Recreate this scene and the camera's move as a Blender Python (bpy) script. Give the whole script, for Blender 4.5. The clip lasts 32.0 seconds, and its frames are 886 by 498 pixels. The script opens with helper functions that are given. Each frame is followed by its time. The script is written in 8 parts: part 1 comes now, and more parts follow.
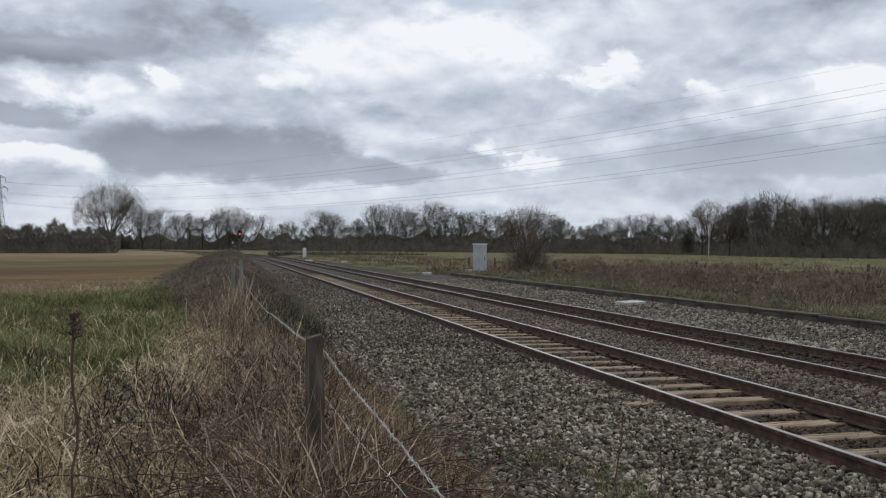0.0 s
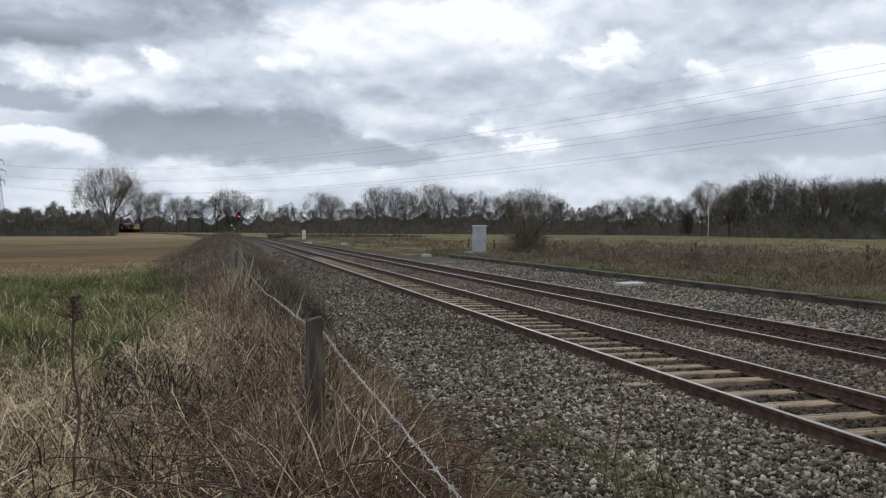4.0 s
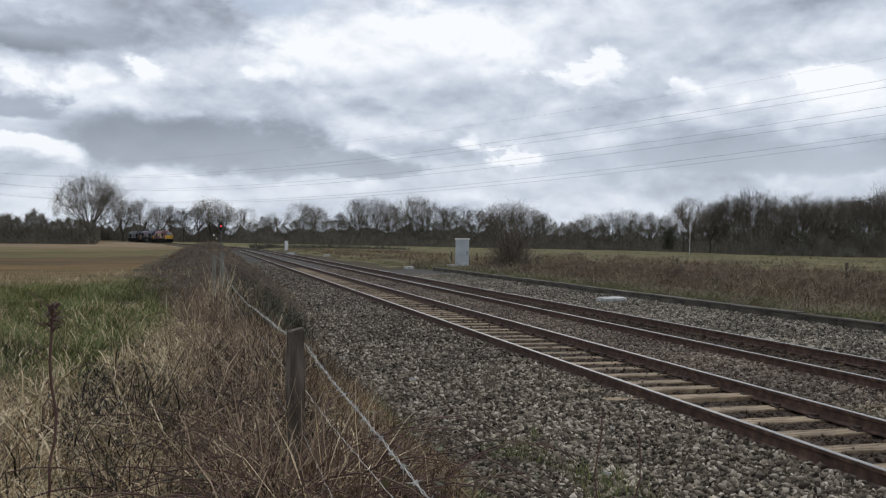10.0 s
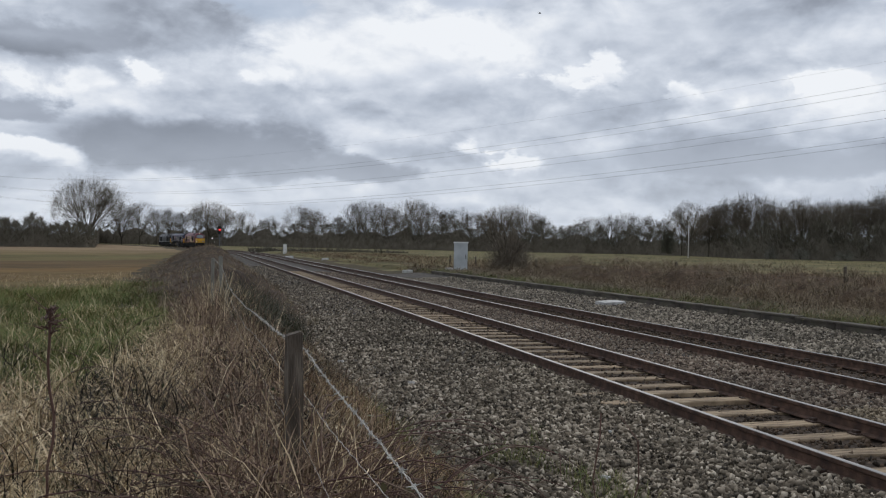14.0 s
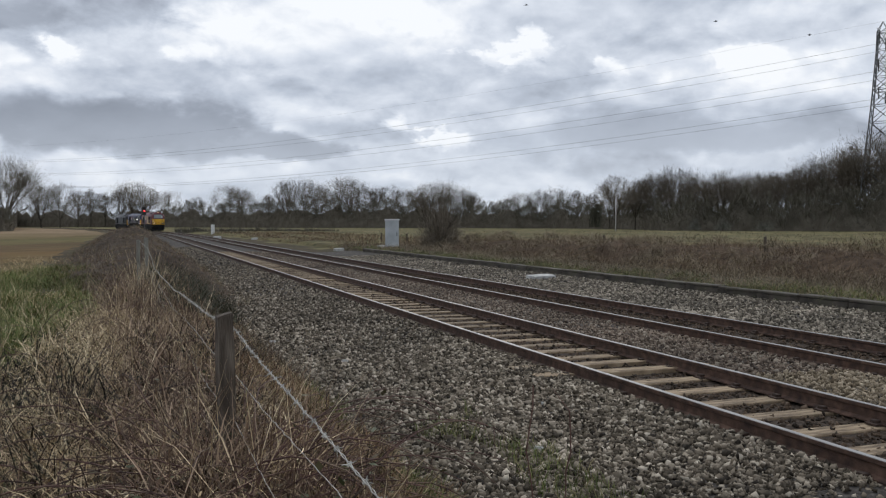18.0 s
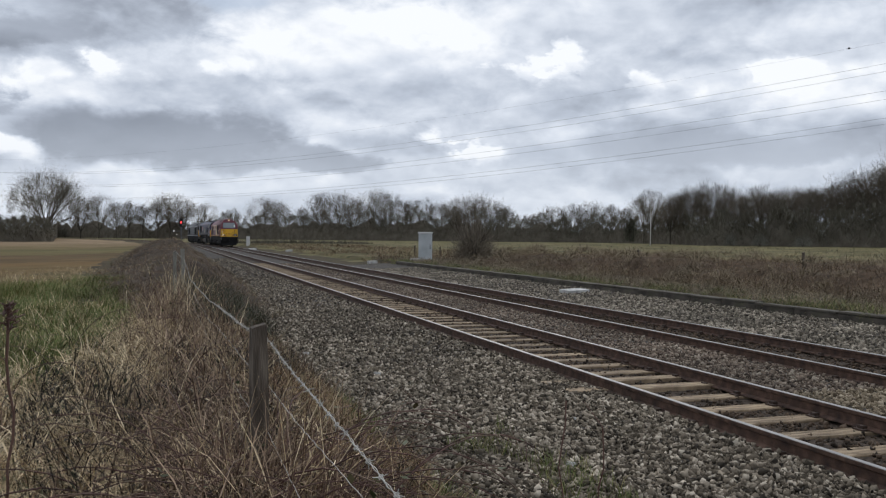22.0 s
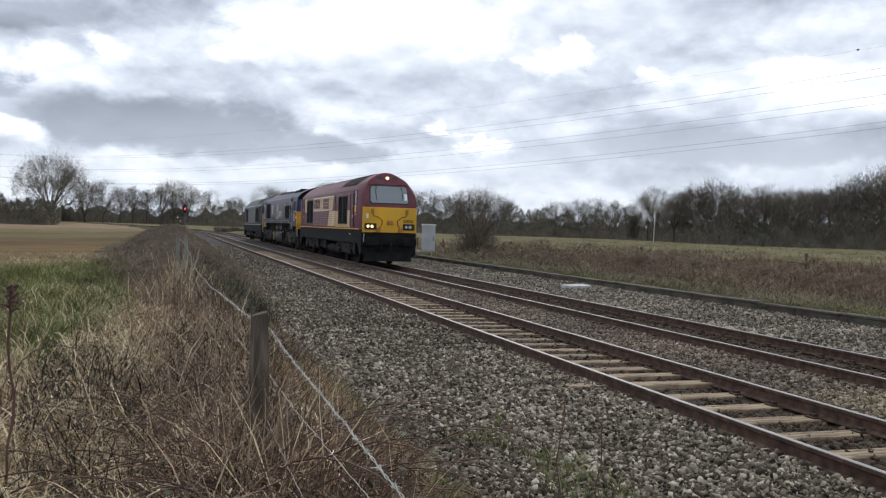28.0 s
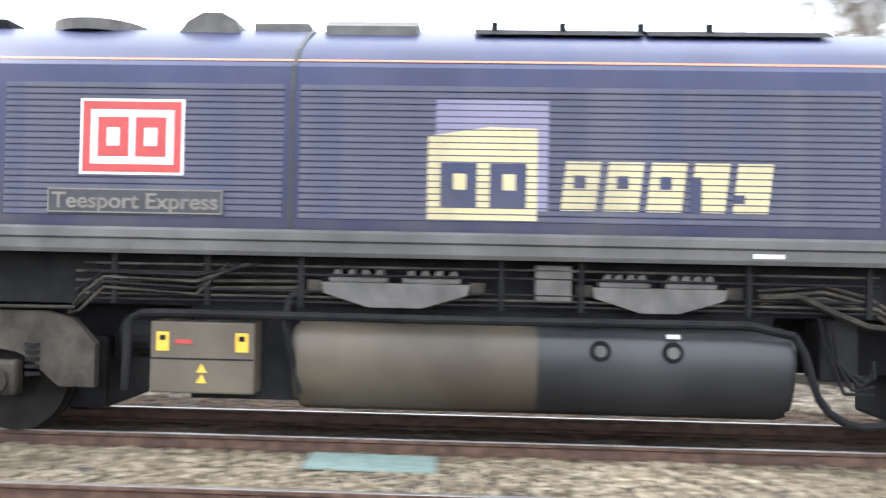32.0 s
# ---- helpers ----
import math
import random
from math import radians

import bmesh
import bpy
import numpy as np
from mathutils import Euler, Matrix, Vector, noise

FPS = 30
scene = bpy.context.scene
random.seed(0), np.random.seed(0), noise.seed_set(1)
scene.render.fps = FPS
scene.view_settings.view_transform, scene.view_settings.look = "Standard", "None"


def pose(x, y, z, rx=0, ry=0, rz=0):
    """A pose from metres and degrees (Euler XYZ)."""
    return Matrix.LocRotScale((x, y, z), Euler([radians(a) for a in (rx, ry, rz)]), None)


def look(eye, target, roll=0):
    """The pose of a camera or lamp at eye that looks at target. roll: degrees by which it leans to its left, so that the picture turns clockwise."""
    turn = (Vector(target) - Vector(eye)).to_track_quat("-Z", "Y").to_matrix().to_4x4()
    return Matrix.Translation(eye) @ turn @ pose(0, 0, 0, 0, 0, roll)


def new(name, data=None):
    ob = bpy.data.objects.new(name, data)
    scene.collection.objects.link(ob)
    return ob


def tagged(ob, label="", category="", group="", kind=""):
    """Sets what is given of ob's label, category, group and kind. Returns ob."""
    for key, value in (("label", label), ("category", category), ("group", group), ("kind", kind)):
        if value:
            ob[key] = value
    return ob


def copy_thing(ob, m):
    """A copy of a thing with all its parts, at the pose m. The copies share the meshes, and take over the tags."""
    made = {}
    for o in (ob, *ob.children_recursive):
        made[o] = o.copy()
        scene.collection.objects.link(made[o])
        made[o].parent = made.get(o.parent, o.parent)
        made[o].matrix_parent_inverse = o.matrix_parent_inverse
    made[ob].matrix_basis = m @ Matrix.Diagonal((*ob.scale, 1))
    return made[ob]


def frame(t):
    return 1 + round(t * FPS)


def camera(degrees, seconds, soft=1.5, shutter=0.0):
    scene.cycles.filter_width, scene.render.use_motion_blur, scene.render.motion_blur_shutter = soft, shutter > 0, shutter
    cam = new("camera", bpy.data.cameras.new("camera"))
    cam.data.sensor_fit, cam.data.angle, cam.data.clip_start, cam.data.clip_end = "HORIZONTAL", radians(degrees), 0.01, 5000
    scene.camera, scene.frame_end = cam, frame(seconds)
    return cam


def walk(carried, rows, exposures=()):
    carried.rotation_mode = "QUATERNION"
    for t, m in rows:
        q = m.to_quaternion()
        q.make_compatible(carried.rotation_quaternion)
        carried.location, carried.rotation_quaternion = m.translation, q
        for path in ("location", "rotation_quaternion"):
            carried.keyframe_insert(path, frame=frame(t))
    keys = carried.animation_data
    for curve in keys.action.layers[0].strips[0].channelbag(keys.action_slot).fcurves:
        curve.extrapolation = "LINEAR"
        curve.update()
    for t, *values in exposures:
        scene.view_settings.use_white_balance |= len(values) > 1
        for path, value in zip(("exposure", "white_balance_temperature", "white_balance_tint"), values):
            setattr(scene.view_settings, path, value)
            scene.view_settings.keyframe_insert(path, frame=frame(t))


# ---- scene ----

# ---- camera: one person's eye height beside the fence, turning with the train ----
EYE = (0.0, 0.0, 1.755)
# seconds, yaw, pitch and lean of the hand-held camera, in degrees
PATH = [
    (0, -14.05, -0.1, 0.3), (0.5, -13.77, -0.4, 0.56), (1, -13.31, -0.84, 0.4), (1.5, -12.97, -1.04, 0.28),
    (2, -12.84, -1.26, 0.06), (2.5, -12.95, -1.24, 0.04), (3, -13.22, -1.4, 0.4), (3.5, -13.69, -1.39, 0.47),
    (4, -14.09, -1.27, 0.13), (4.5, -14.37, -0.87, -0.02), (6.5, -13.78, -1.04, 0.1), (7, -13.53, -0.8, 0.3),
    (7.5, -13.73, -0.55, 0.37), (8, -14.24, -0.25, 0.7), (8.5, -14.51, -0.05, 0.77), (9, -14.61, -0.29, 0.96),
    (9.5, -15.18, -0.46, 1.08), (10, -15.19, -0.44, 0.88), (10.5, -15.01, -0.48, 0.18), (11, -15.88, -0.39, 0.02),
    (11.5, -17.19, 0.15, 0.73), (12, -16.94, 0.12, 0.84), (12.5, -16.05, 0.01, 0.72), (13, -15.56, 0.08, 0.87),
    (13.5, -15.36, -0.06, 1.01), (15.5, -15.27, -0.48, 0.5), (16, -16.93, -0.56, 0.31), (16.5, -18.78, -0.26, 0.18),
    (17, -20.27, -0.42, 0.04), (17.5, -20.1, -1.35, -0.57), (18, -19.71, -1.67, -0.05), (18.5, -19.05, -1.06, 0.78),
    (19, -18.15, -0.46, 1.07), (19.5, -17.85, -0.24, 1.04), (20, -17.71, -0.35, 0.82), (20.5, -17.4, -1.08, 0.97),
    (21, -17.74, -1.38, 0.77), (21.5, -17.97, -0.74, 0.62), (22, -17.57, -0.82, 0.33), (22.5, -17.98, -0.81, 0.41),
    (23, -18.08, -0.47, 1.01), (23.5, -17.58, -0.5, 1.32), (24, -17.4, -1.08, 1.26), (24.5, -17.69, -1.44, 1.36),
    (25, -18.1, -1.03, 1.36), (25.5, -17.84, -0.53, 1.29), (27.5, -16.12, -1.52, 1.73), (28, -17.39, -1.31, 1.67),
    (28.5, -18.53, -1.16, 2.13), (29, -19.19, -1.06, 2.33), (29.5, -19.61, -0.8, 2.34), (30, -20.56, 0.01, 2.48),
    (30.5, -22.97, 0.52, 2.51), (31, -30.67, 0.95, 2.29), (31.2, -37.28, 0.95, 2.1), (31.4, -46.41, 0.94, 1.82),
    (31.5, -51.58, 0.58, 1.56), (31.6, -57.51, 0.53, 1.49), (31.8, -71.31, 0.69, 1.45), (32, -87.63, 0.96, 1.15),
]


def aimed(yaw, pitch, lean):
    a, b = radians(yaw), radians(pitch)
    way = Vector((-math.sin(a) * math.cos(b), math.cos(a) * math.cos(b), math.sin(b)))
    return look(EYE, Vector(EYE) + way, lean)


cam = camera(53.0, 32.0, soft=1.2, shutter=0.25)
walk(cam, [(t, aimed(a, b, c)) for t, a, b, c in PATH],
     exposures=[(0, -0.02), (1.0, -0.06), (2.0, 0.01), (3.0, 0.09), (4.0, 0.11), (7.0, 0.06), (11.0, 0.06), (12.0, -0.11), (13.0, -0.07), (17.0, -0.04), (19.0, 0.14), (22.0, 0.08), (24.0, 0.01), (25.0, 0.16), (27.5, 0.3), (28.5, 0.42), (29.5, 0.57), (30.0, 0.78), (30.5, 0.76), (31.0, 0.86), (31.2, 0.82), (31.4, 1.5), (31.6, 2.3), (31.8, 2.7), (32.0, 2.75)])

# ---- world: broken cloud with small gaps of blue ----
SUN_EL, SUN_AZ = 42.0, 20.0      # degrees above the horizon; clockwise from +y


# clouds that stand over the fields: bearing, height, width, depth in degrees, and how much brighter (+) or darker (-)
HEAPS = [(8.0, 4.7, 4.0, 0.6, -0.16), (-10.0, 11.8, 6.0, 1.6, -0.26), (-2.0, 13.4, 4.5, 1.9, -0.26),
         (-3.0, 10.5, 2.4, 0.7, 0.34), (-8.5, 9.3, 2.0, 0.7, 0.30), (4.2, 10.3, 1.2, 0.6, 0.22), (-9.5, 4.7, 4.0, 0.6, 0.42), (-2.5, 4.0, 10.0, 0.5, 0.06),
         (8.5, 12.0, 5.5, 1.7, 0.25), (18.5, 13.2, 6.5, 1.4, 0.24), (13.0, 9.4, 4.0, 1.0, 0.12), (30.0, 12.6, 7.0, 2.2, -0.05), (38.0, 14.0, 7.0, 2.0, -0.12), (27.0, 8.3, 5.0, 0.9, -0.12),
         (38.2, 9.0, 2.6, 1.1, 0.20), (17.2, 6.4, 1.3, 0.5, 0.34), (20.0, 5.7, 1.6, 0.7, 0.34), (13.0, 6.8, 4.0, 0.7, -0.14), (35.5, 5.9, 8.0, 1.2, -0.20), (21.8, 2.6, 6.0, 0.6, 0.10), (24.0, 4.0, 13.0, 1.1, -0.12), (22.0, 13.2, 8.0, 1.6, 0.14), (46.0, 4.5, 6.0, 2.5, -0.12), (75.0, 22.0, 30.0, 10.0, 0.12)]

# wide level banks of dark cloud: bearing, height, width, depth in degrees, and level of grey
BANKS = [(-1.0, 5.9, 8.3, 1.8, 0.175), (-11.5, 7.6, 3.6, 0.9, 0.32), (8.0, 4.8, 4.2, 0.9, 0.30), (-10.5, 12.0, 4.6, 1.2, 0.34), (33.0, 5.6, 9.0, 1.3, 0.42)]

# heads of cumulus with a firm edge: bearing, height, width, depth in degrees, and brightness
PUFFS = [(24.9, 10.9, 2.2, 1.25, 0.30), (22.6, 10.6, 1.8, 0.9, 0.16), (30.7, 8.9, 1.3, 0.8, 0.10), (-3.2, 10.4, 2.0, 0.8, 0.12), (38.4, 9.2, 2.6, 1.2, 0.12), (-9.5, 4.8, 3.6, 0.7, 0.12), (20.0, 5.8, 1.5, 0.7, 0.12), (-11.0, 11.5, 4.5, 1.2, -0.08)]


def build_world():
    w = bpy.data.worlds.new("sky")
    scene.world = w
    w.use_nodes = True
    nt = w.node_tree
    nt.nodes.clear()
    N, L = nt.nodes.new, nt.links.new

    def math_node(op, a, b=None, c=None):
        n = N("ShaderNodeMath")
        n.operation = op
        for i, v in enumerate((a, b, c)):
            if v is None:
                continue
            if isinstance(v, (int, float)):
                n.inputs[i].default_value = v
            else:
                L(v, n.inputs[i])
        return n.outputs[0]

    def noise_node(vec, scale, detail, rough, dist=0.0):
        n = N("ShaderNodeTexNoise")
        n.inputs["Scale"].default_value = scale
        n.inputs["Detail"].default_value = detail
        n.inputs["Roughness"].default_value = rough
        n.inputs["Distortion"].default_value = dist
        L(vec, n.inputs["Vector"])
        return n.outputs["Fac"]

    def ramp(fac, *stops):
        n = N("ShaderNodeValToRGB")
        el = n.color_ramp.elements
        while len(el) < len(stops):
            el.new(0.5)
        for e, (p, c) in zip(el, stops):
            e.position = p
            e.color = (*c, 1) if isinstance(c, tuple) else (c, c, c, 1)
        L(fac, n.inputs[0])
        return n.outputs[0]

    def mix(fac, a, b):
        n = N("ShaderNodeMix")
        n.data_type = "RGBA"
        L(fac, n.inputs[0])
        for s, v in ((6, a), (7, b)):
            if isinstance(v, tuple):
                n.inputs[s].default_value = (*v, 1)
            else:
                L(v, n.inputs[s])
        return n.outputs[2]

    tc = N("ShaderNodeTexCoord")
    sep = N("ShaderNodeSeparateXYZ")
    L(tc.outputs["Generated"], sep.inputs[0])
    z = math_node("MAXIMUM", sep.outputs[2], 0.0)
    # the cloud layer as a level sheet, drawn together towards the horizon
    far = math_node("DIVIDE", 1.0, math_node("ADD", z, 0.13))

    def sheet(k, lift=0.0):
        n = N("ShaderNodeCombineXYZ")
        L(math_node("MULTIPLY", math_node("MULTIPLY", sep.outputs[0], far), k), n.inputs[0])
        L(math_node("MULTIPLY", math_node("MULTIPLY", sep.outputs[1], far), k), n.inputs[1])
        n.inputs[2].default_value = lift
        return n.outputs[0]

    level = sheet(1.0)

    def dome(k, dz=0.0, off=0.0):
        n = N("ShaderNodeCombineXYZ")
        L(math_node("ADD", sep.outputs[0], off), n.inputs[0])
        L(sep.outputs[1], n.inputs[1])
        L(math_node("ADD", math_node("MULTIPLY", z, k), dz), n.inputs[2])
        return n.outputs[0]

    lump = noise_node(dome(2.0), 5.0, 9, 0.52, 0.2)
    lump_up = noise_node(dome(2.0, 0.045), 5.0, 4, 0.48, 0.2)
    streak = noise_node(sheet(1.0, 7.0), 2.6, 10, 0.56, 0.5)
    billow = noise_node(dome(1.7, 0.0, 3.0), 15.0, 9, 0.56, 0.25)
    billow_up = noise_node(dome(1.7, 0.02, 3.0), 15.0, 5, 0.5, 0.25)
    wander = noise_node(dome(1.6, 0.0, 6.0), 8.0, 7, 0.55, 0.0)
    # thin edges and tops let the light through, the thick middles stay grey
    relief = math_node("SUBTRACT", lump, lump_up)
    relief_fine = math_node("SUBTRACT", billow, billow_up)
    # bearing and height of the ray, shaken by the folds, for the few great clouds that stand over the fields
    az = math_node("ADD", math_node("ARCTAN2", sep.outputs[0], sep.outputs[1]), math_node("MULTIPLY", math_node("SUBTRACT", billow, 0.5), 0.20))
    el = math_node("ADD", math_node("ARCSINE", sep.outputs[2]), math_node("MULTIPLY", math_node("SUBTRACT", wander, 0.5), 0.09))

    def heap(bearing_deg, height_deg, wide, tall, weight):
        a = math_node("DIVIDE", math_node("SUBTRACT", az, radians(bearing_deg)), radians(wide))
        e = math_node("DIVIDE", math_node("SUBTRACT", el, radians(height_deg)), radians(tall))
        d = math_node("SQRT", math_node("ADD", math_node("MULTIPLY", a, a), math_node("MULTIPLY", e, e)))
        m = math_node("MINIMUM", math_node("MAXIMUM", math_node("MULTIPLY", math_node("SUBTRACT", 1.55, d), 0.85), 0.0), 1.0)
        g = math_node("MULTIPLY", math_node("MULTIPLY", m, m), math_node("SUBTRACT", 3.0, math_node("MULTIPLY", m, 2.0)))
        return math_node("MULTIPLY", g, weight)

    body = math_node("ADD", math_node("MULTIPLY", relief, 1.1), math_node("MULTIPLY", math_node("SUBTRACT", lump, 0.5), 0.55))
    body = math_node("ADD", body, math_node("MULTIPLY", relief_fine, 0.5))
    body = math_node("ADD", body, math_node("MULTIPLY", math_node("SUBTRACT", streak, 0.5), 0.22))
    body = math_node("ADD", body, math_node("MULTIPLY", math_node("SUBTRACT", billow, 0.5), 0.25))
    body = math_node("ADD", body, 0.69)
    for row in HEAPS:
        body = math_node("ADD", body, heap(*row))
    for bearing_deg, height_deg, wide, tall, grey in BANKS:
        a = math_node("DIVIDE", math_node("SUBTRACT", az, radians(bearing_deg)), radians(wide))
        e = math_node("DIVIDE", math_node("SUBTRACT", el, radians(height_deg)), radians(tall))
        d = math_node("SQRT", math_node("ADD", math_node("MULTIPLY", a, a), math_node("MULTIPLY", e, e)))
        m = math_node("MINIMUM", math_node("MAXIMUM", math_node("MULTIPLY", math_node("SUBTRACT", 1.28, d), 1.7), 0.0), 1.0)
        m = math_node("MULTIPLY", math_node("MULTIPLY", math_node("MULTIPLY", m, m), math_node("SUBTRACT", 3.0, math_node("MULTIPLY", m, 2.0))), 0.9)
        body = math_node("ADD", math_node("MULTIPLY", body, math_node("SUBTRACT", 1.0, m)), math_node("MULTIPLY", m, math_node("ADD", math_node("MULTIPLY", math_node("SUBTRACT", lump, 0.5), 0.5), grey)))
    # a few heads with a firm edge, bright above and grey below
    for bearing_deg, height_deg, wide, tall, weight in PUFFS:
        a = math_node("DIVIDE", math_node("SUBTRACT", az, radians(bearing_deg)), radians(wide))
        e = math_node("DIVIDE", math_node("SUBTRACT", el, radians(height_deg)), radians(tall))
        d = math_node("SQRT", math_node("ADD", math_node("MULTIPLY", a, a), math_node("MULTIPLY", e, e)))
        d = math_node("SUBTRACT", d, math_node("MULTIPLY", math_node("SUBTRACT", billow, 0.5), 1.0))
        m = math_node("MINIMUM", math_node("MAXIMUM", math_node("MULTIPLY", math_node("SUBTRACT", 1.0, d), 3.0), 0.0), 1.0)
        lit = math_node("ADD", math_node("MULTIPLY", e, 0.20), weight)
        body = math_node("ADD", body, math_node("MULTIPLY", m, lit))
    cloud = ramp(body, (0.08, (0.235, 0.265, 0.32)), (0.32, (0.34, 0.38, 0.455)), (0.55, (0.49, 0.545, 0.64)), (0.78, (0.69, 0.742, 0.83)), (1.0, (0.90, 0.93, 0.975)))
    blue = math_node("ADD", heap(4.0, 15.0, 3.5, 1.3, 1.2), math_node("ADD", heap(14.6, 15.6, 3.5, 1.2, 1.1), heap(-25, 20.0, 9.0, 4.0, 0.6)))
    gap = math_node("MINIMUM", math_node("MAXIMUM", math_node("SUBTRACT", math_node("ADD", blue, math_node("MULTIPLY", math_node("SUBTRACT", streak, 0.5), 1.2)), 0.3), 0.0), 0.7)
    sky = N("ShaderNodeTexSky")
    sky.sky_type = "NISHITA"
    sky.sun_disc = False
    sky.sun_elevation = radians(SUN_EL)
    sky.sun_rotation = radians(SUN_AZ)
    sc = N("ShaderNodeVectorMath")
    sc.operation = "SCALE"
    L(sky.outputs[0], sc.inputs[0])
    sc.inputs["Scale"].default_value = 0.075
    both = mix(gap, cloud, sc.outputs[0])
    haze = ramp(z, (0.0, 0.5), (0.05, 0.28), (0.12, 0.0))
    both = mix(haze, both, (0.66, 0.715, 0.785))
    bg = N("ShaderNodeBackground")
    L(both, bg.inputs[0])
    bg.inputs[1].default_value = 1.0
    out = N("ShaderNodeOutputWorld")
    L(bg.outputs[0], out.inputs[0])


build_world()
sun = new("sun", bpy.data.lights.new("sun", "SUN"))
sun.data.energy, sun.data.angle, sun.data.color = 0.9, radians(14), (1.0, 0.96, 0.9)
_a, _e = radians(SUN_AZ), radians(SUN_EL)
sun.matrix_world = look((0, 0, 60), (-60 * math.sin(_a) * math.cos(_e), -60 * math.cos(_a) * math.cos(_e), 60 - 60 * math.sin(_e)))

# ---- materials ----


def material(name, stops, scale=8.0, rough=0.8, metal=0.0, bump=0.0, bump_scale=40.0, coords="Object", detail=6.0, rand=0.0, stretch=(1, 1, 1), second=None, spec=None):
    """Noise over a ramp of colours, with fine relief. second: (scale, low, high) darkens and lightens at a larger size. rand: shift of value from object to object."""
    m = bpy.data.materials.new(name)
    m.use_nodes = True
    nt = m.node_tree
    N, L = nt.nodes.new, nt.links.new
    bsdf = nt.nodes["Principled BSDF"]
    bsdf.inputs["Roughness"].default_value = rough
    bsdf.inputs["Metallic"].default_value = metal
    if spec is not None:
        bsdf.inputs["Specular IOR Level"].default_value = spec
    tc = N("ShaderNodeTexCoord")
    mp = N("ShaderNodeMapping")
    mp.inputs["Scale"].default_value = stretch
    L(tc.outputs[coords], mp.inputs[0])
    n1 = N("ShaderNodeTexNoise")
    n1.inputs["Scale"].default_value = scale
    n1.inputs["Detail"].default_value = detail
    L(mp.outputs[0], n1.inputs["Vector"])
    cr = N("ShaderNodeValToRGB")
    el = cr.color_ramp.elements
    while len(el) < len(stops):
        el.new(0.5)
    for i, (e, c) in enumerate(zip(el, stops)):
        e.position = 0.3 + 0.4 * i / max(1, len(stops) - 1)
        e.color = (*c, 1)
    L(n1.outputs["Fac"], cr.inputs[0])
    col = cr.outputs[0]

    def value(col, fac_socket, low, high):
        mr = N("ShaderNodeMapRange")
        mr.inputs[1].default_value, mr.inputs[2].default_value = 0.25, 0.75
        mr.inputs[3].default_value, mr.inputs[4].default_value = low, high
        L(fac_socket, mr.inputs[0])
        hs = N("ShaderNodeHueSaturation")
        L(mr.outputs[0], hs.inputs["Value"])
        L(col, hs.inputs["Color"])
        return hs.outputs[0]

    if second:
        n2 = N("ShaderNodeTexNoise")
        n2.inputs["Scale"].default_value = second[0]
        n2.inputs["Detail"].default_value = 3
        L(tc.outputs[coords], n2.inputs["Vector"])
        col = value(col, n2.outputs["Fac"], second[1], second[2])
    if rand:
        oi = N("ShaderNodeObjectInfo")
        mr = N("ShaderNodeMapRange")
        mr.inputs[3].default_value, mr.inputs[4].default_value = 1 - rand, 1 + rand
        L(oi.outputs["Random"], mr.inputs[0])
        hs = N("ShaderNodeHueSaturation")
        L(mr.outputs[0], hs.inputs["Value"])
        L(col, hs.inputs["Color"])
        col = hs.outputs[0]
    L(col, bsdf.inputs["Base Color"])
    if bump:
        n3 = N("ShaderNodeTexNoise")
        n3.inputs["Scale"].default_value = bump_scale
        n3.inputs["Detail"].default_value = 4
        L(mp.outputs[0], n3.inputs["Vector"])
        bp = N("ShaderNodeBump")
        bp.inputs["Strength"].default_value = bump
        bp.inputs["Distance"].default_value = 0.02
        L(n3.outputs["Fac"], bp.inputs["Height"])
        L(bp.outputs[0], bsdf.inputs["Normal"])
    return m


def island_material(name, stops, rough=0.85, bump=0.0):
    """Each loose piece of a joined mesh takes its own colour from the ramp."""
    m = bpy.data.materials.new(name)
    m.use_nodes = True
    nt = m.node_tree
    N, L = nt.nodes.new, nt.links.new
    bsdf = nt.nodes["Principled BSDF"]
    bsdf.inputs["Roughness"].default_value = rough
    bsdf.inputs["Specular IOR Level"].default_value = 0.25
    g = N("ShaderNodeNewGeometry")
    cr = N("ShaderNodeValToRGB")
    el = cr.color_ramp.elements
    while len(el) < len(stops):
        el.new(0.5)
    for i, (e, c) in enumerate(zip(el, stops)):
        e.position = i / max(1, len(stops) - 1)
        e.color = (*c, 1)
    L(g.outputs["Random Per Island"], cr.inputs[0])
    tc = N("ShaderNodeTexCoord")
    n = N("ShaderNodeTexNoise")
    n.inputs["Scale"].default_value = 0.35
    n.inputs["Detail"].default_value = 4
    L(tc.outputs["Object"], n.inputs["Vector"])
    mr = N("ShaderNodeMapRange")
    mr.inputs[1].default_value, mr.inputs[2].default_value = 0.3, 0.7
    mr.inputs[3].default_value, mr.inputs[4].default_value = 0.7, 1.25
    L(n.outputs["Fac"], mr.inputs[0])
    hs = N("ShaderNodeHueSaturation")
    L(mr.outputs[0], hs.inputs["Value"])
    L(cr.outputs[0], hs.inputs["Color"])
    L(hs.outputs[0], bsdf.inputs["Base Color"])
    return m


def glow(name, colour, strength):
    m = bpy.data.materials.new(name)
    m.use_nodes = True
    b = m.node_tree.nodes["Principled BSDF"]
    b.inputs["Base Color"].default_value = (*colour, 1)
    b.inputs["Emission Color"].default_value = (*colour, 1)
    b.inputs["Emission Strength"].default_value = strength
    return m


# ---- mesh helpers ----


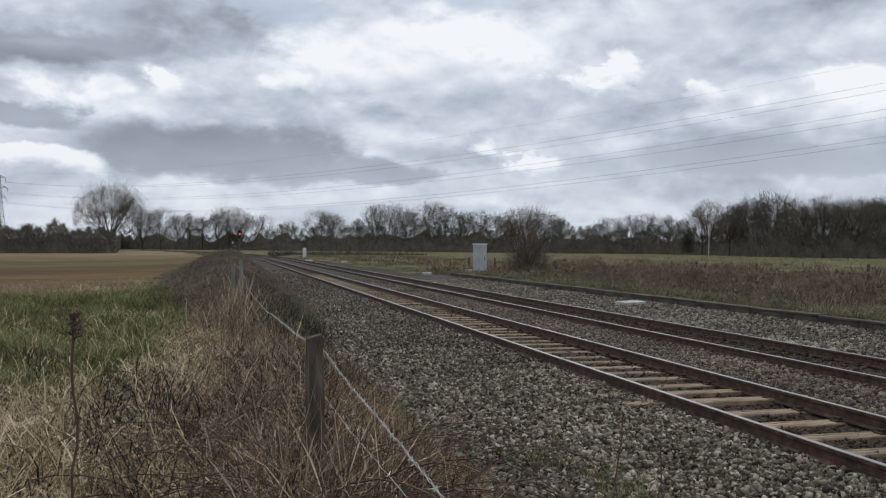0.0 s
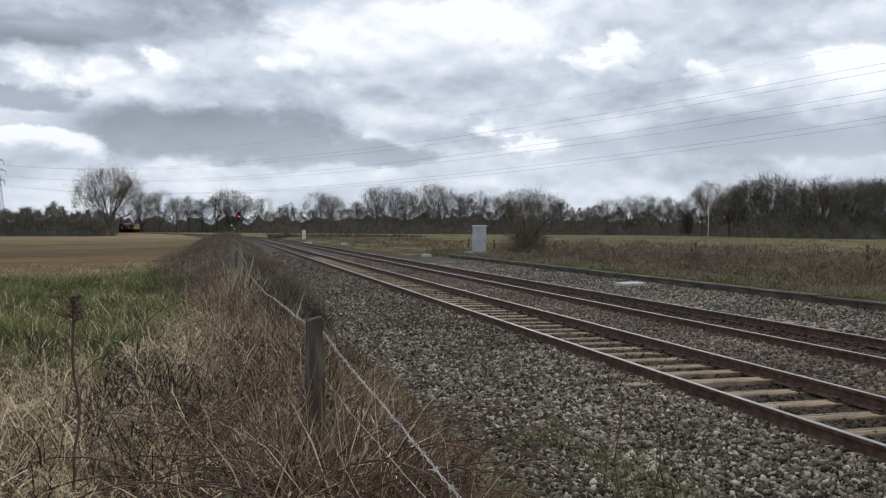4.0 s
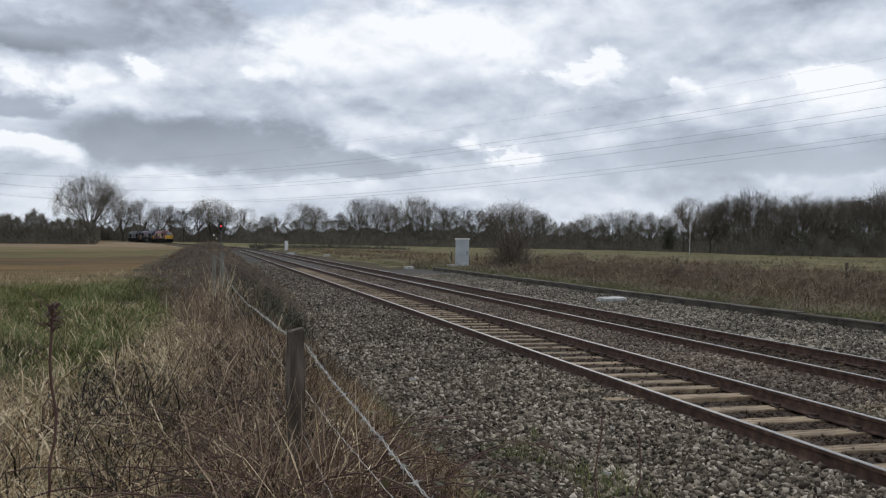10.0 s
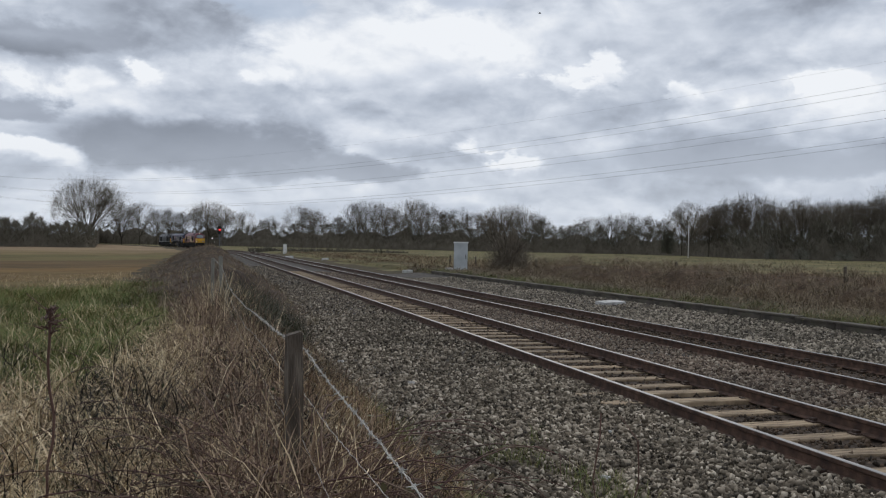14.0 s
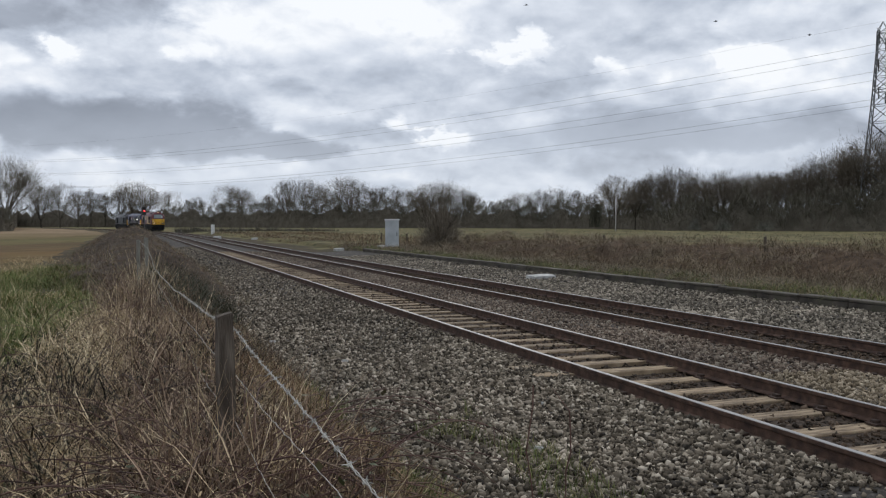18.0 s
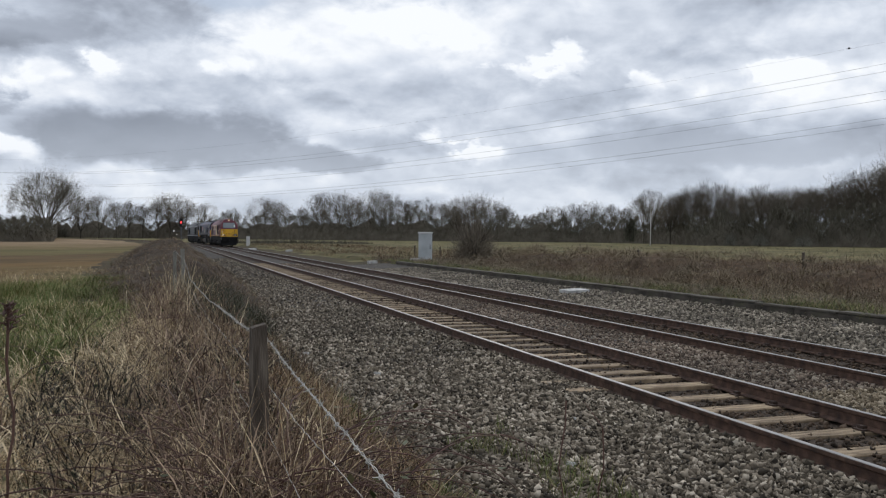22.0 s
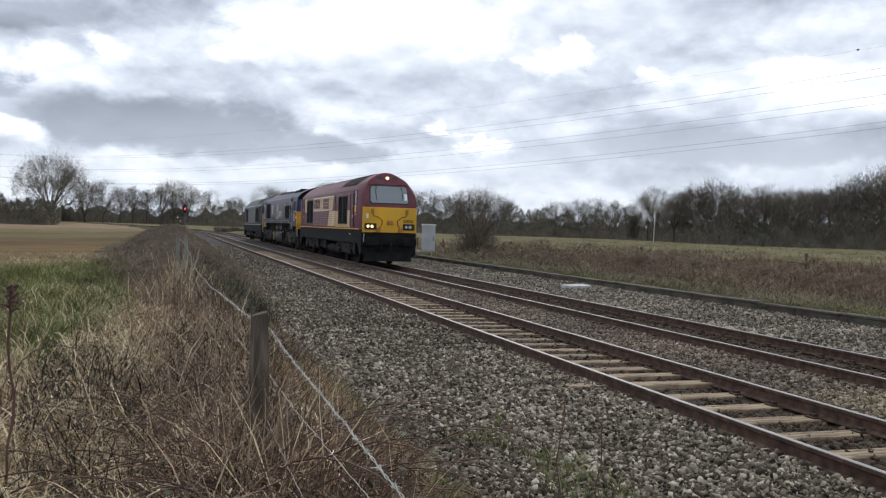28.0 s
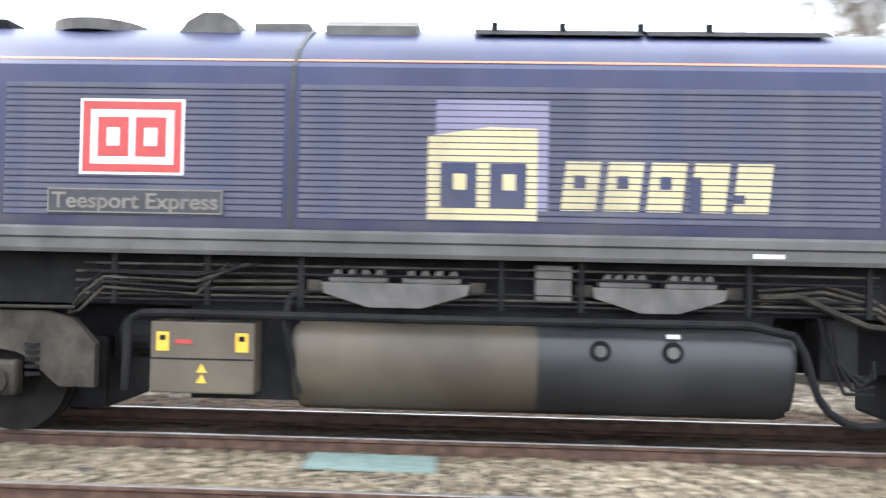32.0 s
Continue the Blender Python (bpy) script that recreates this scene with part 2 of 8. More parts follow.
def mesh_object(name, verts, faces, mat, parent=None, smooth=False):
    me = bpy.data.meshes.new(name)
    me.from_pydata(verts, [], faces)
    me.materials.append(mat)
    if smooth:
        me.shade_smooth()
    ob = new(name, me)
    if parent is not None:
        ob.parent = parent
    return ob


def part(name, bm, mat, parent=None, label="", smooth=False):
    me = bpy.data.meshes.new(name)
    bm.to_mesh(me)
    bm.free()
    me.materials.append(mat)
    if smooth:
        me.shade_smooth()
    ob = new(name, me)
    if parent is not None:
        ob.parent = parent
    if label:
        ob["label"] = label
    return ob


def empty(name, m=None):
    ob = new(name)
    if m is not None:
        ob.matrix_basis = m
    return ob


def box(x0, x1, y0, y1, z0, z1, bevel=0.0, bm=None):
    own = bm is None
    b = bmesh.new()
    bmesh.ops.create_cube(b, size=1.0, matrix=Matrix.LocRotScale(((x0 + x1) / 2, (y0 + y1) / 2, (z0 + z1) / 2), None, (abs(x1 - x0), abs(y1 - y0), abs(z1 - z0))))
    if bevel:
        bmesh.ops.bevel(b, geom=b.edges[:], offset=bevel, segments=2, affect="EDGES", profile=0.6)
    if own:
        return b
    me = bpy.data.meshes.new("tmp")
    b.to_mesh(me)
    b.free()
    bm.from_mesh(me)
    bpy.data.meshes.remove(me)
    return bm


def rod(p, q, r, bm=None, sides=8, r2=None):
    """A round bar from p to q."""
    if bm is None:
        bm = bmesh.new()
    p, q = Vector(p), Vector(q)
    d = q - p
    m = Matrix.Translation((p + q) / 2) @ d.to_track_quat("Z", "Y").to_matrix().to_4x4()
    bmesh.ops.create_cone(bm, cap_ends=True, segments=sides, radius1=r, radius2=r if r2 is None else r2, depth=d.length, matrix=m)
    return bm


def pipe(points, r, bm=None, sides=6):
    if bm is None:
        bm = bmesh.new()
    for a, b in zip(points, points[1:]):
        rod(a, b, r, bm, sides)
    return bm


def prism(outline, axis, lo, hi, bm=None):
    """A closed outline of 2D points pushed along an axis ('x': points are (y, z))."""
    if bm is None:
        bm = bmesh.new()

    def at(p, v):
        return (v, *p) if axis == "x" else (p[0], v, p[1]) if axis == "y" else (*p, v)

    a = [bm.verts.new(at(p, lo)) for p in outline]
    b = [bm.verts.new(at(p, hi)) for p in outline]
    n = len(outline)
    for i in range(n):
        bm.faces.new((a[i], a[(i + 1) % n], b[(i + 1) % n], b[i]))
    bm.faces.new(a[::-1])
    bm.faces.new(b)
    bmesh.ops.recalc_face_normals(bm, faces=bm.faces[:])
    return bm


def strips(segs, sides=3):
    """Tapered bars for rows of (p, q, r0, r1), as arrays of vertices and faces."""
    s = np.array([(*p, *q, a, b) for p, q, a, b in segs], float)
    p, q, r0, r1 = s[:, :3], s[:, 3:6], s[:, 6], s[:, 7]
    d = q - p
    d /= np.linalg.norm(d, axis=1, keepdims=True) + 1e-9
    ref = np.where(np.abs(d[:, 2:3]) > 0.9, [[1.0, 0, 0]], [[0, 0, 1.0]])
    u = np.cross(d, ref)
    u /= np.linalg.norm(u, axis=1, keepdims=True)
    v = np.cross(d, u)
    n = len(s)
    vs = np.zeros((n, 2 * sides, 3))
    for i in range(sides):
        a = 2 * math.pi * i / sides
        w = math.cos(a) * u + math.sin(a) * v
        vs[:, i] = p + w * r0[:, None]
        vs[:, sides + i] = q + w * r1[:, None]
    base = np.arange(n)[:, None] * 2 * sides
    fs = [np.concatenate([base + i, base + (i + 1) % sides, base + sides + (i + 1) % sides, base + sides + i], 1) for i in range(sides)]
    return vs.reshape(-1, 3), np.concatenate(fs)


def tube(points, r, sides=5):
    """One continuous thin bar through points, as arrays of vertices and faces."""
    p = np.array([tuple(q) for q in points], float)
    d = np.gradient(p, axis=0)
    d /= np.linalg.norm(d, axis=1, keepdims=True) + 1e-9
    ref = np.where(np.abs(d[:, 2:3]) > 0.9, [[1.0, 0, 0]], [[0, 0, 1.0]])
    u = np.cross(d, ref)
    u /= np.linalg.norm(u, axis=1, keepdims=True)
    v = np.cross(d, u)
    a = np.arange(sides) * 2 * math.pi / sides
    vs = (p[:, None] + r * (np.cos(a)[None, :, None] * u[:, None] + np.sin(a)[None, :, None] * v[:, None])).reshape(-1, 3)
    n = len(p)
    fs = [(j * sides + i, j * sides + (i + 1) % sides, (j + 1) * sides + (i + 1) % sides, (j + 1) * sides + i) for j in range(n - 1) for i in range(sides)]
    return vs, np.array(fs)


def raw(name, vs, fs, mat, parent=None, smooth=False):
    """A large mesh from arrays; all faces have the same number of corners."""
    me = bpy.data.meshes.new(name)
    vs, fs = np.asarray(vs, np.float32), np.asarray(fs, np.int32)
    k = fs.shape[1]
    me.vertices.add(len(vs))
    me.vertices.foreach_set("co", vs.ravel())
    me.loops.add(fs.size)
    me.loops.foreach_set("vertex_index", fs.ravel())
    me.polygons.add(len(fs))
    me.polygons.foreach_set("loop_start", np.arange(len(fs), dtype=np.int32) * k)
    me.update(calc_edges=True)
    me.validate()
    me.materials.append(mat)
    if smooth:
        me.shade_smooth()
    ob = new(name, me)
    if parent is not None:
        ob.parent = parent
    return ob

# ---- plan: z = 0 is the rail head; tracks run along +y and bend left far off ----
RAILS = (5.27, 6.78, 8.85, 10.36)
NEAR_TRACK, FAR_TRACK = 6.025, 9.605
BEND_Y, BEND_R = 130.0, 760.0


def bend(y):
    """Sideways shift of the line at y, and its turn."""
    d = max(0.0, y - BEND_Y)
    return -d * d / (2 * BEND_R), math.atan(d / BEND_R)


def hump(x, y):
    return noise.noise(Vector((x, y, 0.0)))


def ground_z(x, y):
    """Height of the ground: rough bank on the camera's side, ballast bed, raised old platform, level fields."""
    c = x - bend(y)[0]
    pts = ((-400, 0.0), (-40, -0.05), (-9, -0.05), (-4, 0.12), (-1, 0.2), (0.9, 0.2), (2.3, -0.22), (4.0, -0.23), (4.5, -0.175), (4.72, -0.15), (5.17, -0.15), (5.22, -0.19), (6.83, -0.19), (6.88, -0.15), (7.4, -0.14), (8.2, -0.15), (8.77, -0.16), (8.82, -0.185), (10.4, -0.185), (10.45, -0.16), (11.0, -0.17),
           (11.3, -0.2), (12.6, -0.24), (14.0, -0.19), (14.95, -0.13), (15.05, 0.0), (15.6, 0.08), (24, 0.1), (60, 0.06), (150, 0.0), (500, 0.0))
    z = float(np.interp(c, [p[0] for p in pts], [p[1] for p in pts]))
    if c < 1.5:
        z += 0.10 * hump(x * 0.6, y * 0.6) * min(1, (1.5 - c)) + 0.03 * hump(x * 2.2, y * 2.2)
    elif c > 15.6:
        z += 0.08 * hump(x * 0.4, y * 0.4)
    elif c < 15.0:
        z += 0.015 * hump(x * 2, y * 2)
    return z


M_BALLAST_BED = material("ballast_bed", [(0.025, 0.021, 0.018), (0.059, 0.052, 0.046), (0.119, 0.108, 0.098)], scale=22, rough=0.95, bump=1.0, bump_scale=26, second=(0.5, 0.8, 1.15), spec=0.2)
M_FOUR_FOOT = material("oily_brown_bed", [(0.022, 0.016, 0.012), (0.052, 0.038, 0.028), (0.095, 0.072, 0.055)], scale=16, rough=0.95, bump=1.0, bump_scale=30, second=(0.8, 0.75, 1.2), spec=0.2)
M_ROUGH = material("rough_ground", [(0.03, 0.023, 0.015), (0.075, 0.058, 0.036), (0.05, 0.052, 0.022)], scale=1.2, rough=1.0, bump=0.6, bump_scale=9, second=(0.25, 0.7, 1.2), spec=0.1)


def field_material():
    """Winter field in long bands across the view: green edge, straw strip, brown and olive plough, pale far stubble."""
    m = material("field_ground", [(0.70, 0.66, 0.60), (0.95, 0.93, 0.90), (1.12, 1.10, 1.02)], scale=0.5, rough=1.0, bump=0.5, bump_scale=3.0, second=(0.07, 0.75, 1.2), stretch=(0.25, 1.0, 1.0), spec=0.1, detail=10)
    nt = m.node_tree
    N, L = nt.nodes.new, nt.links.new
    b = nt.nodes["Principled BSDF"]
    src = b.inputs["Base Color"].links[0].from_socket
    tc = N("ShaderNodeTexCoord")
    sp = N("ShaderNodeSeparateXYZ")
    L(tc.outputs["Object"], sp.inputs[0])
    mp = N("ShaderNodeMapping")
    mp.inputs["Scale"].default_value = (0.35, 1.0, 1.0)
    L(tc.outputs["Object"], mp.inputs[0])
    n = N("ShaderNodeTexNoise")
    n.inputs["Scale"].default_value, n.inputs["Detail"].default_value, n.inputs["Roughness"].default_value = 0.11, 9, 0.62
    L(mp.outputs[0], n.inputs["Vector"])
    shake = N("ShaderNodeMath")
    shake.operation = "MULTIPLY_ADD"
    L(n.outputs["Fac"], shake.inputs[0])
    shake.inputs[1].default_value = 0.9
    shake.inputs[2].default_value = 0.55
    mul = N("ShaderNodeMath")
    mul.operation = "MULTIPLY"
    L(sp.outputs[1], mul.inputs[0])
    L(shake.outputs[0], mul.inputs[1])
    mr = N("ShaderNodeMapRange")
    mr.inputs[1].default_value, mr.inputs[2].default_value = 0.0, 210.0
    L(mul.outputs[0], mr.inputs[0])
    cr = N("ShaderNodeValToRGB")
    el = cr.color_ramp.elements
    bands = [(0.07, (0.07, 0.066, 0.030)), (0.115, (0.20, 0.155, 0.085)), (0.16, (0.125, 0.10, 0.045)), (0.25, (0.155, 0.098, 0.042)), (0.33, (0.105, 0.072, 0.036)), (0.40, (0.135, 0.108, 0.048)), (0.47, (0.112, 0.10, 0.042)), (0.58, (0.15, 0.115, 0.055)), (0.80, (0.22, 0.16, 0.10)), (0.97, (0.25, 0.185, 0.12))]
    while len(el) < len(bands):
        el.new(0.5)
    for e, (p, c) in zip(el, bands):
        e.position = p
        e.color = (*c, 1)
    L(mr.outputs[0], cr.inputs[0])
    mx = N("ShaderNodeMix")
    mx.data_type = "RGBA"
    mx.blend_type = "MULTIPLY"
    mx.inputs[0].default_value = 1.0
    L(cr.outputs[0], mx.inputs[6])
    L(src, mx.inputs[7])
    L(mx.outputs[2], b.inputs["Base Color"])
    return m


M_FIELD = field_material()
M_GREEN = material("pasture", [(0.045, 0.048, 0.02), (0.10, 0.095, 0.04), (0.21, 0.175, 0.088), (0.10, 0.085, 0.042)], scale=0.55, rough=1.0, bump=0.6, bump_scale=3.0, second=(0.09, 0.45, 1.35), stretch=(0.6, 1, 1), spec=0.1, detail=9)


def build_ground():
    """One sheet of ground to the horizon, finer near the camera."""
    xs = sorted(set([-3000, -1500, -800, -450, -300, -220, -160, -120, -90, -70, -55, -44, -36, -30, -25, -21, -18, -15.5, -13.5, -12] + list(np.arange(-11, 2.6, 0.35).round(2)) +
                    [3.0, 3.5, 4.0, 4.5, 4.72, 5.17, 5.22, 6.0, 6.83, 6.88, 7.4, 8.2, 8.77, 8.82, 9.6, 10.4, 10.45, 11.0, 11.3, 12, 12.6, 13.5, 14.2, 14.95, 15.05, 15.6] + list(np.arange(16.5, 30, 1.0)) + [32, 36, 40, 46, 54, 64, 78, 96, 120, 150, 190, 240, 320, 450, 800, 1500, 3000]))
    ys = sorted(set([-3000, -1500, -700, -400, -250, -160, -110, -80, -60, -45, -34, -26, -20, -15, -11, -8, -6] + list(np.arange(-4, 24, 0.4).round(2)) + list(range(24, 60, 2)) +
                    list(range(60, 140, 5)) + list(range(140, 480, 12)) + [500, 560, 640, 760, 900, 1200, 1800, 3000]))
    vs, fs, mi = [], [], []
    for y in ys:
        sh = bend(min(y, 480))[0]
        for x in xs:
            w = x + sh * max(0.0, 1 - abs(x) / 400)
            vs.append((w, y, ground_z(w, y) if abs(y) < 500 else 0.0))
    nx = len(xs)
    for j in range(len(ys) - 1):
        for i in range(nx - 1):
            a = j * nx + i
            fs.append((a, a + 1, a + nx + 1, a + nx))
            xm, ym = (xs[i] + xs[i + 1]) / 2, (ys[j] + ys[j + 1]) / 2
            wob = 1.6 * hump(xm * 0.23, ym * 0.23)
            if 5.22 < xm < 6.83 or 8.82 < xm < 10.4:
                mi.append(4)
            elif 2.3 < xm < (15.0 if ym < 60 else 12.2):
                mi.append(0)
            elif xm > (24 if ym < 66 else 14) + wob:
                mi.append(3)
            elif xm > 15 or xm > -3.0 + 0.6 * wob:
                mi.append(1)
            elif ym < 10 + 3 * wob:
                mi.append(1)
            else:
                mi.append(2)
    ob = mesh_object("ground", vs, fs, M_BALLAST_BED, smooth=True)
    for m in (M_ROUGH, M_FIELD, M_GREEN, M_FOUR_FOOT):
        ob.data.materials.append(m)
    ob.data.polygons.foreach_set("material_index", mi)
    return tagged(ob, label="level ground with a grey ballast bed between rough bank and dry brown fields", kind="structure")


build_ground()

# ---- rails and sleepers ----
M_RAIL_SIDE = material("rusty_rail", [(0.035, 0.019, 0.013), (0.075, 0.04, 0.026), (0.13, 0.075, 0.05)], scale=9, rough=0.85, bump=0.3, bump_scale=60, second=(0.6, 0.8, 1.2))
M_RAIL_TOP = material("worn_rail_head", [(0.20, 0.19, 0.18), (0.34, 0.33, 0.32)], scale=14, rough=0.42, metal=0.8, stretch=(4, 0.1, 1))
M_SLEEPER = material("weathered_sleeper", [(0.092, 0.065, 0.040), (0.259, 0.190, 0.119), (0.389, 0.305, 0.202)], scale=4, rough=0.9, bump=0.4, bump_scale=30, rand=0.22, stretch=(1, 5, 1))
M_SLEEPER_FAR = material("oily_sleeper", [(0.06, 0.045, 0.032), (0.13, 0.10, 0.072), (0.19, 0.155, 0.115)], scale=4, rough=0.95, bump=0.3, bump_scale=30, stretch=(1, 5, 1))
M_CHAIR = material("rusty_iron", [(0.03, 0.018, 0.013), (0.07, 0.04, 0.027)], scale=20, rough=0.85, bump=0.3)
TRACK_Y = [-90.0, -40.0, -10.0, 0.0, 10.0, 20.0, 40.0, 60.0, 80.0, 100.0, 115.0] + [130.0 + 10 * i for i in range(0, 42)]


def swept(name, outline, x0, mat, parent=None):
    """An outline of (sideways, up) points carried along the line of the track."""
    n, vs, fs = len(outline), [], []
    for y in TRACK_Y:
        sh, tn = bend(y)
        for a, b in outline:
            d = x0 + a
            vs.append((sh + d * math.cos(tn), y + d * math.sin(tn), b))
    for j in range(len(TRACK_Y) - 1):
        for i in range(n):
            a, b = j * n + i, j * n + (i + 1) % n
            fs.append((a, b, b + n, a + n))
    return mesh_object(name, vs, fs, mat, parent)


def build_rails():
    prof = [(-0.07, -0.159), (0.07, -0.159), (0.07, -0.147), (0.012, -0.128), (0.010, -0.05), (0.034, -0.036), (0.035, -0.004), (-0.035, -0.004), (-0.034, -0.036), (-0.010, -0.05), (-0.012, -0.128), (-0.07, -0.147)]
    head = [(-0.029, -0.006), (0.029, -0.006), (0.027, 0.0), (-0.027, 0.0)]
    for x in RAILS:
        r = tagged(swept("rail", prof, x, M_RAIL_SIDE), label="rust-brown steel rail with a worn bright head", category="rail", group="rails of the two tracks", kind="structure")
        tagged(swept("rail_head", head, x, M_RAIL_TOP, r), label="bright worn running surface")


build_rails()
SLEEPER_STEP = 0.68


def sleeper_mesh(seed, top):
    rnd = random.Random(seed)
    b = box(-1.27, 1.27, -0.125, 0.125, -0.26, top, bevel=0.012)
    for v in b.verts:
        v.co.x += rnd.uniform(-0.02, 0.02)
        v.co.z += rnd.uniform(-0.006, 0.004)
    me = bpy.data.meshes.new("sleeper")
    b.to_mesh(me)
    b.free()
    me.materials.append(M_SLEEPER)
    return me


def build_sleepers():
    """Single sleepers near the camera; the far ones joined."""
    meshes = [sleeper_mesh(i, -0.163) for i in range(4)]
    rnd = random.Random(5)
    for cx, name in ((NEAR_TRACK, "near_track"), (FAR_TRACK, "far_track")):
        bed = empty(name, pose(cx, 0, 0))
        tagged(bed, label="row of weathered pale sleepers under a running line", kind="structure")
        y, far = -20.0, bmesh.new()
        base = meshes[0]
        while y < 330:
            sh, tn = bend(y)
            if y < 62:
                s = new("sleeper", rnd.choice(meshes))
                s.parent = bed
                s.matrix_basis = pose(rnd.uniform(-0.03, 0.03), y, rnd.uniform(-0.014, 0.004) - (0.035 if cx > 8 else 0) + (0.034 if cx < 8 and 9.5 < y < 10.7 else 0), 0, 0, rnd.uniform(-1, 1))
            else:
                n0 = len(far.verts)
                far.from_mesh(base)
                far.verts.ensure_lookup_table()
                bmesh.ops.transform(far, matrix=pose(sh, y, -0.035, 0, 0, math.degrees(tn)), verts=far.verts[n0:])
            y += SLEEPER_STEP
        tagged(part("sleepers_far", far, M_SLEEPER_FAR, bed), kind="stuff")
    # rail chairs and clips on the near sleepers
    b = box(-0.14, 0.14, -0.07, 0.07, -0.165, -0.145, bevel=0.004)
    for sx in (-1, 1):
        box(0.045 * sx, 0.11 * sx, -0.04, 0.04, -0.15, -0.115, bevel=0.01, bm=b)
    me = bpy.data.meshes.new("rail_chair")
    b.to_mesh(me)
    b.free()
    me.materials.append(M_CHAIR)
    holder = tagged(empty("rail_chairs"), label="rusty rail fastenings on the sleepers", kind="structure")
    for x in RAILS:
        y = -20.0
        while y < 26:
            c = new("rail_chair", me)
            c.parent = holder
            c.location = (x, y, 0)
            y += SLEEPER_STEP


build_sleepers()

# ---- far trees and scrub ----
M_BARK = material("bare_bark", [(0.06, 0.052, 0.042), (0.10, 0.088, 0.07)], scale=3, rough=0.95, bump=0.4, rand=0.2, spec=0.1)
M_TWIG = material("bare_twigs", [(0.105, 0.090, 0.072), (0.165, 0.142, 0.113)], scale=0.6, rough=1.0, rand=0.25, spec=0.05)
M_TWIG_PALE = material("pale_twigs", [(0.158, 0.144, 0.119), (0.216, 0.198, 0.166)], scale=0.6, rough=1.0, rand=0.15, spec=0.05)
M_SCRUB = island_material("scrub_twigs", [(0.075, 0.068, 0.054), (0.115, 0.102, 0.082), (0.098, 0.098, 0.066), (0.16, 0.138, 0.112)])
M_SCRUB_CORE = material("scrub_core", [(0.095, 0.083, 0.064), (0.16, 0.14, 0.11)], scale=0.5, rough=1.0, bump=0.8, bump_scale=2.0, spec=0.05)


def grow(seed, height, wide, bole=0.2, limbs=6, levels=5, dev=0.5, fan=1.0, lift=0.025, thin=0.011, droop=0.0):
    """Bars of a bare tree: limbs fan from the bole and fork again and again into fine upswept twigs."""
    rnd = random.Random(seed)
    rows = []

    def rec(p, d, length, r, lv):
        for _ in range(2):
            d = (d + Vector((rnd.gauss(0, 0.07), rnd.gauss(0, 0.07), rnd.gauss(0, 0.05) + lift))).normalized()
            q = p + d * (length / 2)
            rows.append((tuple(p), tuple(q), r, r * 0.86, lv))
            p, r = q, r * 0.86
        if lv == 0:
            return
        n = 3 if lv > 2 else 4 if lv == 2 else 6
        a0 = rnd.uniform(0, 6.28)
        for k in range(n):
            axis = d.orthogonal().normalized()
            axis.rotate(Matrix.Rotation(a0 + 6.283 * k / n + rnd.gauss(0, 0.4), 3, d))
            e = d.copy()
            e.rotate(Matrix.Rotation(dev * rnd.uniform(0.4, 1.3) * (0.6 if k == 0 else 1.0) * (1 + 0.22 * (levels - lv)), 3, axis))
            rec(p - d * (length * (0.0 if k == 0 else rnd.uniform(0, 0.8))), e, length * rnd.uniform(0.62, 0.84) * (0.7 if lv == 1 else 1.0), max(r * 0.66, thin), lv - 1)

    base, top = Vector((0, 0, -0.3)), Vector((rnd.gauss(0, 0.1), rnd.gauss(0, 0.1), height * bole))
    r0 = height * 0.017
    rows.append((tuple(base), tuple(top), r0, r0 * 0.85, 9))
    for k in range(limbs):
        a = 6.283 * k / limbs + rnd.gauss(0, 0.3)
        t = fan * (0.15 + 0.85 * rnd.random() ** 0.7)
        rec(top * rnd.uniform(0.85, 1.0), Vector((math.cos(a) * math.sin(t), math.sin(a) * math.sin(t), math.cos(t))), height * 0.27 * rnd.uniform(0.8, 1.15), r0 * 0.5, levels)
    ends = np.array([q for _, q, *_ in rows])
    kz = height / np.percentile(ends[:, 2], 95)
    kx = wide / np.percentile(np.hypot(ends[:, 0], ends[:, 1]), 93)

    fit = lambda v: (v[0] * kx, v[1] * kx, v[2] * kz)

    def inside(v):
        return math.sqrt((v[0] / wide) ** 2 + (v[1] / wide) ** 2 + (max(0.0, v[2] / height - 0.5) / 0.5) ** 2) < 0.97

    rows = [(fit(p), fit(q), a, b, lv) for p, q, a, b, lv in rows]
    rows = [r for r in rows if inside(r[0])]
    wood = [r[:4] for r in rows if r[4] > levels - 3]
    fine = [r[:4] for r in rows if 1 < r[4] <= levels - 3]
    return wood, fine, [r[:4] for r in rows if r[4] <= 1]


def ribbons(segs, rng):
    """Flat slivers for the finest twigs, turned every way."""
    s = np.array([(*p, *q, a, b) for p, q, a, b in segs], float)
    p, q, r = s[:, :3], s[:, 3:6], s[:, 6:7]
    w = np.cross(q - p, rng.normal(size=p.shape))
    w *= r / (np.linalg.norm(w, axis=1, keepdims=True) + 1e-9)
    vs = np.stack([p - w, p + w, q + w * 0.5, q - w * 0.5], 1).reshape(-1, 3)
    return vs, np.arange(len(vs)).reshape(-1, 4)


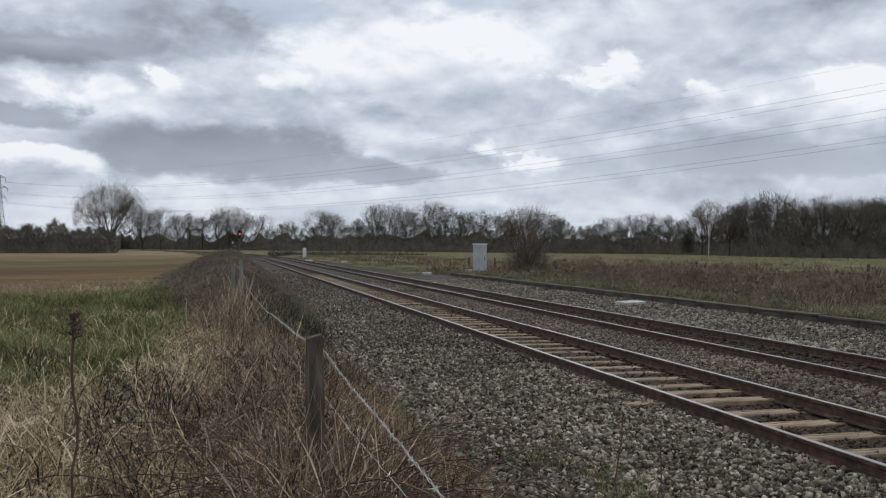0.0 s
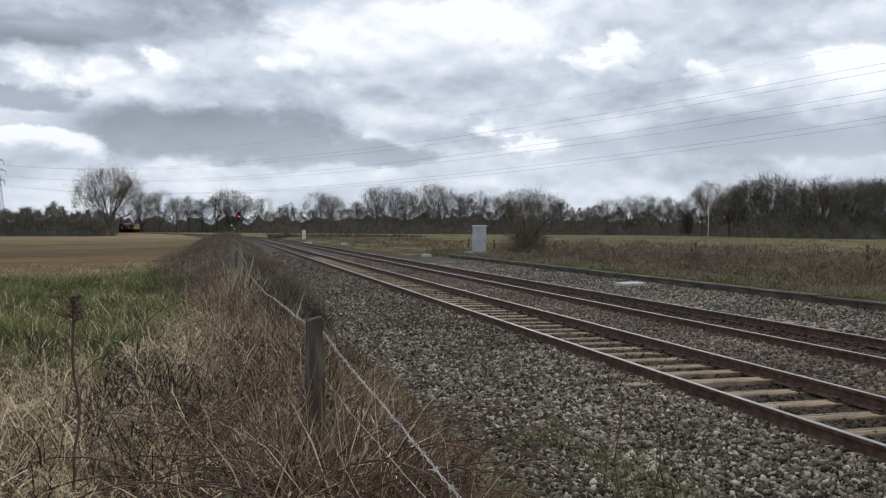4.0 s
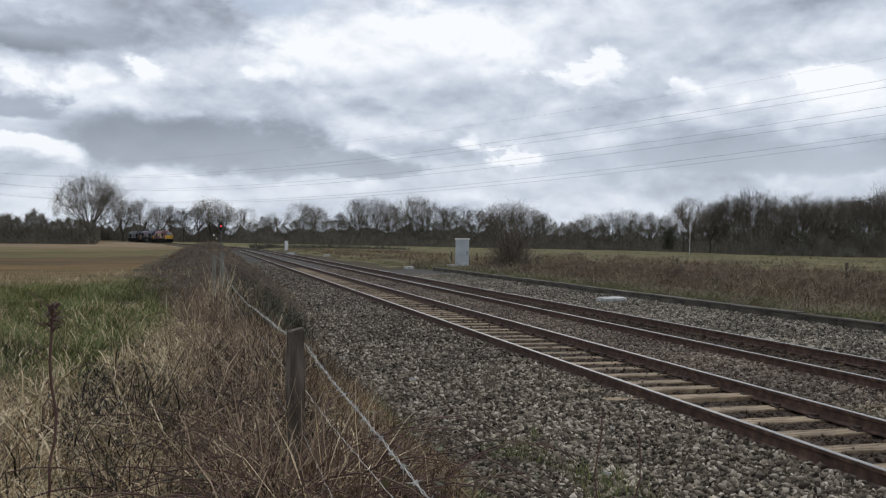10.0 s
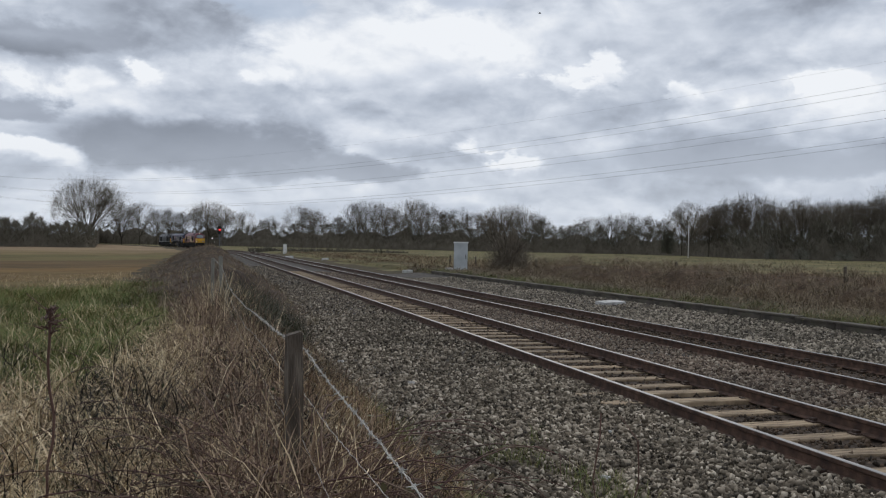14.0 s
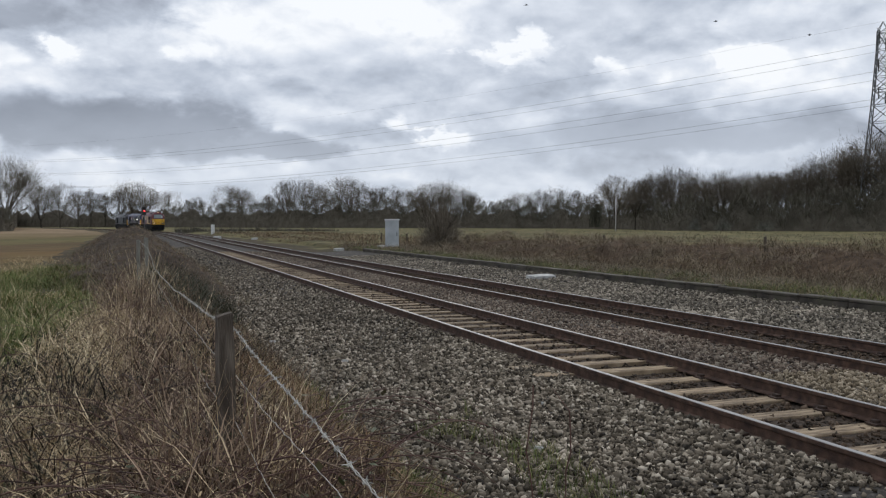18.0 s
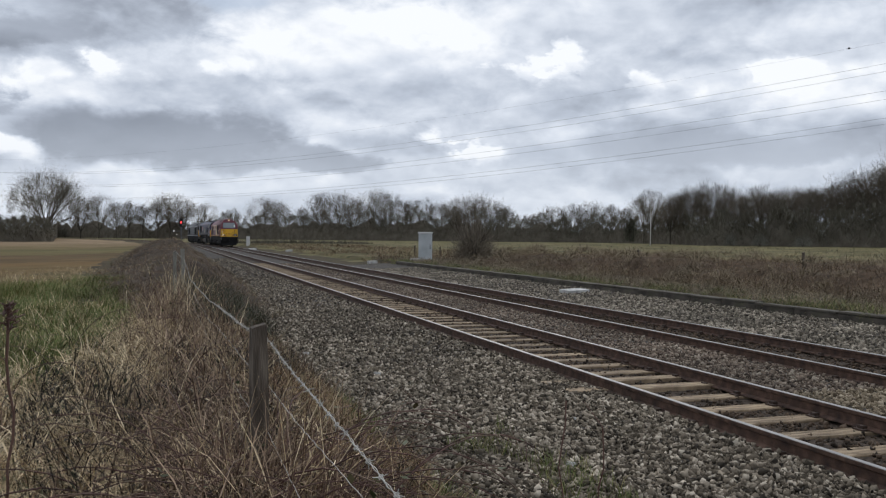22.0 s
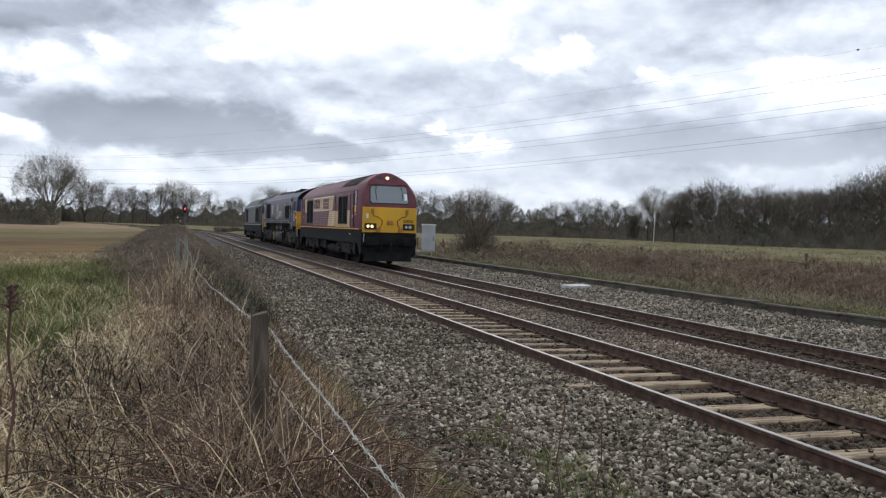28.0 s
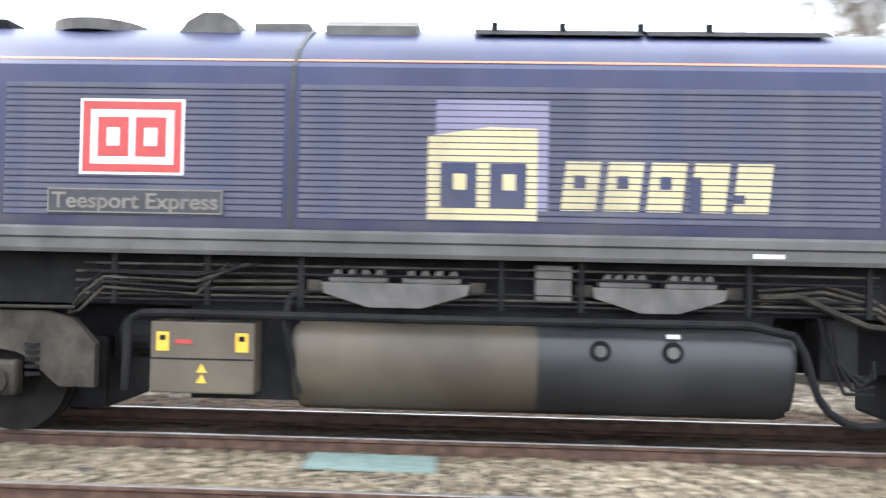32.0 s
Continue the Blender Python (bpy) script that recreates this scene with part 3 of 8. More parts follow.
def sprays(rng, height, wide):
    """Fans of fine twigs that fill out the rounded dome of the crown."""
    rows = []
    for _ in range(int(7 * wide * height ** 0.5)):
        a, c = rng.uniform(0, 2 * math.pi), rng.uniform(-0.35, 1.0)
        r = rng.uniform(0.5, 0.98) ** 0.7
        s = math.sqrt(1 - c * c)
        out = np.array((s * math.cos(a), s * math.sin(a), c))
        mid = out * r * (wide, wide, height * 0.40) + (0, 0, height * 0.58)
        size = wide * 0.13
        p = mid + rng.normal(0, size, (26, 3)) * (1, 1, 0.8)
        d = out * 0.9 + (0, 0, 0.5) + rng.normal(0, 0.45, (26, 3))
        q = p + d * rng.uniform(0.35, 1.0, (26, 1)) * height * 0.065
        rows += [(tuple(u), tuple(v), 0.0105, 0.007) for u, v in zip(p, q)]
    return rows


def tree_kind(seed, height, twig_mat, **kw):
    wood, fine, sprigs = grow(seed, height, **kw)
    meshes = []
    a = strips(fine, 3)
    rng = np.random.default_rng(seed)
    b = ribbons(sprigs + sprays(rng, height, kw["wide"]), rng)
    crown = (np.concatenate([a[0], b[0]]), np.concatenate([a[1], b[1] + len(a[0])]))
    for name, (vs, fs), mat in (("trunk", strips(wood, 6), M_BARK), ("crown", crown, twig_mat)):
        ob = raw(name, vs, fs, mat)
        meshes.append(ob.data)
        bpy.data.objects.remove(ob)
    return meshes


TREES = [tree_kind(11, 12, M_TWIG, wide=4.0, fan=1.15), tree_kind(12, 12, M_TWIG, wide=5.0, fan=1.3, bole=0.16), tree_kind(13, 12, M_TWIG, wide=3.2, fan=0.9, bole=0.24),
         tree_kind(14, 12, M_TWIG, wide=4.5, fan=1.25, bole=0.12, limbs=7), tree_kind(15, 20, M_TWIG_PALE, wide=10.5, bole=0.14, limbs=13, levels=6, dev=0.32, fan=1.2, lift=0.035, thin=0.013)]


def place_tree(kind, x, y, height, turn, label, group, wide=1.0, base=12.0):
    t = empty("tree", pose(x, y, ground_z(x, y) if abs(y) < 480 else 0, 0, 0, turn))
    for name, me in zip(("trunk", "crown"), TREES[kind]):
        o = new(name, me)
        o.parent = t
        k = height / base
        o.scale = (k * wide, k * wide, k)
    return tagged(t, label=label, category="tree", group=group)


def bearing(az, d):
    a = radians(az)
    return d * math.sin(a), d * math.cos(a)


# skyline of trees: bearing from +y, distance, height, kind, spread
SKYLINE = [(-19, 330, 9, 0, 1), (-17, 335, 10, 1, 1.2), (-15, 340, 9, 2, 1.2), (-13, 350, 9, 3, 1), (-11, 350, 10, 1, 1), (-4.6, 400, 16, 3, 1.1), (-3.6, 405, 17, 1, 1.1), (-2.6, 410, 15, 0, 1.0),
           (-1.9, 410, 16, 2, 1.0), (-1.1, 410, 15, 2, 1.0), (-0.2, 400, 16, 2, 1.1), (0.5, 395, 18, 1, 1.2), (1.2, 395, 18, 3, 1.1), (2.6, 390, 14, 1, 1.0), (4.2, 380, 12, 0, 1), (6.2, 370, 16, 1, 1.2), (7.0, 370, 16, 3, 1.2),
           (8.6, 350, 13, 2, 1), (9.8, 345, 17, 0, 1.1), (10.8, 340, 19, 1, 1.2), (11.8, 340, 15, 3, 1), (13.1, 330, 18, 1, 1.1), (14.0, 330, 18, 3, 1.0), (15.2, 325, 15, 2, 1.1), (16.2, 325, 15, 0, 1.2), (17.4, 320, 13, 1, 1.1),
           (18.6, 300, 14, 3, 1.3), (19.6, 300, 15, 1, 1.4), (20.6, 300, 13, 3, 1.3), (21.6, 300, 11, 2, 1.2), (23.4, 300, 9, 0, 1.1), (24.6, 295, 11, 1, 1.1), (25.9, 290, 13, 3, 1.2), (27.0, 290, 12, 1, 1.1), (28.3, 285, 13, 2, 1.1),
           (29.2, 280, 11, 0, 1.0), (30.3, 255, 14, 2, 0.8), (31.2, 250, 12, 3, 1), (32.2, 240, 14, 1, 1.1), (33.2, 230, 15, 0, 1.1), (34.1, 225, 16, 3, 1.2), (35.1, 215, 15, 1, 1.1), (36.2, 205, 13, 2, 1.1), (37.2, 200, 14, 0, 1.1), (38.2, 190, 13, 3, 1.1),
           (39.3, 185, 13, 1, 1.2), (40.4, 175, 14, 0, 1.2), (41.6, 165, 14, 3, 1.2), (42.8, 155, 14, 1, 1.2), (44.0, 145, 15, 0, 1.2), (45.3, 138, 16, 3, 1.2), (46.6, 130, 16, 1, 1.2), (48.2, 125, 17, 2, 1.2), (50, 120, 17, 0, 1.2), (52, 115, 17, 1, 1.2),
           (54.5, 110, 16, 3, 1.2), (57, 105, 16, 0, 1.2), (60, 100, 16, 1, 1.2), (64, 95, 15, 2, 1.2), (69, 90, 14, 3, 1.2), (75, 85, 13, 0, 1.2), (82, 80, 12, 1, 1.2), (90, 75, 11, 3, 1.2)]


def build_trees():
    rnd = random.Random(3)
    for az, d, h, kind, wide in SKYLINE:
        if 34 < az < 58 and d < 205:
            d, h = 205, h * 205 / d
        x, y = bearing(az, d)
        place_tree(kind, x, y, h * (0.80 if az > 39 else 0.9 if az > 30 else 1.0) * rnd.uniform(0.92, 1.10), rnd.uniform(0, 360), "bare winter tree with a wide crown of fine twigs", "trees along the edge of the fields", wide)
    for k in range(34):
        az = 31.0 + 0.86 * k + rnd.uniform(-0.3, 0.3)
        x, y = bearing(az, 222 + rnd.uniform(-8, 14))
        place_tree(rnd.choice((0, 1, 2, 3)), x, y, float(np.interp(az, (30, 36, 42, 48, 60), (11.5, 13.5, 14, 18, 18))) * rnd.uniform(0.85, 1.12), rnd.uniform(0, 360), "bare winter tree crowded among others in the wood", "trees of the wood", rnd.uniform(0.95, 1.3))
    x, y = bearing(-6.45, 330)
    place_tree(4, x, y, 23.0, 40, "large solitary bare tree with a broad pale crown of upswept twigs", "", 1.05, 20.0)

    for az, d, h, kind in ((113.5, 56, 25.5, 3), (118.5, 60, 26.5, 1)):
        x, y = bearing(az, d)
        place_tree(kind, x, y, h, 80 + az, "tall bare tree standing behind the old platform", "trees behind the platform", 0.9)


build_trees()


def build_scrub():
    """The thick dark undergrowth below the trees, right along the skyline."""
    rng = np.random.default_rng(4)
    line = [(-60, 225, 8), (-30, 225, 8), (-19, 222, 8), (-12, 222, 7.6), (-9, 224, 7.2), (-6.6, 226, 6.6), (-6.1, 230, 5.0), (-5.9, 470, 13), (-5.0, 462, 13), (-2, 425, 11), (2, 385, 11), (6, 365, 11), (10, 335, 11.5), (14, 322, 12), (18, 312, 12), (20, 290, 12), (22, 290, 10), (24, 290, 9), (28, 280, 9.5), (30, 260, 8),
            (31, 245, 8), (34, 205, 8.2), (38, 200, 8.6), (42, 198, 9.6), (46, 196, 11), (52, 195, 12), (58, 190, 12), (64, 110, 11), (75, 84, 10), (95, 74, 8), (130, 70, 7), (170, 80, 6), (215, 100, 6), (260, 160, 5), (300, 330, 5)]
    az, dd, hh = (np.array(c, float) for c in zip(*line))
    vs, fs = [], []
    n = 520
    grid = np.interp(np.linspace(0, 1, n), np.linspace(0, 1, len(az)), az)
    for i, a in enumerate(grid):
        d, h = np.interp(a, az, dd), np.interp(a, az, hh)
        h = h * (0.55 + 0.35 * noise.noise(Vector((a * 0.9, 0, 0))) + 0.22 * noise.noise(Vector((a * 4.0, 5, 0))))
        for off, k in ((0, 0.0), (0.6, 0.55), (2.5, 0.9), (5, 1.0), (9, 0.8), (12, 0.0)):
            x, y = bearing(a, d + off)
            vs.append((x, y, h * k - 0.2))
    for i in range(n - 1):
        for k in range(5):
            p = i * 6 + k
            fs.append((p, p + 1, p + 7, p + 6))
    tagged(mesh_object("undergrowth", vs, fs, M_SCRUB_CORE, smooth=True), label="dense dark bramble and hawthorn undergrowth below the trees", category="undergrowth", kind="stuff")
    m = 150000
    a = rng.uniform(-24, 75, m)
    d = np.interp(a, az, dd) + rng.uniform(-2.5, 7, m)
    h = np.interp(a, az, hh) * np.array([0.80 + 0.42 * noise.noise(Vector((v * 0.9, 0, 0))) + 0.30 * noise.noise(Vector((v * 3.7, 5, 0))) for v in a])
    z = h * rng.uniform(0.0, 1.0, m) ** 0.6
    x, y = d * np.sin(np.radians(a)), d * np.cos(np.radians(a))
    length = rng.uniform(0.4, 1.2, m)
    lean = rng.normal(0, 0.9, (m, 2))
    p = np.stack([x, y, z - 0.2], 1)
    q = p + np.stack([lean[:, 0], lean[:, 1], np.ones(m)], 1) * length[:, None]
    w = rng.uniform(0.02, 0.07, m)
    side = np.stack([np.cos(np.radians(a)), -np.sin(np.radians(a)), np.zeros(m)], 1) * w[:, None]
    tv = np.stack([p - side, p + side, q], 1).reshape(-1, 3)
    tagged(raw("undergrowth_twigs", tv, np.arange(3 * m).reshape(-1, 3), M_SCRUB), label="fine dark twigs of the undergrowth", category="undergrowth", kind="stuff")


build_scrub()


def build_mound():
    """Low tangled hedge along the far side of the line, where it bends away."""
    rng = np.random.default_rng(14)
    n = 5000
    a = rng.uniform(3.0, 13.0, n)
    crest = 1.9 + 1.3 * np.array([noise.noise(Vector((v * 1.1, 3, 0))) for v in a]) + 0.7 * np.array([noise.noise(Vector((v * 5.0, 9, 0))) for v in a])
    d = 188 + rng.normal(0, 2.2, n)
    crest = np.maximum(crest - 0.9, 0.15) * np.clip((13.0 - a) / 7.0, 0.05, 0.5)
    z = crest * rng.uniform(0, 1, n) ** 0.7
    p = np.stack([d * np.sin(np.radians(a)), d * np.cos(np.radians(a)), z - 0.5], 1)
    q = p + rng.normal(0, 0.45, (n, 3)) + np.array((0, 0, 0.45))
    side = np.stack([np.cos(np.radians(a)), -np.sin(np.radians(a)), np.zeros(n)], 1) * rng.uniform(0.04, 0.12, (n, 1))
    tagged(raw("hedge", np.stack([p - side, p + side, q], 1).reshape(-1, 3), np.arange(3 * n).reshape(-1, 3), M_SCRUB), label="low tangled grey-green hedge beyond the bend of the line", category="hedge", kind="stuff")


build_mound()

# ---- lineside: old platform edge, cabinets, signal, fences ----
M_CONCRETE = material("mossy_concrete", [(0.035, 0.029, 0.023), (0.085, 0.072, 0.058), (0.060, 0.058, 0.035)], scale=2.2, rough=0.95, bump=0.4, rand=0.2, second=(0.5, 0.75, 1.2))
M_CAP = material("stained_coping", [(0.045, 0.038, 0.030), (0.10, 0.086, 0.069), (0.068, 0.068, 0.040)], scale=3, rough=0.95, bump=0.3, rand=0.15)
M_WHITE_SLAB = material("whitened_slab", [(0.26, 0.255, 0.24), (0.46, 0.455, 0.435), (0.60, 0.595, 0.575)], scale=4, rough=0.9, bump=0.3)
M_CABINET = material("grey_aluminium", [(0.42, 0.45, 0.46), (0.54, 0.57, 0.58)], scale=1.5, rough=0.5, metal=0.2, second=(0.8, 0.85, 1.1))
M_CABINET_LID = material("pale_lid", [(0.62, 0.62, 0.60), (0.74, 0.74, 0.72)], scale=3, rough=0.6)
M_POST_PALE = material("bleached_timber_post", [(0.13, 0.125, 0.105), (0.21, 0.20, 0.17), (0.27, 0.265, 0.23)], scale=6, rough=0.95, bump=0.6, stretch=(4, 4, 0.5), rand=0.15)
M_POST = material("grey_timber_post", [(0.028, 0.021, 0.015), (0.075, 0.059, 0.045), (0.165, 0.137, 0.108)], scale=6, rough=0.95, bump=0.6, stretch=(4, 4, 0.5), rand=0.15)
M_WIRE = material("galvanised_wire", [(0.22, 0.21, 0.185), (0.48, 0.465, 0.42)], scale=20, rough=0.7, metal=0.0)
M_RED_LIGHT = glow("red_signal_light", (1.0, 0.03, 0.03), 5.0)
M_WHITE_LIGHT = glow("white_signal_light", (1.0, 0.95, 0.85), 1.0)
M_BLACK = material("signal_black", [(0.012, 0.012, 0.012), (0.02, 0.02, 0.02)], scale=5, rough=0.6)
M_LATTICE = material("grey_lattice_steel", [(0.075, 0.08, 0.085), (0.11, 0.115, 0.12)], scale=3, rough=0.7)
M_TEAL = material("weathered_teal_board", [(0.13, 0.19, 0.17), (0.21, 0.27, 0.245)], scale=6, rough=0.8, bump=0.2)


def build_platform_edge():
    """A low old platform wall of concrete blocks with a pale coping."""
    rnd = random.Random(8)
    wall = tagged(empty("platform_wall", pose(15.0, 0, 0.1)), label="low mossy concrete wall of a disused platform", kind="structure")
    b = box(-0.14, 0.14, -0.74, 0.74, -0.55, -0.06, bevel=0.02)
    me = bpy.data.meshes.new("wall_block")
    b.to_mesh(me)
    b.free()
    me.materials.append(M_CONCRETE)
    c = box(-0.155, 0.16, -0.74, 0.74, -0.06, 0.0, bevel=0.02)
    mc = bpy.data.meshes.new("coping_slab")
    c.to_mesh(mc)
    c.free()
    mc.materials.append(M_CAP)
    y = -14.0
    while y < 58:
        for m, n in ((me, "wall_block"), (mc, "coping_slab")):
            o = new(n, m)
            o.parent = wall
            o.matrix_basis = pose(rnd.gauss(0, 0.008), y, rnd.gauss(-0.02, 0.006), rnd.gauss(0, 0.25), rnd.gauss(0, 1.0), rnd.gauss(0, 0.2))
        y += 1.5


build_platform_edge()


def slab(x, y, z, w, d, h, turn, label, name="concrete_cover"):
    b = box(-w / 2, w / 2, -d / 2, d / 2, 0, h, bevel=0.015)
    for v in b.verts:
        v.co += Vector((random.Random(int(v.co.x * 1000) + int(v.co.y * 777)).uniform(-0.01, 0.01), 0, 0))
    o = part(name, b, M_WHITE_SLAB)
    o.matrix_basis = pose(x, y, z, 2, -2, turn)
    return tagged(o, label=label, category="cover slab", group="pale slabs beside the line")


slab(13.8, 28.3, -0.20, 0.85, 0.6, 0.12, 8, "weathered white concrete cover slab lying on the ballast")
slab(14.1, 61.0, -0.30, 0.62, 0.5, 0.30, 4, "white-painted concrete block beside the track")
slab(14.4, 106.0, -0.30, 0.7, 0.6, 0.34, 4, "white-painted concrete block beside the track")
slab(11.3, 118.0, -0.25, 0.9, 0.6, 0.3, 4, "white-painted concrete block beside the track")
slab(16.6, 59.0, 0.08, 0.45, 0.3, 0.16, 20, "small white concrete lump in the grass")


def cabinet(x, y, z, w, d, h, turn, label, skin=None):
    c = tagged(empty("equipment_cabinet", pose(x, y, z, 0, 0, turn)), label=label, category="cabinet")
    body = part("body", box(-w / 2, w / 2, -d / 2, d / 2, 0.0, h, bevel=0.015), skin or M_CABINET, c)
    part("lid", box(-w / 2 - 0.05, w / 2 + 0.05, -d / 2 - 0.06, d / 2 + 0.06, h, h + 0.09, bevel=0.02), M_CABINET_LID, c, "pale overhanging lid")
    dr = part("door", box(-w / 2 + 0.05, w / 2 - 0.05, -d / 2 - 0.012, -d / 2, 0.1, h - 0.06, bevel=0.004), skin or M_CABINET, c)
    part("handle", box(w / 2 - 0.16, w / 2 - 0.12, -d / 2 - 0.05, -d / 2 - 0.012, h * 0.45, h * 0.6), M_BLACK, dr)
    part("plinth", box(-w / 2 - 0.04, w / 2 + 0.04, -d / 2 - 0.04, d / 2 + 0.04, -0.2, 0.02), M_CAP, c)
    return c


cabinet(17.6, 59.7, 0.0, 0.95, 0.62, 1.95, -16, "tall grey metal lineside cabinet with a pale lid")
cabinet(14.35, 158.0, -0.3, 0.6, 0.5, 1.75, -4, "white metal lineside box beside the far track", M_CABINET_LID)


def signal(x, y):
    s = tagged(empty("railway_signal", pose(x, y, -0.65)), label="colour-light signal showing red on a black backboard", category="signal")
    part("post", rod((0, 0, 0), (0, 0, 4.2), 0.09, sides=12), M_LATTICE, s)
    hd = part("head", box(-0.32, 0.32, -0.12, 0.12, 3.8, 5.3, bevel=0.12), M_BLACK, s, "black backboard")
    for z, mat in ((4.55, M_RED_LIGHT),):
        part("lamp", rod((0, -0.13, z), (0, -0.2, z), 0.12, sides=18), mat, hd, "glowing red lamp")
        hood = bmesh.new()
        for k in range(9):
            a = radians(20 * k + 10)
            b = radians(20 * k + 30)
            rod((0.19 * math.cos(a), -0.25, z + 0.19 * math.sin(a)), (0.19 * math.cos(b), -0.25, z + 0.19 * math.sin(b)), 0.015, hood, 5)
        part("hood", hood, M_BLACK, hd)
    box_ = part("indicator_box", box(-1.5, -0.95, -0.1, 0.1, 2.85, 3.25, bevel=0.03), M_BLACK, s)
    part("indicator_lamp", rod((-1.2, -0.1, 3.05), (-1.2, -0.14, 3.05), 0.09, sides=12), M_WHITE_LIGHT, box_, "small white lamp")
    part("indicator_lamp", rod((-0.75, -0.1, 2.4), (-0.75, -0.14, 2.4), 0.06, sides=12), M_WHITE_LIGHT, s, "small white lamp")
    part("bracket", box(-1.3, 0.0, -0.04, 0.04, 3.0, 3.08), M_LATTICE, s)
    part("ladder", pipe([(0.3, 0.15, 0.0), (0.3, 0.15, 4.4)], 0.03), M_LATTICE, s)
    return s


signal(3.2, 160.0)


def pylon(x, y, turn, label):
    p = tagged(empty("pylon", pose(x, y, 0, 0, 0, turn)), label=label, category="pylon", group="pylons of the power line")
    half = lambda z: float(np.interp(z, (0, 27, 38, 41), (4.0, 1.7, 1.0, 0.95)))
    zs = [0, 7, 13, 18, 22.5, 26, 29, 31.8, 34.4, 37.3, 41]
    segs, brace = [], []
    for sx in (-1, 1):
        for sy in (-1, 1):
            for a, b in zip(zs, zs[1:]):
                segs.append(((sx * half(a), sy * half(a), a), (sx * half(b), sy * half(b), b), 0.13, 0.12))
            segs.append(((sx * half(41), sy * half(41), 41), (0, 0, 43.1), 0.1, 0.08))
    for a, b in zip(zs, zs[1:]):
        for s in (-1, 1):
            for k in (-1, 1):
                brace.append(((k * half(a), s * half(a), a), (-k * half(b), s * half(b), b), 0.07, 0.07))
                brace.append(((s * half(a), k * half(a), a), (s * half(b), -k * half(b), b), 0.07, 0.07))
            brace.append(((-half(b), s * half(b), b), (half(b), s * half(b), b), 0.06, 0.06))
            brace.append(((s * half(b), -half(b), b), (s * half(b), half(b), b), 0.06, 0.06))
    for k in range(4):
        raw("leg", *strips(segs[k * 11:k * 11 + 11], 4), M_LATTICE, p)
    raw("bracing", *strips(brace, 4), M_LATTICE, p)
    for z, reach in ((40.1, 4.2), (34.4, 5.4), (29.0, 4.6)):
        for s in (-1, 1):
            w = half(z)
            arm = [((s * w, q * w, z + dz), (s * reach, 0, z), 0.09, 0.07) for q in (-1, 1) for dz in (0, 1.6)]
            raw("crossarm", *strips(arm, 4), M_LATTICE, p)
            raw("insulator", *strips([((s * reach, 0, z), (s * reach, 0, z - 2.2), 0.13, 0.13)], 5), M_BLACK, p)
    return p


PYLONS = [(-122.6, 549.6), (147.2, 142.6), (404.0, -208.0)]
LINE_TURN = math.degrees(math.atan2(257, 350))
for _x, _y in PYLONS:
    pylon(_x, _y, LINE_TURN, "tall grey lattice steel pylon with three pairs of arms")


def power_lines():
    c, s = math.cos(radians(LINE_TURN)), math.sin(radians(LINE_TURN))
    for reach, z in ((4.2, 37.9), (5.4, 32.2), (4.6, 26.8), (-4.2, 37.9), (-5.4, 32.2), (-4.6, 26.8), (0, 43.1)):
        for a, b in zip(PYLONS, PYLONS[1:]):
            pts = []
            for i in range(41):
                f = i / 40
                x, y = a[0] + (b[0] - a[0]) * f + reach * c, a[1] + (b[1] - a[1]) * f + reach * s
                pts.append((x, y, z - 4 * (10.8 if reach else 9.0) * f * (1 - f)))
            o = raw("power_cable", *tube(pts, 0.026 if reach else 0.012), M_LATTICE)
            tagged(o, label="sagging overhead power cable strung between pylons", category="power cable", group="cables of the power line")


power_lines()

# ---- fences ----


def fence_post(x, y, base, top, w, lean, turn, label, group, mat=None):
    b = box(-w / 2, w / 2, -w / 2, w / 2, 0, top - base, bevel=w * 0.12)
    rnd = random.Random(int(y * 100))
    bmesh.ops.subdivide_edges(b, edges=[e for e in b.edges if abs(e.verts[0].co.z - e.verts[1].co.z) > 0.4], cuts=7)
    for v in b.verts:
        v.co.x += rnd.uniform(-0.006, 0.006)
        v.co.y += rnd.uniform(-0.006, 0.006)
        if v.co.z > (top - base) * 0.9:
            v.co.z += 0.25 * v.co.x
    o = part("fence_post", b, mat or M_POST_PALE)
    o.matrix_basis = pose(x, y, base, lean, lean * 0.5, turn)
    return tagged(o, label=label, category="fence post", group=group)


FENCE_X = 0.475
for _x, _y, _t in ((0.49, -1.4, 1.28), (0.475, 4.55, 1.30), (0.30, 22.3, 1.36), (0.53, 24.0, 1.38), (0.6, 28.0, 1.30), (0.7, 34.0, 1.25)):
    fence_post(_x, _y, 0.0, _t, 0.078, 1.5 * hump(_y, 9), 12 * hump(_y, 5), "weathered grey timber fence post among dead stems", "posts of the lineside fence", M_POST if _y < 20 else None)
for _x, _y, _t in ((21.9, 49.0, 0.95), (22.2, 38.5, 1.15), (26.2, 31.6, 1.15), (22.0, 56.5, 0.95), (22.0, 63.0, 0.9), (22.1, 70.5, 0.9), (22.0, 78.0, 0.9), (22.4, 27.0, 0.95)):
    fence_post(_x, _y, -0.05, _t, 0.10, 3 * hump(_x, _y), 8, "weathered timber post in the brambles", "posts beyond the platform", M_POST)


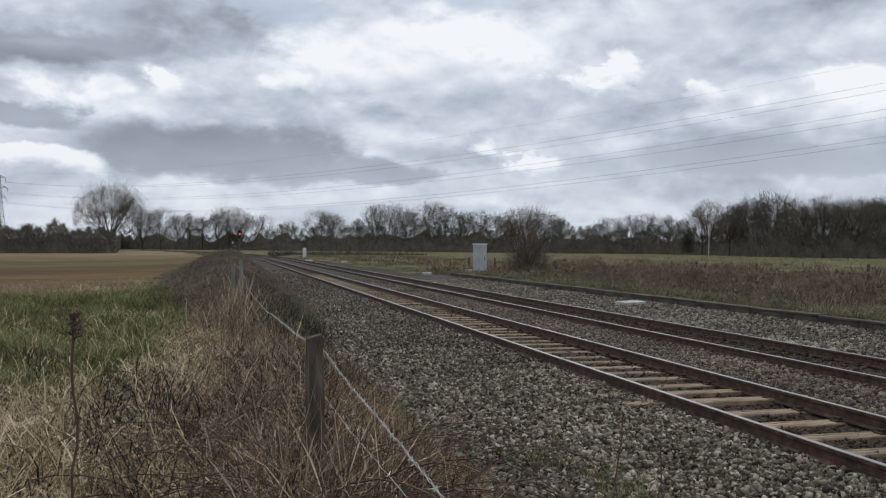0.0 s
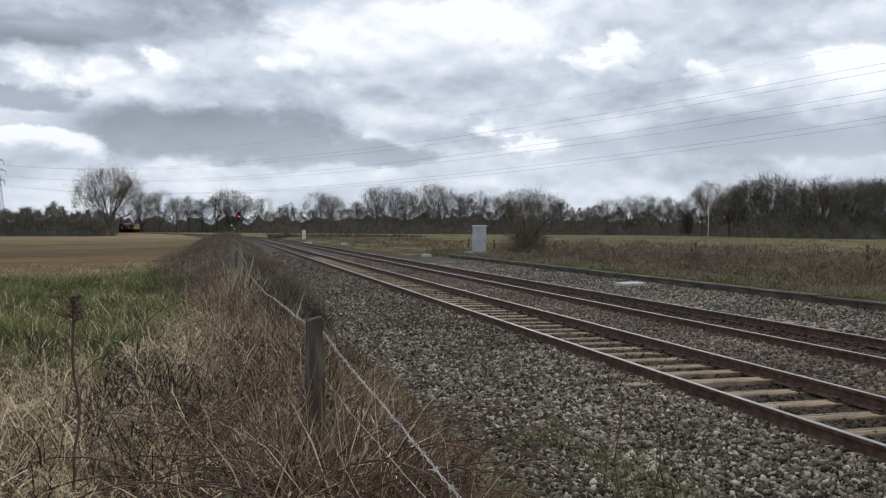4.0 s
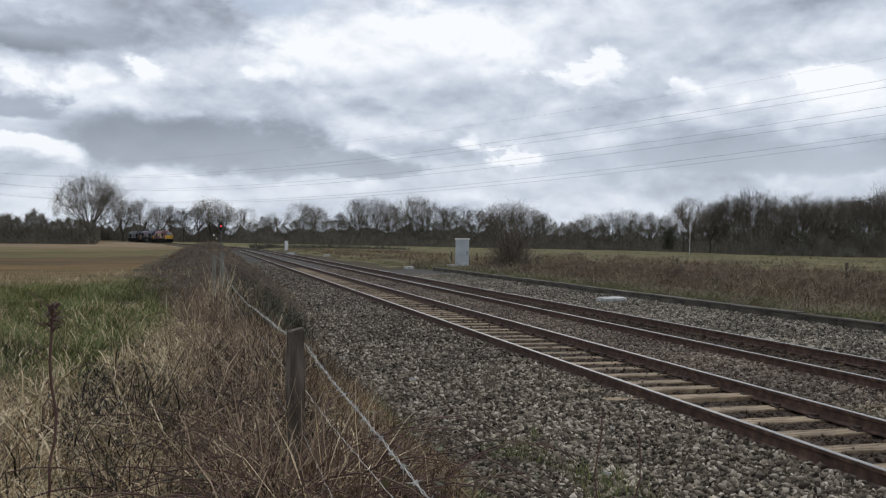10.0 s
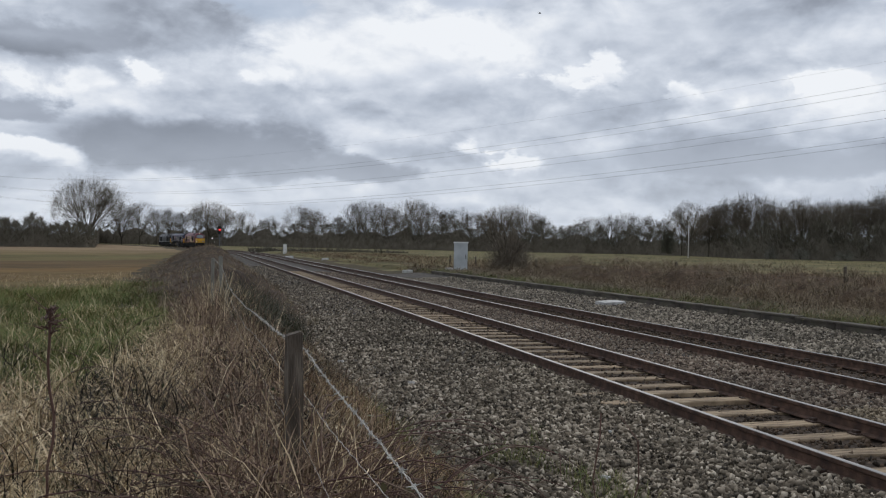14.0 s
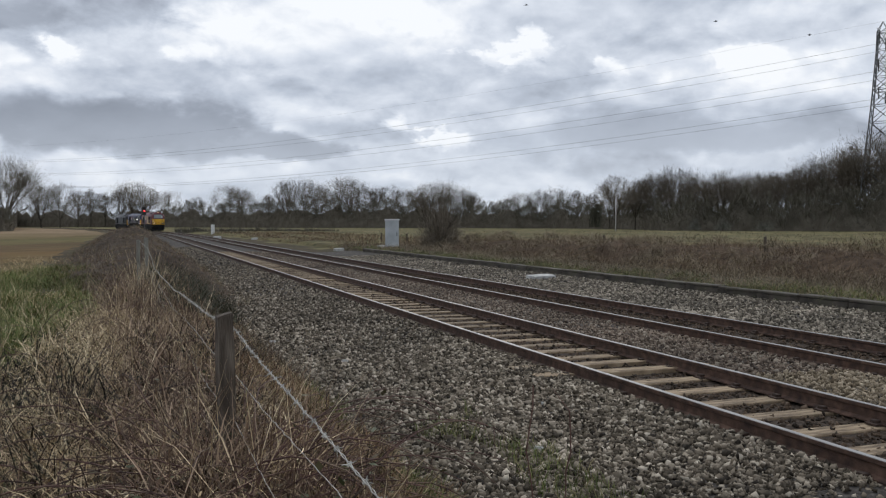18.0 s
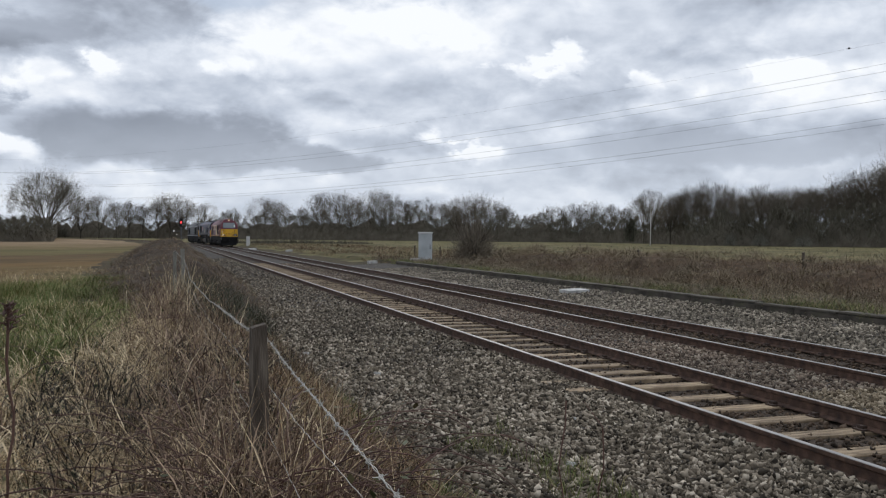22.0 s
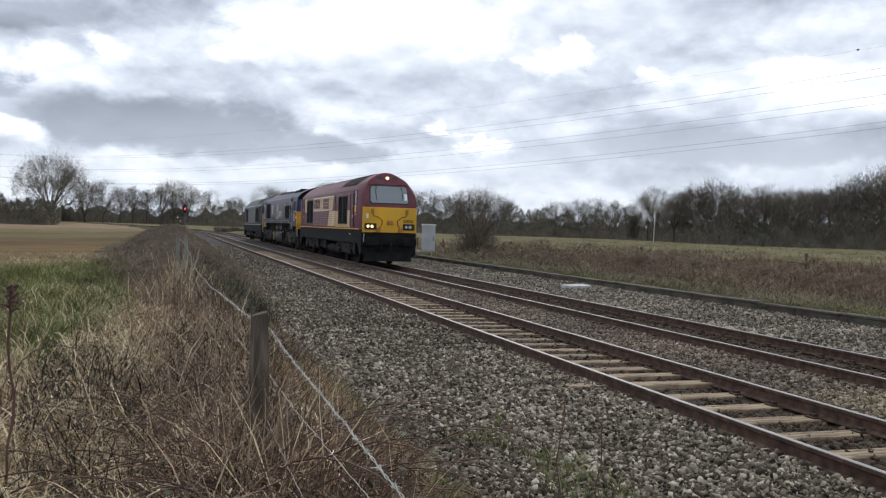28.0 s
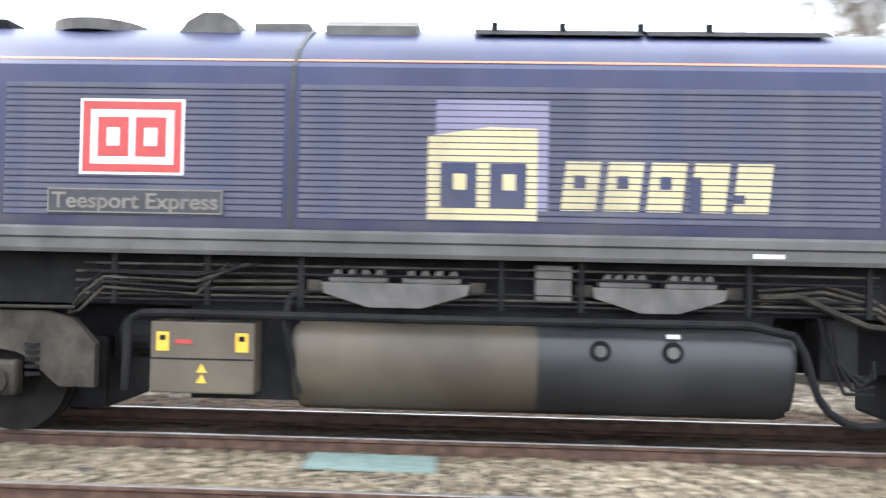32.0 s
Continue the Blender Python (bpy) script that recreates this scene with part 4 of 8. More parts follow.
# each wire's height at places along the fence; slack between the near post and the pair far off
WIRES = [(True, ((-1.4, 1.10), (2.2, 1.17), (4.55, 1.215), (7, 1.125), (11, 1.0), (17, 0.92), (22, 1.16), (34, 1.1))), (False, ((-1.4, 1.08), (2.2, 1.06), (4.55, 0.985), (7, 0.92), (11, 0.78), (17, 0.74), (22, 0.95), (34, 0.9))),
         (False, ((-1.4, 0.72), (4.55, 0.745), (8, 0.6), (11, 0.56), (17, 0.55), (22, 0.75), (34, 0.7)))]


def wires():
    rnd = random.Random(4)
    for barbed, heights in WIRES:
        thick = 0.0017 if barbed else 0.0016
        pts, y = [], -1.4
        while y < 34:
            z = float(np.interp(y, [h[0] for h in heights], [h[1] for h in heights]))
            pts.append((FENCE_X + 0.038 + 0.006 * math.sin(y * 1.7) + 0.002 * rnd.gauss(0, 1), y, z + 0.005 * math.sin(y * 2.9) + 0.0016 * rnd.gauss(0, 1)))
            y += 0.07
        segs = []
        for i, (a, b) in enumerate(zip(pts, pts[1:])):
            if barbed:
                for k in (-1, 1):
                    o = Vector((k * 0.0024, 0, k * 0.0018))
                    segs.append((tuple(Vector(a) + o), tuple(Vector(b) - o), thick, thick))
            else:
                segs.append((a, b, thick, thick))
            if barbed and i % (2 if a[1] < 9 else 8) == 0:
                mid = Vector(a)
                for k in range(3):
                    c = mid + Vector((0, 0.006 * (k - 1), 0))
                    segs.append((tuple(c + Vector((-0.006, 0, -0.005))), tuple(c + Vector((0.006, 0.003, 0.005))), 0.0019, 0.0019))
                for _ in range(4):
                    d = Vector((rnd.gauss(0, 1), rnd.gauss(0, 0.4), rnd.gauss(0, 1))).normalized() * rnd.uniform(0.014, 0.024)
                    segs.append((tuple(mid), tuple(mid + d), 0.0019, 0.0009))
        o = raw("fence_wire", *strips(segs, 4), M_WIRE)
        tagged(o, label="twisted galvanised barbed wire of the lineside fence" if barbed else "plain slack galvanised wire of the lineside fence", category="wire", group="wires of the lineside fence")


wires()
_b = box(-0.33, 0.33, -0.6, 0.6, 0.0, 0.03, bevel=0.006)
_o = part("board", _b, M_TEAL)
_o.matrix_basis = pose(8.28, 0.97, -0.125, 1, 1, 2)
tagged(_o, label="flat weathered teal board lying between the tracks", category="board")

# ---- ballast stones ----
M_STONE = island_material("ballast_stones", [(0.020, 0.0155, 0.011), (0.050, 0.040, 0.028), (0.090, 0.073, 0.052), (0.130, 0.106, 0.078), (0.195, 0.161, 0.120), (0.28, 0.238, 0.182), (0.52, 0.455, 0.365)], rough=0.9)
M_STONE_OILY_SHADE = island_material("oily_and_shade_stones", [(0.020, 0.014, 0.009), (0.050, 0.034, 0.022), (0.089, 0.060, 0.039), (0.145, 0.100, 0.067)], rough=0.85)
M_STONE_BROWN = island_material("rust_stained_stones", [(0.043, 0.031, 0.023), (0.104, 0.077, 0.058), (0.166, 0.126, 0.095), (0.233, 0.180, 0.137), (0.345, 0.300, 0.237)], rough=0.9)
M_STONE_SANDY = island_material("sandy_stones", [(0.075, 0.056, 0.035), (0.165, 0.128, 0.083), (0.245, 0.195, 0.132), (0.325, 0.264, 0.185), (0.45, 0.38, 0.28)], rough=0.9)
M_STONE_PALE = island_material("pale_stones", [(0.030, 0.025, 0.019), (0.085, 0.072, 0.054), (0.155, 0.132, 0.102), (0.25, 0.215, 0.168), (0.45, 0.395, 0.315)], rough=0.9)


def stones(name, areas, size, seed, mat, label=""):
    """Broken stone strewn over rectangles (x0, x1, y0, y1, stones a square metre, height above the bed)."""
    rng = np.random.default_rng(seed)
    bv = np.array([(i, j, k) for i in (-1, 1) for j in (-1, 1) for k in (-1, 1)], float) * 0.72
    bf = np.array([(0, 1, 3), (0, 3, 2), (4, 6, 7), (4, 7, 5), (0, 4, 5), (0, 5, 1), (2, 3, 7), (2, 7, 6), (0, 2, 6), (0, 6, 4), (1, 5, 7), (1, 7, 3)])
    pos = []
    for x0, x1, y0, y1, dens, lift in areas:
        n = int((x1 - x0) * (y1 - y0) * dens)
        x, y = rng.uniform(x0, x1, n), rng.uniform(y0, y1, n)
        clear = ~((x > 4.7) & (x < 10.9) & ~((x > 6.85) & (x < 8.8)) & ((x > 5.2) | ((y > 9.4) & (y < 10.8))) & (x < 10.3) & (np.abs((y + 20 + SLEEPER_STEP / 2) % SLEEPER_STEP - SLEEPER_STEP / 2) < 0.15) & ((x < 7.4) | (rng.uniform(0, 1, n) < 0.5)) & (rng.uniform(0, 1, n) > 0.34))
        x, y = x[clear], y[clear]
        z = np.array([ground_z(a, b) for a, b in zip(x, y)]) + lift + rng.uniform(-0.012, 0.02, len(x))
        pos.append(np.stack([x, y, z], 1))
    pos = np.concatenate(pos)
    n = len(pos)
    shape = bv[None] + rng.uniform(-0.42, 0.42, (n, len(bv), 3))
    shape *= rng.uniform(0.25, 1.35, (n, 1, 3)) * rng.uniform(size[0], size[1], (n, 1, 1))
    q = rng.normal(size=(n, 4))
    q /= np.linalg.norm(q, axis=1, keepdims=True)
    w, x, y, z = q.T
    rot = np.stack([np.stack([1 - 2 * (y * y + z * z), 2 * (x * y - z * w), 2 * (x * z + y * w)], -1), np.stack([2 * (x * y + z * w), 1 - 2 * (x * x + z * z), 2 * (y * z - x * w)], -1),
                    np.stack([2 * (x * z - y * w), 2 * (y * z + x * w), 1 - 2 * (x * x + y * y)], -1)], 1)
    vs = np.einsum("nij,nkj->nki", rot, shape) + pos[:, None]
    fs = (np.arange(n) * len(bv))[:, None, None] + bf[None]
    return tagged(raw(name, vs.reshape(-1, 3), fs.reshape(-1, 3), mat), label=label, category="ballast", kind="stuff")


stones("ballast", [(2.0, 5.2, 5.0, 13, 1500, 0.0), (1.5, 2.1, 4.5, 14, 200, 0.0), (2.0, 5.2, 13, 24, 620, 0.0), (2.2, 5.2, 24, 42, 230, 0.0), (2.6, 5.1, 42, 75, 110, 0.0), (3.0, 5.2, -3, 5.0, 250, 0.0)],
       (0.011, 0.033), 21, M_STONE, "loose grey angular broken-stone ballast beside the track")
# last strip, beyond the far rail: the train's shade laid in as dark stones
stones("ballast", [(5.33, 6.72, -5, 14, 260, -0.005), (5.33, 6.72, 14, 40, 150, -0.005), (8.91, 10.3, -6, 34, 220, 0.0), (10.42, 11.25, -6, 34, 260, 0.0), (11.2, 12.7, -6, 7, 300, 0.0)], (0.014, 0.032), 22, M_STONE_OILY_SHADE, "dark brown oily ballast between the rails, and dark stones for the train's shade beyond")
stones("ballast", [(6.86, 8.78, -6, 9, 620, 0.0)], (0.015, 0.032), 25, M_STONE_SANDY, "pale sandy ballast between the two tracks")
stones("ballast", [(6.86, 8.78, 9, 14, 620, 0.0), (6.86, 8.78, 14, 34, 320, 0.0), (6.86, 8.78, 34, 60, 130, 0.0)], (0.015, 0.032), 23, M_STONE_BROWN, "rust-stained brown ballast between the two tracks")
stones("ballast", [(11.2, 14.85, 7, 26, 330, 0.0), (12.6, 14.85, -6, 7, 260, 0.0), (11.2, 14.85, 26, 52, 150, 0.0)], (0.02, 0.042), 24, M_STONE_PALE, "pale grey ballast below the old platform")
_o = tagged(part("stone", box(-0.035, 0.035, -0.05, 0.05, -0.02, 0.025, bevel=0.012), M_WHITE_SLAB), label="single white stone lying on the grey ballast", category="stone", group="white stones on the ballast")
_o.matrix_basis = pose(1.95, 9.0, -0.15, 8, 12, 30)
for _x, _y, _k in ((3.35, 6.9, 0.8), (2.9, 12.2, 0.9), (4.2, 8.6, 0.6), (2.25, 14.5, 1.0)):
    copy_thing(_o, pose(_x, _y, ground_z(_x, _y) + 0.03, 5, 10, 70 * _k) @ Matrix.Diagonal((_k, _k, _k, 1)))

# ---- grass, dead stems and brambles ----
# dead litter; the shade in the gaps of the grass is put into its colour
M_LITTER_SHADE = island_material("shaded_dead_litter", [(0.008, 0.005, 0.004), (0.017, 0.012, 0.007), (0.031, 0.023, 0.013), (0.052, 0.036, 0.023)])
M_STRAW = island_material("dead_grass", [(0.1408, 0.0968, 0.0528), (0.3168, 0.2288, 0.1276), (0.5606, 0.4294, 0.2552), (0.8272, 0.6776, 0.4312)])
M_TAN = island_material("tan_grass", [(0.154, 0.098, 0.050), (0.322, 0.217, 0.113), (0.507, 0.359, 0.205), (0.705, 0.544, 0.341)])
M_PALE = island_material("bleached_grass", [(0.2402, 0.1725, 0.0950), (0.5192, 0.4004, 0.2376), (0.7656, 0.6160, 0.3872), (0.8272, 0.7040, 0.4840)])
M_DEADBROWN = island_material("dead_stems", [(0.050, 0.031, 0.022), (0.125, 0.080, 0.054), (0.23, 0.155, 0.103), (0.42, 0.31, 0.21)])
M_GREENGRASS = island_material("green_grass", [(0.062, 0.083, 0.025), (0.116, 0.147, 0.042), (0.171, 0.188, 0.062), (0.329, 0.264, 0.136)])
M_RUSSET = island_material("russet_brambles", [(0.040, 0.025, 0.015), (0.100, 0.066, 0.038), (0.175, 0.118, 0.070), (0.31, 0.225, 0.14)])
M_RUSTWEED = island_material("rust_weeds", [(0.085, 0.050, 0.028), (0.20, 0.118, 0.064), (0.31, 0.195, 0.108), (0.18, 0.155, 0.068), (0.46, 0.33, 0.195)])
M_MOUNDTWIG = island_material("mound_twigs", [(0.060, 0.038, 0.027), (0.120, 0.080, 0.054), (0.20, 0.140, 0.092), (0.13, 0.122, 0.060), (0.38, 0.28, 0.18)])
M_OLIVE = island_material("olive_grass", [(0.055, 0.066, 0.028), (0.095, 0.105, 0.044), (0.16, 0.145, 0.072), (0.26, 0.21, 0.12)])
M_LITTERED = island_material("dull_straw", [(0.09, 0.066, 0.042), (0.15, 0.115, 0.075), (0.22, 0.175, 0.115), (0.32, 0.26, 0.175)])
M_FLANK = island_material("dark_green_brambles", [(0.028, 0.026, 0.018), (0.050, 0.048, 0.030), (0.075, 0.066, 0.045), (0.060, 0.070, 0.036)])
# bramble tangle, taken near black so the colour carries the shade between stems
M_SHADETANGLE = island_material("shaded_tangle", [(0.007, 0.006, 0.005), (0.017, 0.012, 0.009), (0.026, 0.020, 0.015), (0.022, 0.027, 0.011)])
M_BRAMBLE = island_material("bramble_canes", [(0.050, 0.028, 0.024), (0.115, 0.060, 0.050), (0.150, 0.105, 0.070)], rough=0.6)
M_LEAF = island_material("bramble_leaves", [(0.035, 0.045, 0.014), (0.06, 0.07, 0.022), (0.09, 0.06, 0.03)], rough=0.6)
M_MOUND = material("bramble_litter", [(0.037, 0.027, 0.021), (0.079, 0.061, 0.047)], scale=3, rough=1.0, bump=0.8, bump_scale=14, second=(0.4, 0.7, 1.3), spec=0.1)


def blades(name, pts, rng, length, width, lean, mat, label, category="grass", curl=0.5, heading=None, wander=0.7):
    """Bent tapering blades rooted at pts, joined into one thing."""
    n = len(pts)
    h = rng.uniform(*length, n)
    a = rng.uniform(0, 2 * math.pi, n) if heading is None else heading + rng.normal(0, wander, n)
    t = np.abs(rng.normal(lean, lean * 0.4, n))
    step = np.abs(rng.normal(curl, curl * 0.5, n)) / 2
    b = a + rng.uniform(0.6, 2.5, n)
    w = np.stack([np.cos(b), np.sin(b), np.zeros(n)], 1) * rng.uniform(*width, n)[:, None]
    rows, p = [pts - w, pts + w], pts
    for i, (share, thin) in enumerate(((0.4, 0.85), (0.33, 0.6), (0.27, 0.0))):
        d = np.stack([np.cos(a) * np.sin(t), np.sin(a) * np.sin(t), np.cos(t)], 1)
        p = p + d * (h * share)[:, None]
        rows += [p - w * thin, p + w * thin] if thin else [p]
        t = np.minimum(t + step, 2.6)
        a = a + rng.normal(0, 0.25, n)
    vs = np.stack(rows, 1).reshape(-1, 3)
    k = np.arange(n)[:, None] * 7
    fs = np.concatenate([k + [[0, 1, 3]], k + [[0, 3, 2]], k + [[2, 3, 5]], k + [[2, 5, 4]], k + [[4, 5, 6]]])
    return tagged(raw(name, vs, fs, mat), label=label, category=category, kind="stuff")


def strewn(rng, n, x0, x1, y0, y1, keep=None, lift=0.0, near=1.0):
    """Random places on the ground, thicker near the camera."""
    x = rng.uniform(x0, x1, n)
    y = y0 + (y1 - y0) * rng.uniform(0, 1, n) ** near
    if keep is not None:
        ok = np.array([keep(a, b) for a, b in zip(x, y)])
        x, y = x[ok], y[ok]
    z = np.array([ground_z(a, b) for a, b in zip(x, y)]) + lift
    return np.stack([x, y, z], 1)


def clump(x, y, s, seed=0.0):
    return noise.noise(Vector((x * s + seed, y * s, seed)))


def laid(rng, n, spread=0.75):
    """Headings of growth beaten down to one side or the other of the path."""
    return rng.choice((0.0, math.pi), n) + rng.normal(0, spread, n)


def swirl(pts, s, seed):
    """A slowly turning direction, so that neighbouring blades lie the same way."""
    return np.array([6.0 * noise.noise(Vector((p[0] * s, p[1] * s, seed))) for p in pts])


def build_grass():
    rng = np.random.default_rng(31)
    # green grass grows where this is above nought
    def lush(x, y):
        return min(y - 8.6 - 1.2 * clump(x, y, 0.6, 1), -0.42 - x + 0.5 * clump(x, y, 0.7, 4) - 0.035 * (y - 10), 31 - y + 4 * clump(x, y, 0.4, 2))

    # litter at the foot of the grass, its near-black colour standing for shade
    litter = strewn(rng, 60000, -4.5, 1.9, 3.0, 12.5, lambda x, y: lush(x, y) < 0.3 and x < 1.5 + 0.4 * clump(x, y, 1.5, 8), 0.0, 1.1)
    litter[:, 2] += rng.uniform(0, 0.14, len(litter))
    blades("dead_grass", litter, rng, (0.15, 0.5), (0.0012, 0.0026), 1.2, M_LITTER_SHADE, "tangled dead litter, coloured near black for the shade under the grass", curl=0.5, heading=laid(rng, len(litter)))
    straw = strewn(rng, 70000, -4.5, 1.4, 3.2, 13.5, lambda x, y: lush(x, y) < 0.2 and x < 0.6 + 0.3 * clump(x, y, 1.5, 41) and clump(x, y, 1.7, 3) > 0.0 + (0.5 if 0.02 + 0.3 * clump(x, y, 0.9, 44) < x < 0.6 and y < 11 else 0.0), 0.0, 1.15)
    straw[:, 2] += rng.uniform(0.08, 0.32, len(straw))
    blades("dead_grass", straw, rng, (0.15, 0.45), (0.0015, 0.0036), 1.35, M_STRAW, "matted pale straw-coloured dead grass on the bank", curl=0.6, heading=laid(rng, len(straw)) + 0.25 * swirl(straw, 1.2, 3.0), wander=0.3)
    chaff = strewn(rng, 28000, -4.2, 0.95, 3.2, 11.5, lambda x, y: lush(x, y) < 0.3 and clump(x, y, 3.0, 35) > (-0.06 if x < 0.0 + 0.2 * clump(x, y, 1.2, 38) else 0.14), 0.0, 1.15)
    chaff[:, 2] += rng.uniform(0.1, 0.5, len(chaff)) * np.array([0.75 + 0.7 * clump(p[0], p[1], 1.3, 37) for p in chaff])
    blades("dead_grass", chaff, rng, (0.07, 0.30), (0.0026, 0.0056), 1.4, M_PALE, "short broken pale straw strewn over the dead grass", curl=0.4, heading=laid(rng, len(chaff)))
    weeds = strewn(rng, 15000, -4.0, 0.9, 3.3, 11, lambda x, y: clump(x, y, 1.8, 39) > 0.22, 0.0, 1.1)
    weeds[:, 2] += rng.uniform(0.0, 0.3, len(weeds))
    blades("green_weeds", weeds, rng, (0.05, 0.18), (0.003, 0.008), 1.0, M_OLIVE, "dull green weed leaves among the dead grass", "weeds", curl=0.9)
    # drooping tussocks, each fanning from its own foot
    for mat, count, x0, x1, y0, y1, lab in ((M_PALE, 95, -4.2, 0.5, 3.6, 10.5, "bleached drooping tussocks of long dead grass"), (M_TAN, 120, -4.4, -0.3, 3.4, 9.5, "tan drooping tussocks of long dead grass")):
        feet, turn = [], []
        for _ in range(count):
            x, y = rng.uniform(x0, x1), rng.uniform(y0, y1)
            if lush(x, y) > 0.1 or (x > -0.8 and rng.uniform() < 0.75) or clump(x, y, 1.0, 27) < -0.12:
                continue
            k, rad = int(rng.uniform(60, 190)), rng.uniform(0.04, 0.14)
            ang = rng.uniform(0, 2 * math.pi, k)
            r = rad * np.sqrt(rng.uniform(0, 1, k))
            feet.append(np.stack([x + r * np.cos(ang), y + r * np.sin(ang), np.full(k, ground_z(x, y) + rng.uniform(0.0, 0.18))], 1))
            turn.append(ang + rng.normal(0, 0.4) * np.ones(k))
        feet, turn = np.concatenate(feet), np.concatenate(turn)
        blades("dead_grass", feet, rng, (0.22, 0.55), (0.0022, 0.0052), 0.95, mat, lab, curl=1.6, heading=turn, wander=0.7)
    stems = strewn(rng, 2400, -0.9, 1.2, 3.4, 20, lambda x, y: -0.35 + 0.5 * clump(x, y, 0.7, 5) < x < 0.95 and clump(x, y, 1.6, 15) > -0.25, 0.0, 1.3)
    blades("dead_stems", stems, rng, (0.35, 0.9), (0.0024, 0.0046), 0.35, M_DEADBROWN, "upright dark red-brown dead weed stems along the fence", "dead stems", curl=0.5)
    haze = strewn(rng, 10000, -1.1, 1.6, 3.4, 24, lambda x, y: -0.5 + 0.5 * clump(x, y, 0.7, 5) < x < 1.5 and clump(x, y, 1.2, 16) > -0.3, 0.0, 1.2)
    haze[:, 2] += rng.uniform(0, 0.3, len(haze))
    blades("dead_stems", haze, rng, (0.1, 0.35), (0.0018, 0.0036), 1.15, M_DEADBROWN, "fine tangled brown side stems along the fence", "dead stems", curl=0.6, heading=laid(rng, len(haze)))
    pale = strewn(rng, 700, -1.2, 1.2, 3.4, 26, lambda x, y: abs(x - 0.35) < 0.7 + 0.6 * clump(x, y, 0.8, 2), 0.0, 1.1)
    blades("dead_stems", pale, rng, (0.4, 1.0), (0.002, 0.004), 0.5, M_PALE, "pale bleached dead stems leaning on the fence", "dead stems", curl=0.6)
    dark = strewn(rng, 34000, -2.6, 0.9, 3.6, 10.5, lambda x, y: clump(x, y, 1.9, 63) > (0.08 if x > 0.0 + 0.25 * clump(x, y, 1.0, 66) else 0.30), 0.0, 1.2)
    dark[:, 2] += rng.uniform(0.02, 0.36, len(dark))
    blades("brambles", dark, rng, (0.08, 0.3), (0.003, 0.0062), 1.1, M_SHADETANGLE, "tangled bramble clumps among the dead grass, shade put into their colour", "brambles", curl=0.5, heading=laid(rng, len(dark)))
    brown = strewn(rng, 11000, -0.3, 0.8, 3.4, 11, lambda x, y: x > -0.05 + 0.3 * clump(x, y, 1.1, 67) and clump(x, y, 2.4, 68) > 0.0, 0.0, 1.1)
    brown[:, 2] += rng.uniform(0.05, 0.5, len(brown))
    blades("dead_stems", brown, rng, (0.1, 0.34), (0.0024, 0.005), 1.2, M_DEADBROWN, "broken purple-brown stems tangled along the fence", "dead stems", curl=0.5, heading=laid(rng, len(brown)))
    front = strewn(rng, 500, -0.9, 1.1, 3.3, 8.5, lambda x, y: clump(x, y, 1.5, 51) > -0.2, 0.0, 1.0)
    blades("dead_stems", front, rng, (0.35, 0.95), (0.0009, 0.0022), 0.6, M_PALE, "thin pale dead stems crossing before the fence", "dead stems", curl=0.7)
    strawed = strewn(rng, 8000, -8, -0.8, 8.5, 20, lambda x, y: lush(x, y) > 0 and clump(x, y, 1.1, 57) > 0.0, 0.0, 1.1)
    blades("dead_grass", strawed, rng, (0.2, 0.5), (0.003, 0.006), 0.7, M_PALE, "pale dead blades standing in the green grass", curl=0.8)
    sheaf = strewn(rng, 110, -0.1, 0.8, 18.5, 24.0, lambda x, y: abs(x - 0.35) < 0.3, 0.0, 1.0)
    blades("dead_stems", sheaf, rng, (0.6, 1.15), (0.002, 0.0045), 0.3, M_PALE, "tall pale dead stems round the further posts", "dead stems", curl=0.2)
    rust = strewn(rng, 60000, 0.75, 2.6, 3.4, 20, lambda x, y: x < 2.0 - 0.045 * (y - 5) + 0.5 * clump(x, y, 0.9, 12) and clump(x, y, 1.7, 4) > -0.25, 0.0, 1.2)
    blades("dead_grass", rust, rng, (0.08, 0.26), (0.002, 0.0045), 1.0, M_RUSTWEED, "low rust-brown weeds at the edge of the ballast", curl=0.6)
    for mat, count, lab in ((M_DEADBROWN, 320, "brown dead stems crowding the near post"), (M_PALE, 60, "pale dead stems leaning on the near post")):
        close = strewn(rng, count, FENCE_X - 0.3, FENCE_X + 0.3, 3.7, 4.6, None, 0.0, 1.0)
        blades("dead_stems", close, rng, (0.5, 1.15), (0.0015, 0.0032), 0.28, mat, lab, "dead stems", curl=0.5)
    flank = strewn(rng, 15000, 0.6, 2.5, 15, 46, lambda x, y: x < 1.9 + 0.5 * clump(x, y, 0.5, 91) and clump(x, y, 0.8, 92) > -0.3, 0.0, 1.1)
    flank[:, 2] += rng.uniform(0, 0.2, len(flank))
    blades("brambles", flank, rng, (0.25, 0.6), (0.003, 0.008), 0.9, M_FLANK, "dark green-grey brambles on the slope above the ballast", "brambles", curl=0.7)
    verge = strewn(rng, 34000, 0.62, 2.1, 3.3, 9.5, lambda x, y: x < 1.58 + 0.5 * clump(x, y, 1.1, 33) and clump(x, y, 1.5, 36) > -0.3, 0.0, 1.1)
    verge[:, 2] += rng.uniform(0, 0.2, len(verge))
    blades("dead_grass", verge, rng, (0.08, 0.24), (0.0024, 0.005), 1.1, M_RUSTWEED, "rust-brown dead weeds between the fence and the ballast", curl=0.7)
    leafy = strewn(rng, 13000, 0.6, 1.9, 3.5, 9.5, lambda x, y: clump(x, y, 1.4, 71) > 0.08, 0.0, 1.0)
